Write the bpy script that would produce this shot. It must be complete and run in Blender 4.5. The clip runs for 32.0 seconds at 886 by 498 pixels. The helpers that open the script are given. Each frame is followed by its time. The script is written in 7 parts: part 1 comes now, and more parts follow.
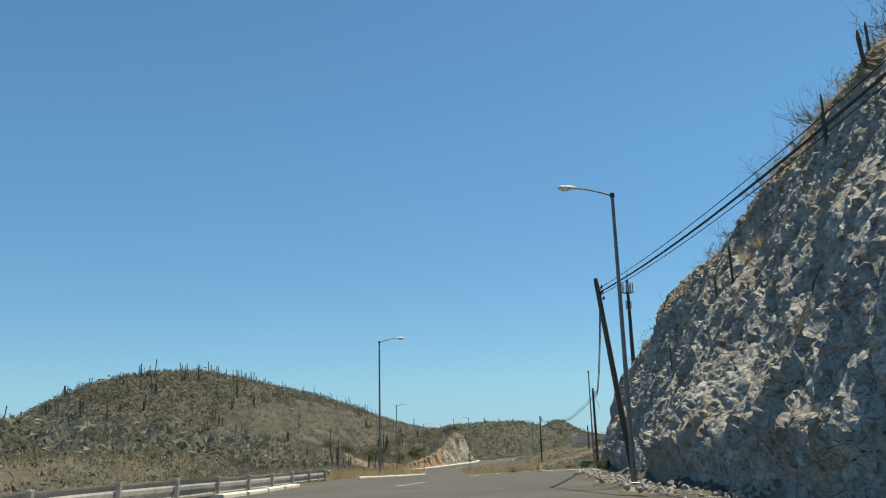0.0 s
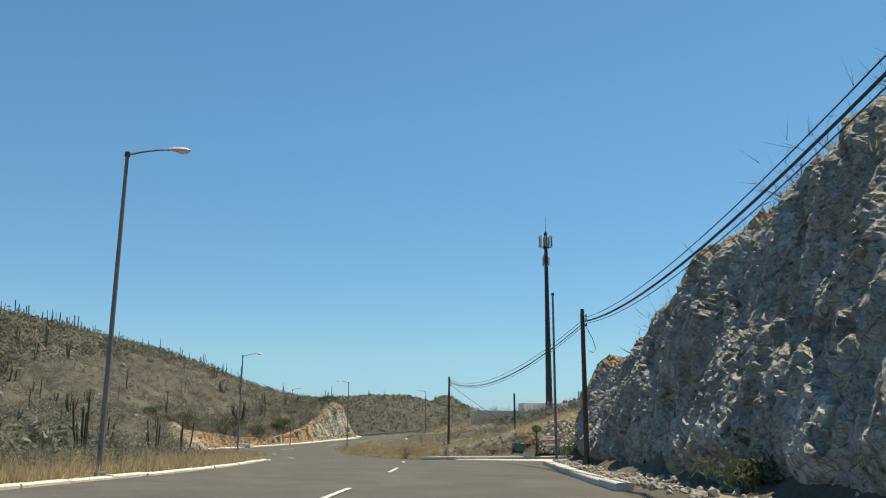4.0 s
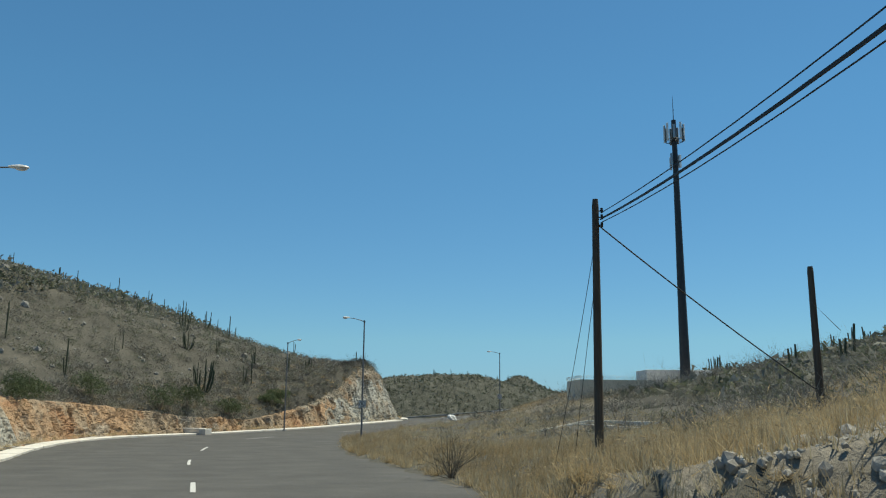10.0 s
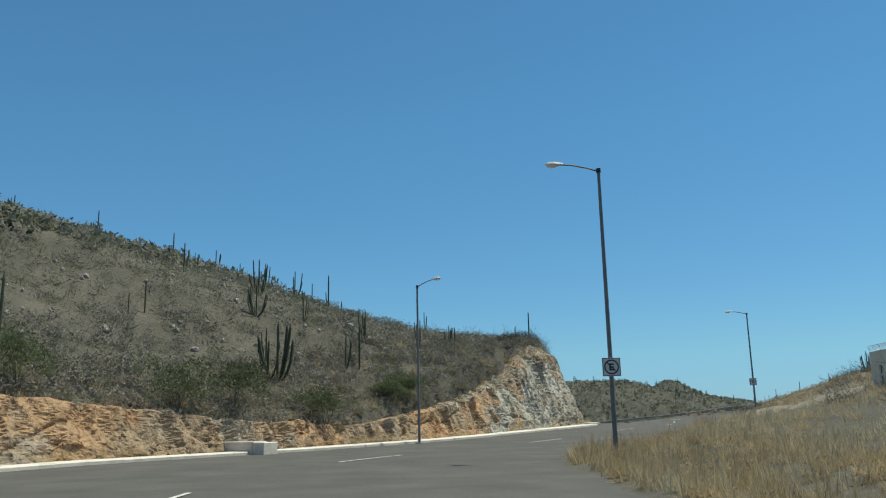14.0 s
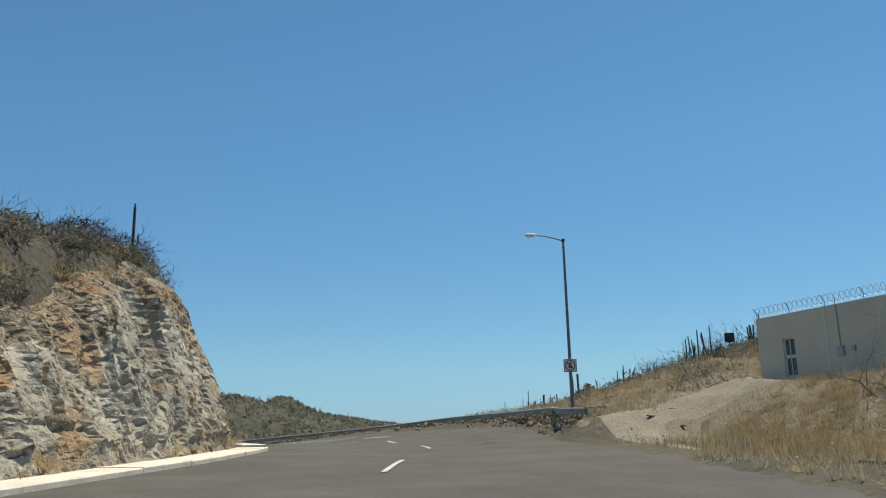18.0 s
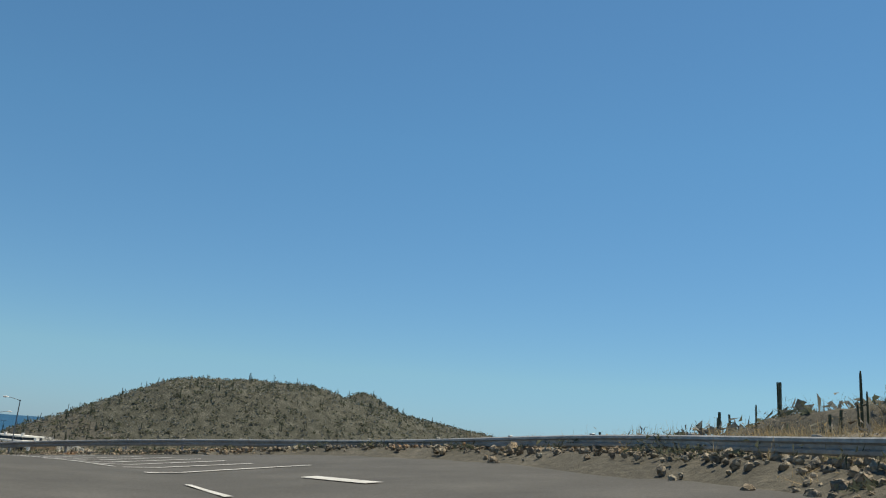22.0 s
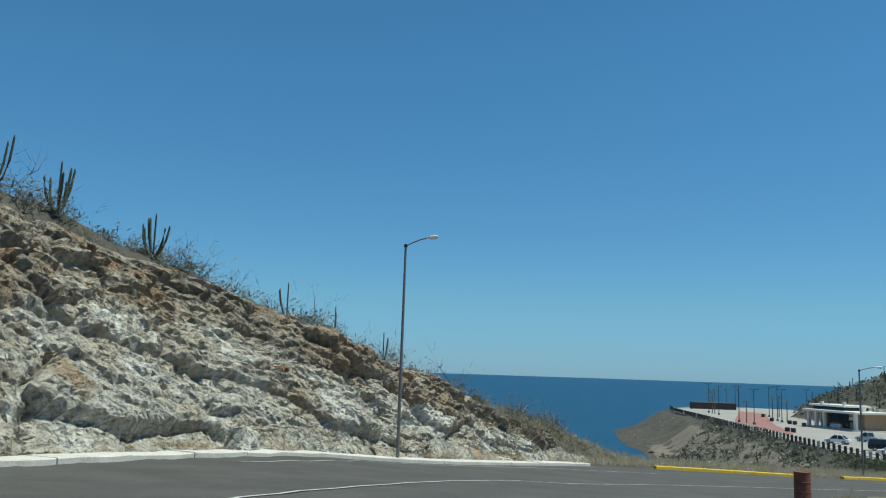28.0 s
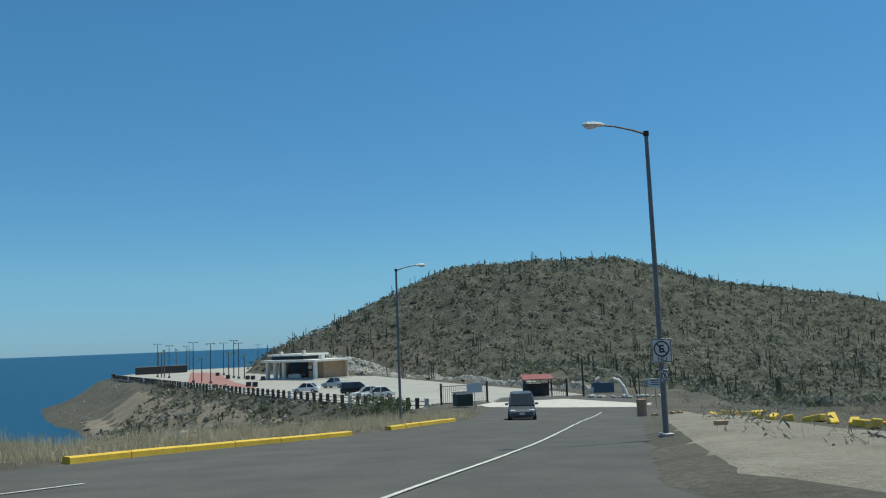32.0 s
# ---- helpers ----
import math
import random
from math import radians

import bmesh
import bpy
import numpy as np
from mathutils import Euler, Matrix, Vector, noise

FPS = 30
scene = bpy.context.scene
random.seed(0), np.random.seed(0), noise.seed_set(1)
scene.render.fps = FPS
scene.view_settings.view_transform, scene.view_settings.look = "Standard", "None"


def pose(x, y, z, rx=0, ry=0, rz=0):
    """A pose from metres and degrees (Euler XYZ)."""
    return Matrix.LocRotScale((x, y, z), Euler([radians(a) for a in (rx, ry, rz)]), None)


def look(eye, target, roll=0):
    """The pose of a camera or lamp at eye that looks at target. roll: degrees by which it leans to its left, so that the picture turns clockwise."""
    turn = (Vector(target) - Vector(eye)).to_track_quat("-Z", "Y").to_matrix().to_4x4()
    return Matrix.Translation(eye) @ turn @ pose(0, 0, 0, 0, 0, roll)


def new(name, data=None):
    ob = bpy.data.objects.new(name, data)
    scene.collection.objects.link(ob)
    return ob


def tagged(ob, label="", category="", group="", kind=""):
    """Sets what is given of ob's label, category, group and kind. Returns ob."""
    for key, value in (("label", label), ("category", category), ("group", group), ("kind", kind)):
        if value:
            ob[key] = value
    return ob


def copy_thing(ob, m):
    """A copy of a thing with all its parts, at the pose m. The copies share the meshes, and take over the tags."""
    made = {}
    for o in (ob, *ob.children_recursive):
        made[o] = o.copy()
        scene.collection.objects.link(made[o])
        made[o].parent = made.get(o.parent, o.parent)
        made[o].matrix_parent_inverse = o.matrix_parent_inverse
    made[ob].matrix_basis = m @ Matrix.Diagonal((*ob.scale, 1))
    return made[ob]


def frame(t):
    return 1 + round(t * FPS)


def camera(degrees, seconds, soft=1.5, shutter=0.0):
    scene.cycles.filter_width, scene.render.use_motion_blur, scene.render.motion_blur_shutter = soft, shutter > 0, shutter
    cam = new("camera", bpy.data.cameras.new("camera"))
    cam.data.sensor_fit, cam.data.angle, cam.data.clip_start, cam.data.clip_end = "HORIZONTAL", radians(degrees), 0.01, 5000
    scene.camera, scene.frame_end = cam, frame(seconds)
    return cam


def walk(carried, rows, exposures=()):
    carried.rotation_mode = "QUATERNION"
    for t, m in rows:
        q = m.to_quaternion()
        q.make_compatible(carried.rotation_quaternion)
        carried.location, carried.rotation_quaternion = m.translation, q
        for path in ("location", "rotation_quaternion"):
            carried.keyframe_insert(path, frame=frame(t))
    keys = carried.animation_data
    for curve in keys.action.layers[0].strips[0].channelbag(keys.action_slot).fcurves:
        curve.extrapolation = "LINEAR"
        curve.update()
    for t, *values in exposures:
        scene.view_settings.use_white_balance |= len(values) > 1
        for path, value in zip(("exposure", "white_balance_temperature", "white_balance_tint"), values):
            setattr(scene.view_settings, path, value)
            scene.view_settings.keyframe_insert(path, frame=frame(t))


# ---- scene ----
cam = camera(57.02, 32.0, 1.15)

# seconds, place, then yaw, pitch and lean in degrees
PATH = (
    (0.0, 0.00, -0.00, 0.00, -0.02, 13.82, -1.47), (0.5, -0.22, 4.18, 0.04, -0.85, 13.65, -1.06), (1.0, -0.38, 8.42, 0.07, -1.90, 13.63, -0.79),
    (1.5, -0.40, 12.84, 0.05, -2.89, 13.24, -0.75), (2.0, -0.21, 17.30, 0.02, -3.94, 12.83, -0.48), (2.5, 0.06, 21.83, -0.05, -4.97, 12.66, -0.26),
    (3.0, 0.50, 26.37, -0.12, -5.84, 12.25, -0.10), (3.5, 1.07, 30.92, -0.18, -6.88, 12.15, 0.19), (4.0, 1.60, 35.42, -0.23, -7.62, 12.11, 0.29),
    (4.5, 2.13, 39.89, -0.28, -8.42, 12.11, 0.30), (5.0, 2.69, 44.34, -0.32, -9.42, 12.07, 0.28), (5.5, 3.31, 48.80, -0.38, -10.52, 11.96, 0.27),
    (6.0, 3.99, 53.28, -0.45, -11.24, 11.69, 0.23), (6.5, 4.75, 57.85, -0.55, -11.86, 11.56, 0.11), (7.0, 5.48, 62.47, -0.66, -12.61, 11.53, 0.01),
    (7.5, 6.13, 67.12, -0.77, -13.00, 11.51, -0.19), (8.0, 6.68, 71.89, -0.85, -11.64, 11.18, -0.02), (8.5, 7.11, 76.65, -0.96, -9.89, 10.85, 0.20),
    (9.0, 7.42, 81.45, -1.09, -7.34, 10.90, -0.00), (9.5, 7.58, 86.36, -1.23, -4.76, 10.93, 0.41), (10.0, 7.48, 91.26, -1.40, -2.68, 11.05, 0.51),
    (10.5, 7.15, 96.12, -1.59, 0.08, 11.14, 0.61), (11.0, 6.75, 101.03, -1.81, 1.82, 11.24, 0.19), (11.5, 6.17, 106.05, -2.04, 3.14, 11.55, 0.16),
    (12.0, 5.39, 111.21, -2.25, 4.87, 11.81, -0.11), (12.5, 4.47, 116.49, -2.45, 5.84, 11.94, -0.24), (13.0, 3.39, 121.77, -2.63, 5.44, 12.02, -0.64),
    (13.5, 2.35, 127.12, -2.78, 4.99, 12.08, -1.02), (14.0, 1.35, 132.45, -2.87, 5.68, 12.18, -1.23), (14.5, 0.41, 137.76, -2.93, 5.64, 12.33, -1.53),
    (15.0, -0.43, 143.05, -2.98, 4.30, 12.50, -2.00), (15.5, -1.11, 148.35, -2.99, 2.25, 12.68, -2.52), (16.0, -1.60, 153.66, -2.97, 1.17, 12.83, -2.68),
    (16.5, -1.56, 158.97, -2.91, -3.35, 12.73, -2.84), (17.0, -0.97, 164.17, -2.86, -9.21, 12.68, -2.39), (17.5, 0.05, 169.15, -2.82, -16.01, 12.76, -1.86),
    (18.0, 1.52, 174.09, -2.76, -21.56, 12.87, -1.37), (18.5, 3.33, 178.81, -2.69, -25.37, 13.13, -0.64), (19.0, 5.38, 183.43, -2.59, -26.23, 13.30, -0.28),
    (19.5, 7.42, 188.00, -2.46, -26.81, 13.33, -0.06), (20.0, 9.48, 192.71, -2.31, -26.67, 13.55, -0.15), (20.5, 11.35, 197.38, -2.19, -25.45, 13.71, 0.79),
    (21.0, 13.00, 202.04, -2.10, -22.96, 13.74, 1.74), (21.5, 14.34, 206.73, -2.03, -19.01, 13.67, 3.02), (22.0, 15.32, 211.48, -1.98, -13.98, 13.43, 4.47),
    (22.5, 15.84, 216.34, -1.93, -7.41, 12.85, 5.02), (23.0, 15.85, 221.30, -1.88, -1.39, 12.32, 5.64), (23.5, 15.35, 226.25, -1.88, 4.39, 11.80, 5.84),
    (24.0, 14.37, 231.05, -1.88, 10.31, 11.39, 5.96), (24.5, 12.98, 235.62, -1.95, 15.89, 10.87, 6.08), (25.0, 11.25, 239.94, -2.10, 21.14, 10.45, 5.60),
    (25.5, 9.22, 244.00, -2.30, 25.48, 10.15, 5.19), (26.0, 7.00, 247.87, -2.53, 29.09, 9.88, 4.46), (26.5, 4.49, 251.44, -2.83, 32.66, 9.22, 3.97),
    (27.0, 1.98, 254.77, -3.08, 35.15, 8.96, 3.10), (27.5, -0.50, 257.98, -3.30, 36.15, 8.77, 2.36), (28.0, -2.93, 261.17, -3.54, 35.64, 8.45, 1.86),
    (28.5, -5.26, 264.46, -3.81, 33.89, 7.91, 1.36), (29.0, -7.44, 267.98, -4.16, 31.31, 7.17, 0.35), (29.5, -9.37, 271.52, -4.53, 27.14, 6.82, -0.62),
    (30.0, -11.00, 275.14, -4.89, 20.88, 6.63, -1.75), (30.5, -12.29, 278.96, -5.23, 15.97, 6.55, -2.39), (31.0, -13.16, 282.95, -5.58, 11.46, 6.42, -2.55),
    (31.5, -13.59, 287.05, -6.01, 4.14, 6.28, -2.66), (32.0, -13.64, 291.18, -6.47, -2.15, 6.25, -2.25),
)
walk(cam, [(t, pose(x, y, z, 90 + pitch, 0, yaw) @ pose(0, 0, 0, 0, 0, lean)) for t, x, y, z, yaw, pitch, lean in PATH],
     ((0.0, 0.48, 8300, 3), (3.0, 0.52, 8600, 4), (7.0, 0.33, 8300, 3), (9.0, 0.2, 7800, 0), (11.0, 0.15, 7300, -4), (16.0, 0.25, 7600, 0), (18.0, 0.25, 8000, 4), (22.0, 0.15, 7900, 4), (24.0, 0.05, 7300, -1), (26.0, 0.0, 6700, -5), (29.0, 0.0, 6650, -6), (32.0, 0.0, 6700, -5)))


# ---- sky and sun ----
SUN_TO = Vector((0.32, 0.14, 0.935)).normalized()
world = bpy.data.worlds.new("sky")
scene.world = world
world.use_nodes = True
sky_nodes = world.node_tree.nodes
sky = sky_nodes.new("ShaderNodeTexSky")
sky.sky_type, sky.sun_disc = "NISHITA", False
sky.sun_elevation, sky.sun_rotation = math.asin(SUN_TO.z), math.atan2(SUN_TO.x, SUN_TO.y)
sky.altitude, sky.air_density, sky.dust_density, sky.ozone_density = 20, 1.0, 0.0, 3.0
clear = sky_nodes.new("ShaderNodeMix")
clear.data_type, clear.blend_type = "RGBA", "MULTIPLY"
clear.inputs["Factor"].default_value = 1.0
# clear dry air: deeper blue overhead, paler towards the horizon
where = sky_nodes.new("ShaderNodeTexCoord")
split = sky_nodes.new("ShaderNodeSeparateXYZ")
fade = sky_nodes.new("ShaderNodeValToRGB")
world.node_tree.links.new(where.outputs["Generated"], split.inputs["Vector"])
world.node_tree.links.new(split.outputs["Z"], fade.inputs["Fac"])
for i, (at, tint) in enumerate(((0.0, (0.25, 0.45, 0.90)), (0.08, (0.37, 0.59, 0.82)), (0.35, (0.40, 0.73, 0.93)), (0.9, (0.44, 0.76, 0.94)))):
    step = fade.color_ramp.elements[i] if i < 2 else fade.color_ramp.elements.new(at)
    step.position, step.color = at, (*tint, 1)
world.node_tree.links.new(fade.outputs["Color"], clear.inputs["B"])
sky_nodes["Background"].inputs["Strength"].default_value = 0.12
world.node_tree.links.new(sky.outputs["Color"], clear.inputs["A"])
world.node_tree.links.new(clear.outputs["Result"], sky_nodes["Background"].inputs["Color"])
sun_data = bpy.data.lights.new("sun", "SUN")
sun_data.energy, sun_data.angle, sun_data.color = 4.2, radians(0.53), (1.0, 0.95, 0.88)
sun = new("sun", sun_data)
sun.matrix_world = look((60, 120, 200), Vector((60, 120, 200)) - SUN_TO)
scene.view_settings.exposure = 0.0


# ---- materials ----
def surface(name, shades, size=1.0, rough=0.9, bump=0.3, fine=12.0, metal=0.0, vary=0.0, detail=6, stretch=(1, 1, 1), spec=0.5):
    """A procedural surface: shades run over a broad and a fine noise; size is the width of a broad patch in metres."""
    m = bpy.data.materials.new(name)
    m.use_nodes = True
    t = m.node_tree
    n, link = t.nodes, t.links.new
    shader = n["Principled BSDF"]
    where = n.new("ShaderNodeTexCoord")
    scale = n.new("ShaderNodeMapping")
    scale.inputs["Scale"].default_value = stretch
    link(where.outputs["Object"], scale.inputs["Vector"])
    broad, small, mix = n.new("ShaderNodeTexNoise"), n.new("ShaderNodeTexNoise"), n.new("ShaderNodeMath")
    broad.inputs["Scale"].default_value, broad.inputs["Detail"].default_value = 1.0 / size, detail
    small.inputs["Scale"].default_value, small.inputs["Detail"].default_value = fine / size, detail
    for q in (broad, small):
        q.inputs["Roughness"].default_value = 0.62
        link(scale.outputs["Vector"], q.inputs["Vector"])
    mix.operation, mix.inputs[1].default_value = "MULTIPLY_ADD", 0.5
    half = n.new("ShaderNodeMath")
    half.operation, half.inputs[1].default_value = "MULTIPLY", 0.5
    link(small.outputs["Fac"], half.inputs[0])
    link(broad.outputs["Fac"], mix.inputs[0])
    link(half.outputs[0], mix.inputs[2])
    ramp = n.new("ShaderNodeValToRGB")
    for i, c in enumerate(shades):
        at = 0.32 + 0.36 * i / max(1, len(shades) - 1)
        e = ramp.color_ramp.elements[i] if i < 2 else ramp.color_ramp.elements.new(at)
        e.position, e.color = at, (*c, 1)
    if len(shades) == 1:
        ramp.color_ramp.elements[1].color = (*shades[0], 1)
    link(mix.outputs[0], ramp.inputs["Fac"])
    colour = ramp.outputs["Color"]
    if vary:
        info, hsv, span = n.new("ShaderNodeObjectInfo"), n.new("ShaderNodeHueSaturation"), n.new("ShaderNodeMapRange")
        geo, both = n.new("ShaderNodeNewGeometry"), n.new("ShaderNodeMath")
        both.operation = "ADD"
        link(info.outputs["Random"], both.inputs[0])
        link(geo.outputs["Random Per Island"], both.inputs[1])
        span.inputs["From Max"].default_value = 2.0
        span.inputs["To Min"].default_value, span.inputs["To Max"].default_value = 1 - vary, 1 + vary
        link(both.outputs[0], span.inputs["Value"])
        link(span.outputs[0], hsv.inputs["Value"])
        link(colour, hsv.inputs["Color"])
        colour = hsv.outputs["Color"]
    link(colour, shader.inputs["Base Color"])
    shader.inputs["Roughness"].default_value, shader.inputs["Metallic"].default_value = rough, metal
    shader.inputs["Specular IOR Level"].default_value = spec
    if bump:
        b = n.new("ShaderNodeBump")
        b.inputs["Strength"].default_value, b.inputs["Distance"].default_value = bump, 0.15 * size / max(1.0, fine / 6)
        link(small.outputs["Fac"], b.inputs["Height"])
        link(b.outputs["Normal"], shader.inputs["Normal"])
    return m


soil = surface("soil", [(0.065, 0.062, 0.053), (0.104, 0.098, 0.082), (0.168, 0.154, 0.127)], 4, 0.95, 0.6, 20, detail=8, spec=0.1)
dirt = surface("dirt", [(0.15, 0.134, 0.106), (0.225, 0.20, 0.160), (0.32, 0.288, 0.236)], 1.6, 0.95, 0.8, 14)
olive_soil = surface("olive_soil", [(0.042, 0.044, 0.035), (0.090, 0.090, 0.072), (0.185, 0.180, 0.150)], 3.5, 0.95, 0.9, 6, detail=9, spec=0.1)
sandy = surface("sandy", [(0.115, 0.10, 0.076), (0.18, 0.155, 0.115), (0.265, 0.23, 0.175)], 1.2, 0.95, 0.9, 10, detail=8)
asphalt = surface("asphalt", [(0.072, 0.070, 0.066), (0.100, 0.097, 0.091), (0.140, 0.135, 0.125)], 2.2, 0.9, 0.35, 40, spec=0.15)
concrete = surface("concrete", [(0.42, 0.38, 0.33), (0.52, 0.48, 0.43), (0.60, 0.57, 0.52)], 1.2, 0.85, 0.2, 14)
kerb_white = surface("kerb_white", [(0.46, 0.42, 0.36), (0.66, 0.62, 0.55), (0.76, 0.73, 0.67)], 0.8, 0.8, 0.2, 10)
kerb_yellow = surface("kerb_yellow", [(0.50, 0.33, 0.06), (0.70, 0.46, 0.05), (0.76, 0.54, 0.10)], 0.7, 0.75, 0.2, 10)
paint_white = surface("paint_white", [(0.30, 0.29, 0.26), (0.56, 0.55, 0.52), (0.68, 0.67, 0.64)], 0.3, 0.75, 0.1, 10)
steel = surface("steel", [(0.30, 0.31, 0.32), (0.40, 0.41, 0.42)], 0.6, 0.45, 0.05, 8, metal=0.7)
pole_steel = surface("pole_steel", [(0.13, 0.132, 0.135), (0.19, 0.193, 0.197), (0.25, 0.253, 0.257)], 0.5, 0.55, 0.05, 8, metal=0.35)
dark_steel = surface("dark_steel", [(0.030, 0.030, 0.032), (0.055, 0.055, 0.056)], 0.6, 0.55, 0.05, 8, metal=0.3)
lamp_white = surface("lamp_white", [(0.62, 0.62, 0.60), (0.76, 0.76, 0.74)], 0.3, 0.4, 0.03, 6)
lens_clear = surface("lens_clear", [(0.75, 0.76, 0.78)], 0.3, 0.12, 0.0, 6)
timber = surface("timber", [(0.045, 0.035, 0.028), (0.085, 0.068, 0.052), (0.13, 0.105, 0.08)], 0.4, 0.85, 0.5, 9, stretch=(1, 1, 0.08))
cable_black = surface("cable_black", [(0.015, 0.015, 0.016)], 1, 0.6, 0.0)
stucco = surface("stucco", [(0.55, 0.47, 0.35), (0.64, 0.56, 0.43), (0.69, 0.62, 0.49)], 2.5, 0.9, 0.25, 25)
stucco_white = surface("stucco_white", [(0.66, 0.63, 0.57), (0.76, 0.74, 0.69)], 2.0, 0.85, 0.15, 20)
glass_dark = surface("glass_dark", [(0.03, 0.035, 0.04)], 1, 0.08, 0.0)
water = surface("water", [(0.004, 0.040, 0.085), (0.006, 0.055, 0.115), (0.009, 0.070, 0.14)], 60, 0.35, 0.35, 40, spec=0.15)


def leafy(m, share=0.4):
    """Lets part of the light pass through thin leaves and twigs."""
    n, link = m.node_tree.nodes, m.node_tree.links.new
    shader, out = n["Principled BSDF"], n["Material Output"]
    thin, mix = n.new("ShaderNodeBsdfTranslucent"), n.new("ShaderNodeMixShader")
    mix.inputs[0].default_value = share
    link(shader.inputs["Base Color"].links[0].from_socket, thin.inputs["Color"])
    link(shader.outputs[0], mix.inputs[1])
    link(thin.outputs[0], mix.inputs[2])
    link(mix.outputs[0], out.inputs["Surface"])
    return m


# ---- the lie of the land ----
SEA = -22.0
LEFT_EDGE = ((-8, -60), (-8, -20), (-7, 20), (-6.2, 47), (-3, 68), (-2.2, 80), (-2.6, 95), (-3.5, 110), (-5.5, 113), (-8, 118), (-11.2, 131), (-15.8, 147),
             (-16.6, 160), (-10.5, 172), (-5.1, 182.5), (0.5, 193), (4.9, 202), (7.9, 212), (8, 222), (5.6, 234), (0, 245), (-9, 255.5),
             (-21, 268), (-25.8, 281), (-26.5, 287), (-25.7, 293), (-25.2, 309), (-23.5, 315), (-20.5, 321), (-17.3, 326), (-15.6, 330), (-12.8, 339), (-10, 347.7), (-8.5, 358), (-6, 375), (-3, 392))
RIGHT_EDGE = ((2.5, -60), (3, -20), (3.6, 5), (4.2, 21), (6.4, 42), (8, 54), (11.1, 71), (12.9, 78.6), (15.5, 81.5), (30, 84), (30, 99), (17, 97.5), (9.1, 101.6), (9.2, 112), (8.3, 121),
              (6.2, 133), (4.4, 141), (2.9, 152), (2.4, 160), (3.2, 166), (7.7, 173.7), (14, 190), (17.4, 199), (18.5, 204), (20.8, 210), (23.8, 220), (23.0, 228), (21.6, 236),
              (13.5, 250.5), (3, 259.5), (-3, 264), (-5.5, 272), (-6.5, 285), (-9.3, 295), (-10.2, 303), (-8.5, 309.7), (-3.8, 328), (0, 340), (4.5, 352), (9, 375), (12, 392))
ROAD_LINE = ((-3, -60, -1.3), (-1, -20, -1.25), (0, 0, -1.2), (-0.2, 17, -1.18), (1.1, 31, -1.38), (3.3, 49, -1.58), (5.5, 62, -1.86), (7.1, 76.6, -2.16), (7.5, 91, -2.6),
             (6.7, 101, -3.0), (5.4, 111, -3.45), (3.4, 122, -3.83), (1.3, 132, -4.07), (-0.4, 143, -4.18), (-1.6, 153.7, -4.17), (-1, 164, -4.06),
             (1.5, 174, -3.96), (5.4, 183.4, -3.79), (9.5, 192.7, -3.51), (13, 202, -3.3), (15.3, 211.5, -3.18), (15.8, 221, -3.08), (14.4, 231, -3.08),
             (11.2, 240, -3.3), (7, 248, -3.73), (2, 254.8, -4.28), (-2.9, 261, -4.74), (-7.4, 268, -5.36), (-11, 275, -6.09), (-13.2, 283, -6.78),
             (-13.6, 291, -7.67), (-14, 310, -9.2), (-13, 338, -11.3), (-6, 362, -12.9), (4, 392, -14.0))
PLAZA = ((-12.6, 379), (-40.6, 424), (-96.6, 522), (-108, 548), (-104, 590), (-72, 596), (-62, 530), (-46, 500), (-22, 474), (-6, 432), (8, 400), (12, 386))
YARD = ((29.5, 196), (58, 194), (62, 214), (41, 214), (40, 206.5), (29.8, 206.2))


def poly(points):
    return np.array(points, float)


def smooth_line(points, n=4):
    """The same line with n rounded steps between its points."""
    p = poly(points)
    q = np.vstack([2 * p[0] - p[1], p, 2 * p[-1] - p[-2]])
    u = np.linspace(0, 1, n, endpoint=False)[:, None]
    rows = [0.5 * (2 * b + (c - a) * u + (2 * a - 5 * b + 4 * c - d) * u**2 + (3 * b - a - 3 * c + d) * u**3) for a, b, c, d in zip(q, q[1:], q[2:], q[3:])]
    return np.vstack(rows + [p[-1:]])


def line_distance(x, y, line):
    """Distance to a polyline, and how far along it (in points) the nearest place lies."""
    best, along = np.full(x.shape, 1e9), np.zeros(x.shape)
    for i in range(len(line) - 1):
        (ax, ay), (bx, by) = line[i][:2], line[i + 1][:2]
        dx, dy = bx - ax, by - ay
        u = np.clip(((x - ax) * dx + (y - ay) * dy) / (dx * dx + dy * dy + 1e-9), 0, 1)
        d = np.hypot(x - ax - u * dx, y - ay - u * dy)
        near = d < best
        best, along = np.where(near, d, best), np.where(near, i + u, along)
    return best, along


def inside(x, y, ring):
    odd = np.zeros(x.shape, bool)
    for (ax, ay), (bx, by) in zip(ring, np.roll(ring, -1, 0)):
        cross = (ay > y) != (by > y)
        odd ^= cross & (x < (bx - ax) * (y - ay) / (by - ay + 1e-12) + ax)
    return odd


EDGE_L, EDGE_R, MID = smooth_line(LEFT_EDGE), smooth_line(RIGHT_EDGE, 3), smooth_line(ROAD_LINE)
ROAD_RING = np.vstack([EDGE_L, EDGE_R[::-1]])


def road_height(x, y):
    away, along = line_distance(x, y, MID)
    bank = np.interp(y, (200, 206, 212, 222, 232, 240, 248, 256, 262), (0, 0.05, 0.095, 0.1, 0.088, 0.078, 0.055, 0.03, 0))
    outside = x > np.interp(y, MID[:, 1], MID[:, 0])
    return np.interp(along, np.arange(len(MID)), MID[:, 2]) + bank * outside * np.clip(away, 0, 10)


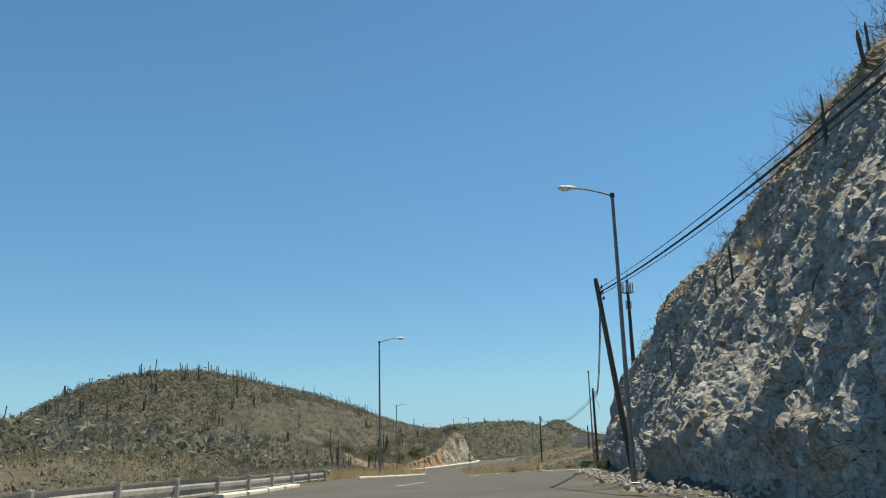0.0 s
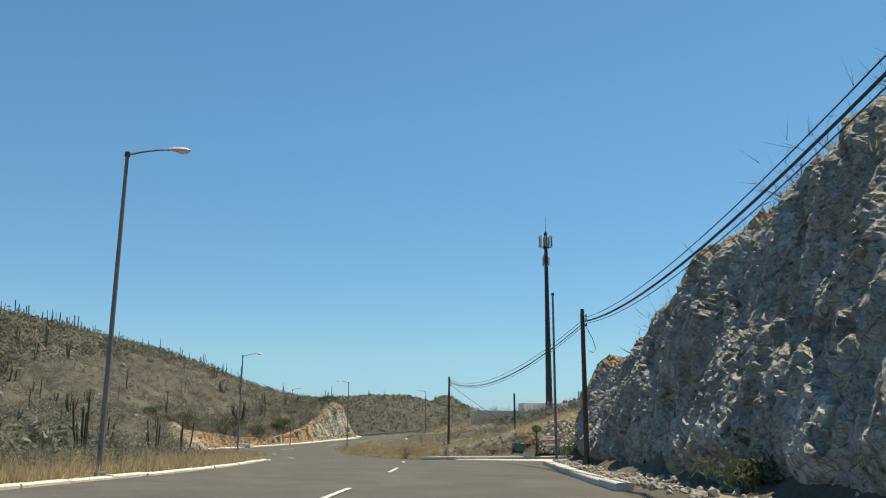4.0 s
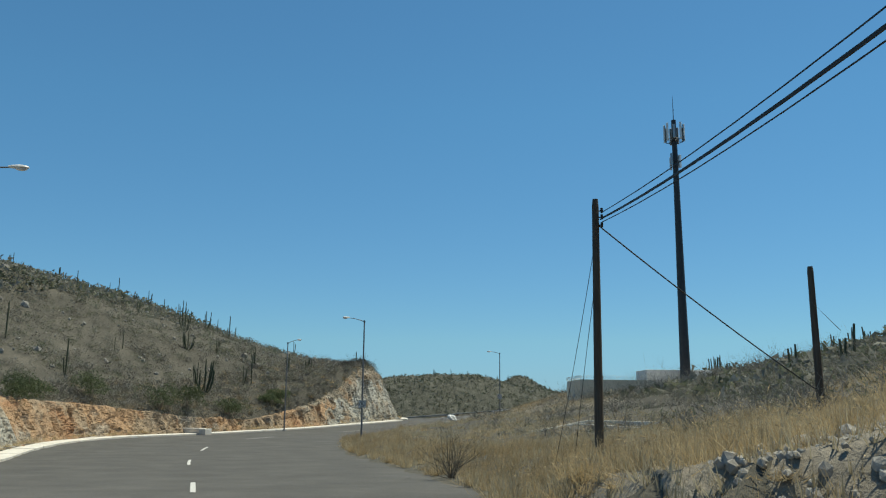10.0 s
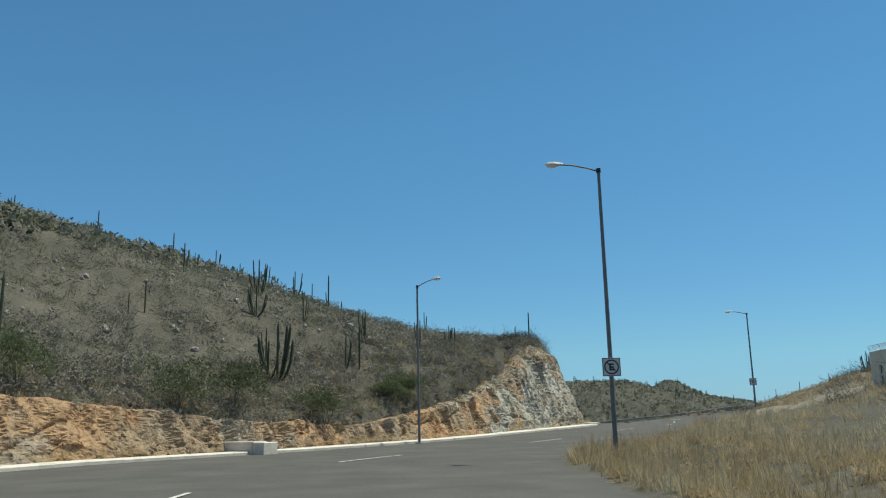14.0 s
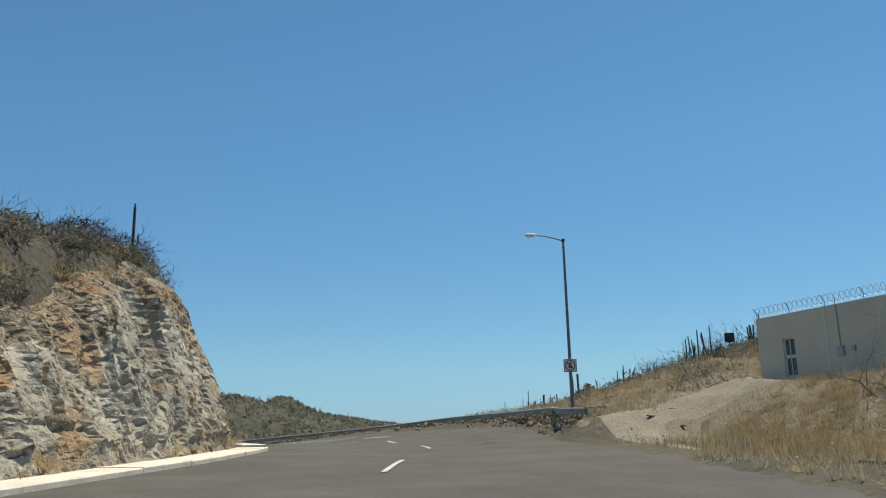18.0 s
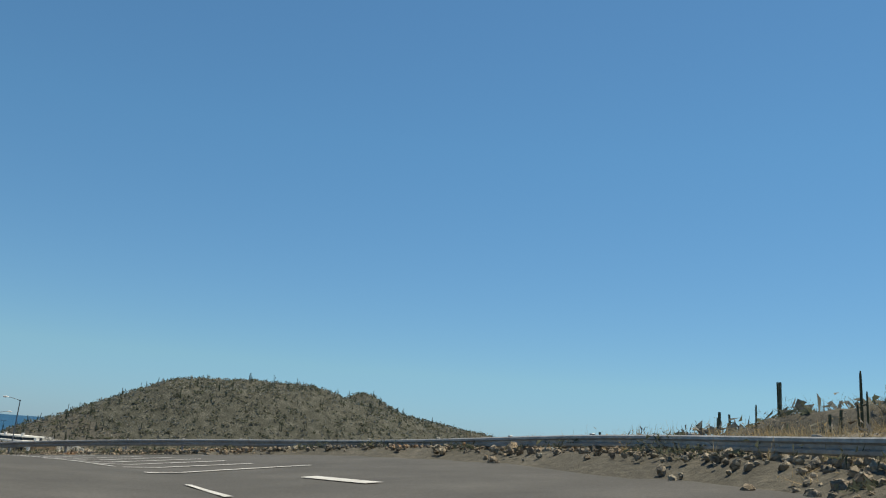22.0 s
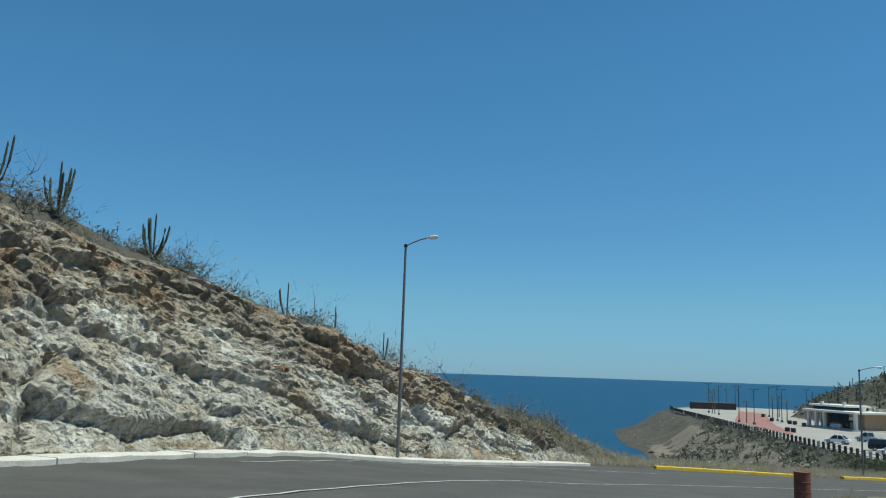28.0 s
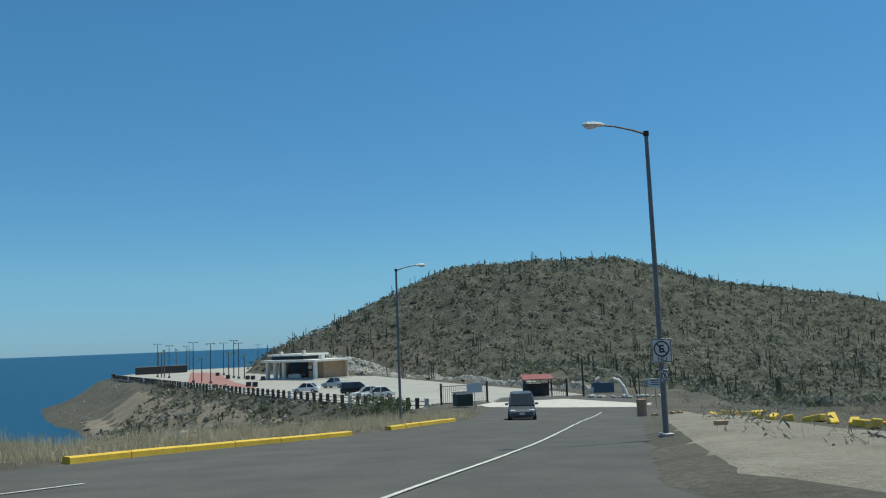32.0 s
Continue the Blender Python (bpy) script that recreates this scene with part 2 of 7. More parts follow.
def hill(x, y, x0, y0, height, rx, ry, turn, flat=1.0):
    c, s = np.cos(np.radians(turn)), np.sin(np.radians(turn))
    u, v = ((x - x0) * c + (y - y0) * s) / rx, ((y - y0) * c - (x - x0) * s) / ry
    return height * np.exp(-(u * u + v * v) ** flat)


def natural(x, y, hills):
    """The land before the road was cut: slopes to the sea, with hills on it."""
    coast = 560 - 0.25 * x + 25 * np.sin(x / 60.0)
    west = (-130 - x) * 0.25 * (y > 250)
    base = -6 - 16 / (1 + np.exp(-(y - 365) / 22.0)) - 14 / (1 + np.exp(-(y - coast) / 18.0)) - np.clip(west, 0, 14)
    shore = (-(x + 20) * 143 - (y - 379) * 80) / 164
    base = base - 0.5 * np.clip(shore - 14, 0, 45) / (1 + np.exp(-(y - 348) / 10.0))
    total = base
    for h in hills:
        total = total + hill(x, y, *h)
    return total


def pads(x, y, n):
    """Cut and fill round the road, the plaza and the yard."""
    d, _ = line_distance(x, y, np.vstack([ROAD_RING, ROAD_RING[:1]]))
    d = np.where(inside(x, y, ROAD_RING), 0, d)
    zr = road_height(x, y)
    dl, al = line_distance(x, y, EDGE_L)
    left = dl < d + 0.01
    verge = np.where(left, np.interp(y, (0, 50, 60, 105, 118, 240, 262, 300, 330), (6, 6, 9, 9, 2.2, 2.0, 2.0, 2.0, 6)), np.interp(y, (0, 60, 76, 80, 100, 180, 195, 203, 210, 258, 266, 300, 320, 345), (2.2, 2.2, 2.0, 1.2, 1.2, 3, 9, 6, 1.5, 1.5, 4, 6, 7.5, 6)))
    steep = np.where(left, np.interp(y, (0, 110, 118, 180, 205, 262, 309, 324, 360, 372), (0.6, 0.6, 1.7, 1.6, 2.6, 1.3, 1.2, -0.32, -0.32, 4)), np.interp(y, (0, 20, 40, 52, 62, 70, 78, 84, 96, 104, 112, 160, 200, 210, 262), (1.9, 1.7, 1.75, 2.5, 2.8, 2.6, 2.4, 1.6, 1.6, 1.3, 0.45, 0.33, 0.27, 0.25, 0.2)))
    out = np.clip(d - verge, 0, None)
    berm = np.where(left, 0, np.interp(y, (202, 204, 210, 216, 222, 232, 240, 248, 258), (0, 0.75, 0.65, 0.42, 0.28, 0.2, 0.16, 0.1, 0)))
    rise = np.clip(d, 0, 0.4) * 0.3 + berm * np.clip(d / 0.8, 0, 1)
    bench = np.where(left, np.interp(y, (0, 50, 110, 118, 130, 150, 160, 172, 180, 186, 190, 195, 205, 240, 262, 290, 304), (3, 3, 1, 3.4, 4.8, 4.3, 3.2, 1.9, 1.6, 2.2, 3.5, 5.0, 8.5, 10, 14, 12, 9)), np.interp(y, (0, 78, 84, 112, 125, 190, 203, 212, 220, 227, 235, 262, 300), (60, 60, 2.4, 2.5, 4, 5, 2.7, 1.6, 0.9, 0.3, 0, 0, 0.2)))
    slope = np.where(left, np.interp(y, (0, 118, 200, 230, 260, 300, 360, 372), (0.5, 0.52, 0.5, 0.45, 0.6, 0.55, 0.5, 4)), np.interp(y, (78, 86, 112, 125, 190, 203, 215, 226, 235, 262, 300, 372, 380), (0.6, 0.25, 0.3, 0.35, 0.3, 0.26, 0.16, 0.02, -0.02, -0.05, -0.25, -0.25, 4)))
    n = np.minimum(n, zr + rise + bench + np.where(left | (out < 45), slope, np.maximum(slope, 0.3)) * np.clip(out - bench / np.maximum(steep, 0.3), 0, None) + np.where(left, 0, np.clip(out - 30, 0, None) * 1.0))
    h = np.minimum(np.maximum(n, zr + rise - 0.55 * np.clip(d - verge - 1, 0, None)), zr + rise + steep * out)
    p = poly(PLAZA)
    d = np.where(inside(x, y, p), 0, line_distance(x, y, np.vstack([p, p[:1]]))[0])
    h = np.minimum(np.maximum(h, -14.2 - 0.6 * np.clip(d - 1, 0, None)), np.where(y > 380, -14.2 + 1.6 * d, 1e3) + 0 * d)
    p = poly(YARD)
    d = np.where(inside(x, y, p), 0, line_distance(x, y, np.vstack([p, p[:1]]))[0])
    return np.clip(h, -0.75 - 0.5 * np.clip(d - 1.5, 0, None), -0.75 + 0.8 * d)


HILLS = ((-72.8, 175.8, 33.0, 59.3, 33.4, 33.4), (-32.5, 224.7, 15.0, 53.4, 21.5, -12.5), (-109.1, 135.4, -24.9, 55.0, 87.2, 4.1), (-25.1, 274.1, 9.7, 48.8, 22.4, -11.6),
         (69.4, 43.7, 46.2, 30.2, 68.2, -29.2), (42.5, 46.2, 7.1, 57.3, 22.3, 44.7), (101.6, 191.0, 17.5, 62.4, 101.9, -12.8), (128.3, 89.4, 31.5, 66.5, 41.1, 12.4),
         (33.3, 547.5, 32.3, 79.4, 53.5, 16.5), (77.6, 618.0, 38.6, 26.0, 32.0, -0.9), (108.0, 600.0, 7.0, 28.0, 32.0, 0.0), (15.0, 438.0, 8.0, 22.0, 42.0, 22.0), (45.0, 555.0, 4.4, 34.0, 34.0, 0.0), (8.0, 548.0, 2.6, 26.0, 26.0, 0.0), (-26.0, 134.0, 6.6, 13.0, 20.0, 14.0), (143.2, 561.4, 26.0, 75.3, 35.6, -13.8), (66.6, 248.6, 3.2, 41.1, 21.4, -6.9),
         (-9.8, 533.0, 11.4, 65.2, 32.0, 5.6), (173.6, 647.7, 28.8, 77.7, 48.4, -7.1), (-52.7, 73.0, 12.1, 43.1, 67.1, 20.7), (-15.5, 225.3, -8.6, 24.9, 23.7, 10.7),
         (33.0, 60.5, 11.5, 18.6, 58.2, -12.4))


# ---- helpers for building ----
def mesh_from(name, verts, faces, material=None, smooth=False):
    me = bpy.data.meshes.new(name)
    me.from_pydata([tuple(map(float, v)) for v in verts], [], [tuple(int(i) for i in f) for f in faces])
    if material:
        me.materials.append(material)
    if smooth:
        me.polygons.foreach_set("use_smooth", np.ones(len(me.polygons), bool))
    me.update()
    return me


def mesh_fast(name, co, quads, material, smooth=True):
    """A mesh from arrays of places and of quads or triangles."""
    me = bpy.data.meshes.new(name)
    k = quads.shape[1]
    me.vertices.add(len(co))
    me.vertices.foreach_set("co", np.ascontiguousarray(co, np.float32).ravel())
    me.loops.add(quads.size)
    me.loops.foreach_set("vertex_index", np.ascontiguousarray(quads, np.int32).ravel())
    me.polygons.add(len(quads))
    me.polygons.foreach_set("loop_start", np.arange(0, quads.size, k, dtype=np.int32))
    me.polygons.foreach_set("use_smooth", np.full(len(quads), smooth))
    if material:
        me.materials.append(material)
    me.update(calc_edges=True)
    me.validate()
    return me


def part(name, bm, material, parent=None, label=""):
    """Links a bmesh as one mesh object under a thing or under a part."""
    me = bpy.data.meshes.new(name)
    bm.to_mesh(me)
    bm.free()
    me.materials.append(material)
    ob = new(name, me)
    ob.parent = parent
    if label:
        ob["label"] = label
    return ob


def thing(name, label, category, at=(0, 0, 0), turn=0.0, group="", kind=""):
    ob = new(name)
    ob.matrix_world = pose(*at, 0, 0, turn)
    return tagged(ob, label, category, group, kind)


def box(bm, x, y, z, sx, sy, sz, turn=None, bevel=0.0):
    """Adds a box of that size, centred at x, y, z."""
    m = Matrix.Translation((x, y, z)) @ (turn or Matrix()) @ Matrix.Diagonal((sx, sy, sz, 1))
    made = bmesh.ops.create_cube(bm, size=1, matrix=m)["verts"]
    if bevel:
        edges = list({e for v in made for e in v.link_edges})
        bmesh.ops.bevel(bm, geom=edges, offset=bevel, segments=1, affect="EDGES")
    return bm


def tube(bm, points, radii, sides=8, cap=True):
    """A round tube through the points; one radius, or one for each point."""
    points = [Vector(p) for p in points]
    radii = radii if isinstance(radii, (list, tuple)) else [radii] * len(points)
    rings = []
    for i, p in enumerate(points):
        d = (points[min(i + 1, len(points) - 1)] - points[max(i - 1, 0)]).normalized()
        a = d.cross(Vector((0, 0, 1)) if abs(d.z) < 0.95 else Vector((1, 0, 0))).normalized()
        b = d.cross(a)
        rings.append([bm.verts.new(p + (a * math.cos(k * math.tau / sides) + b * math.sin(k * math.tau / sides)) * radii[i]) for k in range(sides)])
    for r, s in zip(rings, rings[1:]):
        for k in range(sides):
            bm.faces.new((r[k], r[(k + 1) % sides], s[(k + 1) % sides], s[k]))
    if cap:
        bm.faces.new(rings[0][::-1]), bm.faces.new(rings[-1])
    return bm


def ground(x, y):
    """The height of the finished ground at one place or many, with its small humps away from the road."""
    xs, ys = np.atleast_1d(np.asarray(x, float)), np.atleast_1d(np.asarray(y, float))
    h = pads(xs, ys, natural(xs, ys, HILLS))
    rough = np.zeros(xs.shape)
    for k, amp in ((0.11, 0.55), (0.31, 0.28), (0.9, 0.12)):
        rough += amp * 1.6 * np.mean([np.sin(k * (xs * math.cos(a) + ys * math.sin(a)) + 7 * a * a) for a in (0.3, 1.1, 1.9, 2.7, 3.6, 5.0)], 0)
    d = np.where(inside(xs, ys, ROAD_RING), 0, line_distance(xs, ys, np.vstack([ROAD_RING, ROAD_RING[:1]]))[0])
    flat = inside(xs, ys, poly(PLAZA)) | inside(xs, ys, poly(YARD))
    h = h + rough * np.clip((d - 2) / 10, 0, 1) * ~flat
    return float(h[0]) if np.ndim(x) == 0 else h


# ---- ground, sea, road ----
def spaced(fine_from, fine_to, step, reach_low, reach_high):
    """Coordinates that are close together in the middle and ever wider apart outside."""
    out = list(np.arange(fine_from, fine_to + step, step))
    g, s = step, out[-1]
    while s < reach_high:
        g = g * 1.12 if s > 600 else min(g * 1.12, 6.0)
        s += g
        out.append(s)
    g, s = step, out[0]
    low = []
    while s > reach_low:
        g = g * 1.12 if s < -250 else min(g * 1.12, 6.0)
        s -= g
        low.append(s)
    return np.array(low[::-1] + out)


def build_ground():
    gx, gy = spaced(-62, 62, 0.9, -2500, 2500), spaced(-25, 400, 0.95, -900, 900)
    x, y = np.meshgrid(gx, gy)
    h = ground(x.ravel(), y.ravel()).reshape(x.shape)
    ring = np.vstack([ROAD_RING, ROAD_RING[:1]])
    d = np.where(inside(x, y, ROAD_RING), 0, line_distance(x, y, ring)[0])
    h = np.where(d < 0.5, h - 0.06, h)
    left = x < np.interp(y, MID[:, 1], MID[:, 0])
    top = np.where(left, np.interp(y, (113, 118, 150, 172, 180, 205, 232, 245, 262, 280, 295, 312), (2.6, 3.6, 4.1, 2.5, 2.3, 4.4, 5, 6.6, 10, 8.6, 6, 4.4)), np.interp(y, (-20, 0, 20, 45, 60, 70, 78, 83), (11.2, 11.7, 10.7, 8.2, 6.2, 4.9, 4.3, 4.3)))
    cut = (d > np.where(left, 1.9, 2.3)) & (d < top) & np.where(left, (y > 115) & (y < 310), (y > -20) & (y < 82))
    h = np.where(cut, h - 0.5, h)
    co = np.stack([x, y, h], -1).reshape(-1, 3)
    ny, nx = x.shape
    i = (np.arange(ny - 1)[:, None] * nx + np.arange(nx - 1)[None]).ravel()
    quads = np.stack([i, i + 1, i + nx + 1, i + nx], 1)
    return tagged(new("ground", mesh_fast("ground", co, quads, soil)), "grey-brown stony desert soil of the hills and verges", "ground", kind="structure")


build_ground()
sea_me = mesh_from("water", [(-4900, 300, SEA), (4900, 300, SEA), (4900, 4950, SEA), (-4900, 4950, SEA)], [(0, 1, 2, 3)], water)
tagged(new("water", sea_me), "deep blue calm sea reaching to the horizon", "sea", kind="structure")


def build_road():
    """The asphalt between its two edges, banked on the outside of the sea bend."""
    ring = np.vstack([ROAD_RING, ROAD_RING[:1]])
    gx, gy = np.arange(-28, 31, 0.5), np.arange(-56, 392, 0.75)
    x, y = np.meshgrid(gx, gy)
    ok = inside(x, y, ROAD_RING) | (line_distance(x, y, ring)[0] < 0.75)
    z = road_height(x.ravel(), y.ravel()).reshape(x.shape)
    ny, nx = x.shape
    i = (np.arange(ny - 1)[:, None] * nx + np.arange(nx - 1)[None]).ravel()
    quads = np.stack([i, i + 1, i + nx + 1, i + nx], 1)
    quads = quads[ok.ravel()[quads].all(1)]
    used, inv = np.unique(quads, return_inverse=True)
    co = np.stack([x, y, z + 0.0], -1).reshape(-1, 3)[used]
    return tagged(new("road", mesh_fast("road", co, inv.reshape(-1, 4), asphalt)), "worn grey-brown asphalt of a wide road", "road", kind="structure")


build_road()


# ---- street lamps, poles, wires ----
def street_lamp(x, y, top, face, label, arm=True):
    """A steel lamp post with one arm, or none; face is the heading of the arm in degrees."""
    base = min(ground(x, y), top - 8.2)
    hgt = top - base
    lamp = thing("street_lamp", label, "street lamp", (x, y, base), face, "street lamps along the road")
    bm = bmesh.new()
    tube(bm, [(0, 0, 0), (0, 0, hgt * 0.5), (0, 0, hgt)], [0.085, 0.07, 0.055], 10)
    part("pole", bm, pole_steel, lamp)
    bm = bmesh.new()
    tube(bm, [(0, 0, -0.4), (0, 0, 0.03)], 0.22, 10)
    box(bm, 0, 0, 0.05, 0.34, 0.34, 0.03, bevel=0.008)
    part("base_plate", bm, steel, lamp)
    bm = bmesh.new()
    tube(bm, [(0, 0, hgt - 0.06), (0, 0, hgt + 0.08)], [0.085, 0.08], 10)
    part("pole_cap", bm, dark_steel, lamp)
    if not arm:
        return lamp
    bm = bmesh.new()
    tube(bm, [(0.03, 0, hgt), (0.42, 0, hgt + 0.13), (0.92, 0, hgt + 0.25), (1.30, 0, hgt + 0.29)], [0.034, 0.03, 0.028, 0.026], 8)
    part("arm", bm, pole_steel, lamp)
    head = bmesh.new()
    rows = ((1.21, 0.07, 0.05), (1.33, 0.11, 0.08), (1.54, 0.16, 0.10), (1.74, 0.15, 0.08), (1.85, 0.07, 0.03))
    rings = []
    for px, w, t in rows:
        zc = hgt + 0.29 + (px - 1.21) * 0.05
        rings.append([head.verts.new((px, w * math.cos(a), zc + t * (math.sin(a) if math.sin(a) > 0 else 0.45 * math.sin(a)))) for a in [k * math.tau / 10 for k in range(10)]])
    for r, s in zip(rings, rings[1:]):
        for k in range(10):
            head.faces.new((r[k], r[(k + 1) % 10], s[(k + 1) % 10], s[k]))
    head.faces.new(rings[0][::-1]), head.faces.new(rings[-1])
    h = part("lamp_head", head, lamp_white, lamp)
    bm = bmesh.new()
    bmesh.ops.create_uvsphere(bm, u_segments=12, v_segments=8, radius=1, matrix=Matrix.Translation((1.61, 0, hgt + 0.27)) @ Matrix.Diagonal((0.20, 0.11, 0.075, 1)))
    part("lens", bm, lens_clear, h, "clear glass lamp lens")
    return lamp


for spec in ((5.82, 26.6, 8.27, 180), (-4.9, 60.57, 7.87, 10), (-7.19, 118.24, 6.21, 15), (4.12, 160.3, 5.74, 180), (-5.15, 181.3, 5.43, -33), (21.17, 207.9, 6.34, 160),
             (-1.95, 265.6, 4.46, 230), (-26.4, 290.9, 2.17, 0), (-6.75, 314.15, -0.8, 180), (-14.65, 338.6, -2.43, 20)):
    street_lamp(*spec, "tall grey steel street lamp with a single curved arm")


street_lamp(13.84, 79.93, 6.98, 62, "bare grey steel lamp post that has lost its arm", False)


# ---- kerbs, lines and rails ----
def offset_line(line, dist):
    """The line moved sideways: to its right for a positive distance."""
    d = np.gradient(line[:, :2], axis=0)
    d /= np.maximum(np.linalg.norm(d, axis=1, keepdims=True), 1e-6)
    out = line.copy()
    out[:, 0] += d[:, 1] * dist
    out[:, 1] -= d[:, 0] * dist
    return out


def stations(line, y0, y1, step):
    """Places along the part of a line between two stations, a step apart, with the heading at each."""
    keep = line[(line[:, 1] >= y0 - 1e-6) & (line[:, 1] <= y1 + 1e-6)]
    run = np.r_[0, np.cumsum(np.hypot(*np.diff(keep[:, :2], axis=0).T))]
    s = np.arange(0, run[-1], step)
    x, y = np.interp(s, run, keep[:, 0]), np.interp(s, run, keep[:, 1])
    return np.stack([x, y], 1)


def kerb(name, line, y0, y1, side, width, height, material, label, piece=2.4, gap=0.02, drop=()):
    """A kerb of separate stones along a line; side is 1 where it lies to the line's right."""
    owner = new(name)
    tagged(owner, label, "kerb", kind="structure")
    p = stations(line, y0, y1, piece / 4)
    rng = random.Random(int(y0 * 7 + y1))
    for k in range(0, len(p) - 4, 4):
        if k // 4 in drop:
            continue
        q = p[k:k + 5]
        d = np.gradient(q, axis=0)
        d /= np.linalg.norm(d, axis=1, keepdims=True)
        nrm = np.stack([d[:, 1], -d[:, 0]], 1) * side
        q = q.copy()
        q[0] += d[0] * gap
        q[-1] -= d[-1] * gap
        z = road_height(q[:, 0], q[:, 1])
        jog, up = rng.uniform(-0.02, 0.03), height + rng.uniform(-0.02, 0.012)
        verts, faces = [], []
        b = 0.03
        for i in range(5):
            for o, h in ((0, -0.15), (0, up - b), (b, up), (width - b, up + 0.01), (width, up - b), (width, -0.15)):
                verts.append((*(q[i] + nrm[i] * (o + jog)), z[i] + h))
        for i in range(4):
            for j in range(5):
                f = (i * 6 + j, i * 6 + j + 1, i * 6 + j + 7, i * 6 + j + 6)
                faces.append(f if side > 0 else f[::-1])
        faces += [tuple(range(6))[::-1 if side > 0 else 1], tuple(range(24, 30))[::1 if side > 0 else -1]]
        ob = new("kerb_stone", mesh_from("kerb_stone", verts, faces, material))
        ob.parent = owner
    return owner


kerb("kerb_1", EDGE_L, 49, 112, -1, 0.3, 0.09, kerb_white, "pale worn concrete kerb beside dry grass")
kerb("kerb_2", EDGE_L, 117, 212.5, -1, 1.3, 0.15, kerb_white, "wide white concrete kerb below the orange rock cut", 3.0, 0.008)
kerb("kerb_3", EDGE_L, 212.5, 309.5, -1, 1.05, 0.17, kerb_white, "white concrete kerb below the pale rock cut", 3.0, 0.008)
kerb("kerb_4", EDGE_R, 44, 79, 1, 0.4, 0.18, concrete, "chipped pale concrete kerb below the grey rock face", 2.4, 0.03, (1, 2))
kerb("kerb_5", EDGE_R[(EDGE_R[:, 1] > 96) & (EDGE_R[:, 0] < 31)], 97, 108, 1, 0.25, 0.24, concrete, "grey concrete kerb of the side street", 2.4)
kerb("kerb_6", EDGE_L, 314.5, 328, -1, 0.3, 0.2, kerb_yellow, "yellow painted concrete kerb", 2.4, 0.02)
kerb("kerb_7", EDGE_L, 331, 347, -1, 0.3, 0.2, kerb_yellow, "yellow painted concrete kerb beyond a gap", 2.4, 0.02)
kerb("kerb_8", EDGE_L, 2, 46, -1, 0.35, 0.12, kerb_white, "low white concrete kerb under the guard rail", 3.0, 0.12, (4, 9))


def painted(name, line, width, label, closed_step=0.8):
    """A painted line on the road, 5 mm over it."""
    line = np.asarray(line, float)
    run = np.r_[0, np.cumsum(np.hypot(*np.diff(line, axis=0).T))]
    s = np.linspace(0, run[-1], max(2, int(run[-1] / closed_step) + 1))
    p = np.stack([np.interp(s, run, line[:, 0]), np.interp(s, run, line[:, 1])], 1)
    d = np.gradient(p, axis=0)
    d /= np.linalg.norm(d, axis=1, keepdims=True)
    nrm = np.stack([d[:, 1], -d[:, 0]], 1) * width / 2
    verts = []
    for q in (p - nrm, p + nrm):
        z = road_height(q[:, 0], q[:, 1]) + 0.02
        verts.append(np.c_[q, z])
    n = len(p)
    faces = [(i, n + i, n + i + 1, i + 1) for i in range(n - 1)]
    return tagged(new(name, mesh_from(name, np.vstack(verts), faces, paint_white)), label, "road marking", "road markings")


DASH_LINE = smooth_line(((-6.5, 8), (-3.1, 30), (1.6, 52), (5.7, 82), (4.7, 100.7), (0.5, 120), (-3.1, 133.8), (-5.6, 147.5), (-6.3, 157), (-4.0, 166), (2.5, 181), (8.3, 195), (13.3, 206), (16.3, 221)), 12)
run_at = np.r_[0, np.cumsum(np.hypot(*np.diff(DASH_LINE, axis=0).T))]
for mid_y in (21, 37, 52.5, 67.5, 82, 99, 115, 132.5, 147.5, 164, 180.5, 194.5, 207, 219):
    s_mid = np.interp(mid_y, DASH_LINE[:, 1], run_at)
    ss = np.linspace(s_mid - 2.4, s_mid + 2.4, 6)
    painted("lane_dash", np.stack([np.interp(ss, run_at, DASH_LINE[:, k]) for k in (0, 1)], 1), 0.14, "worn white lane dash on the asphalt")
SOLID = smooth_line(((13, 233.3), (11, 237.4), (8.4, 242), (5.1, 246.3), (0.1, 252.5), (-6.1, 259.5), (-9.6, 263.4), (-14.4, 271), (-16.2, 278.5), (-16.5, 286), (-16.3, 294.1), (-14.3, 302.2), (-11.6, 310.7), (-9.1, 319.3), (-3.5, 340.7), (0.6, 355.3)), 8)
painted("centre_line", SOLID, 0.105, "long worn white line curving along the road")
painted("edge_line", smooth_line(((-23.4, 279), (-24.6, 286.5), (-24.7, 293), (-23.8, 300), (-22, 304.2), (-20.2, 307.7)), 6), 0.12, "faint white edge line along the kerb")
for a, b in (((13.9, 230.9), (17.7, 233.3)), ((13.2, 233.2), (16.3, 234.7)), ((12.3, 234.9), (15.6, 236.6)), ((11.6, 236.4), (14.9, 238.3)), ((10.6, 237.6), (14, 240)), ((9.8, 238.9), (12.9, 241.7)), ((9, 240.4), (11.1, 244.1))):
    painted("hatch_bar", (a, b), 0.2, "worn white bar of a hatched area on the asphalt")
painted("lane_arrow", ((17.2, 229), (18.2, 226.9)), 0.42, "worn white arrow mark on the asphalt")
painted("lane_dash", ((15.6, 225.2), (14.9, 227.6)), 0.14, "worn white lane dash on the asphalt")


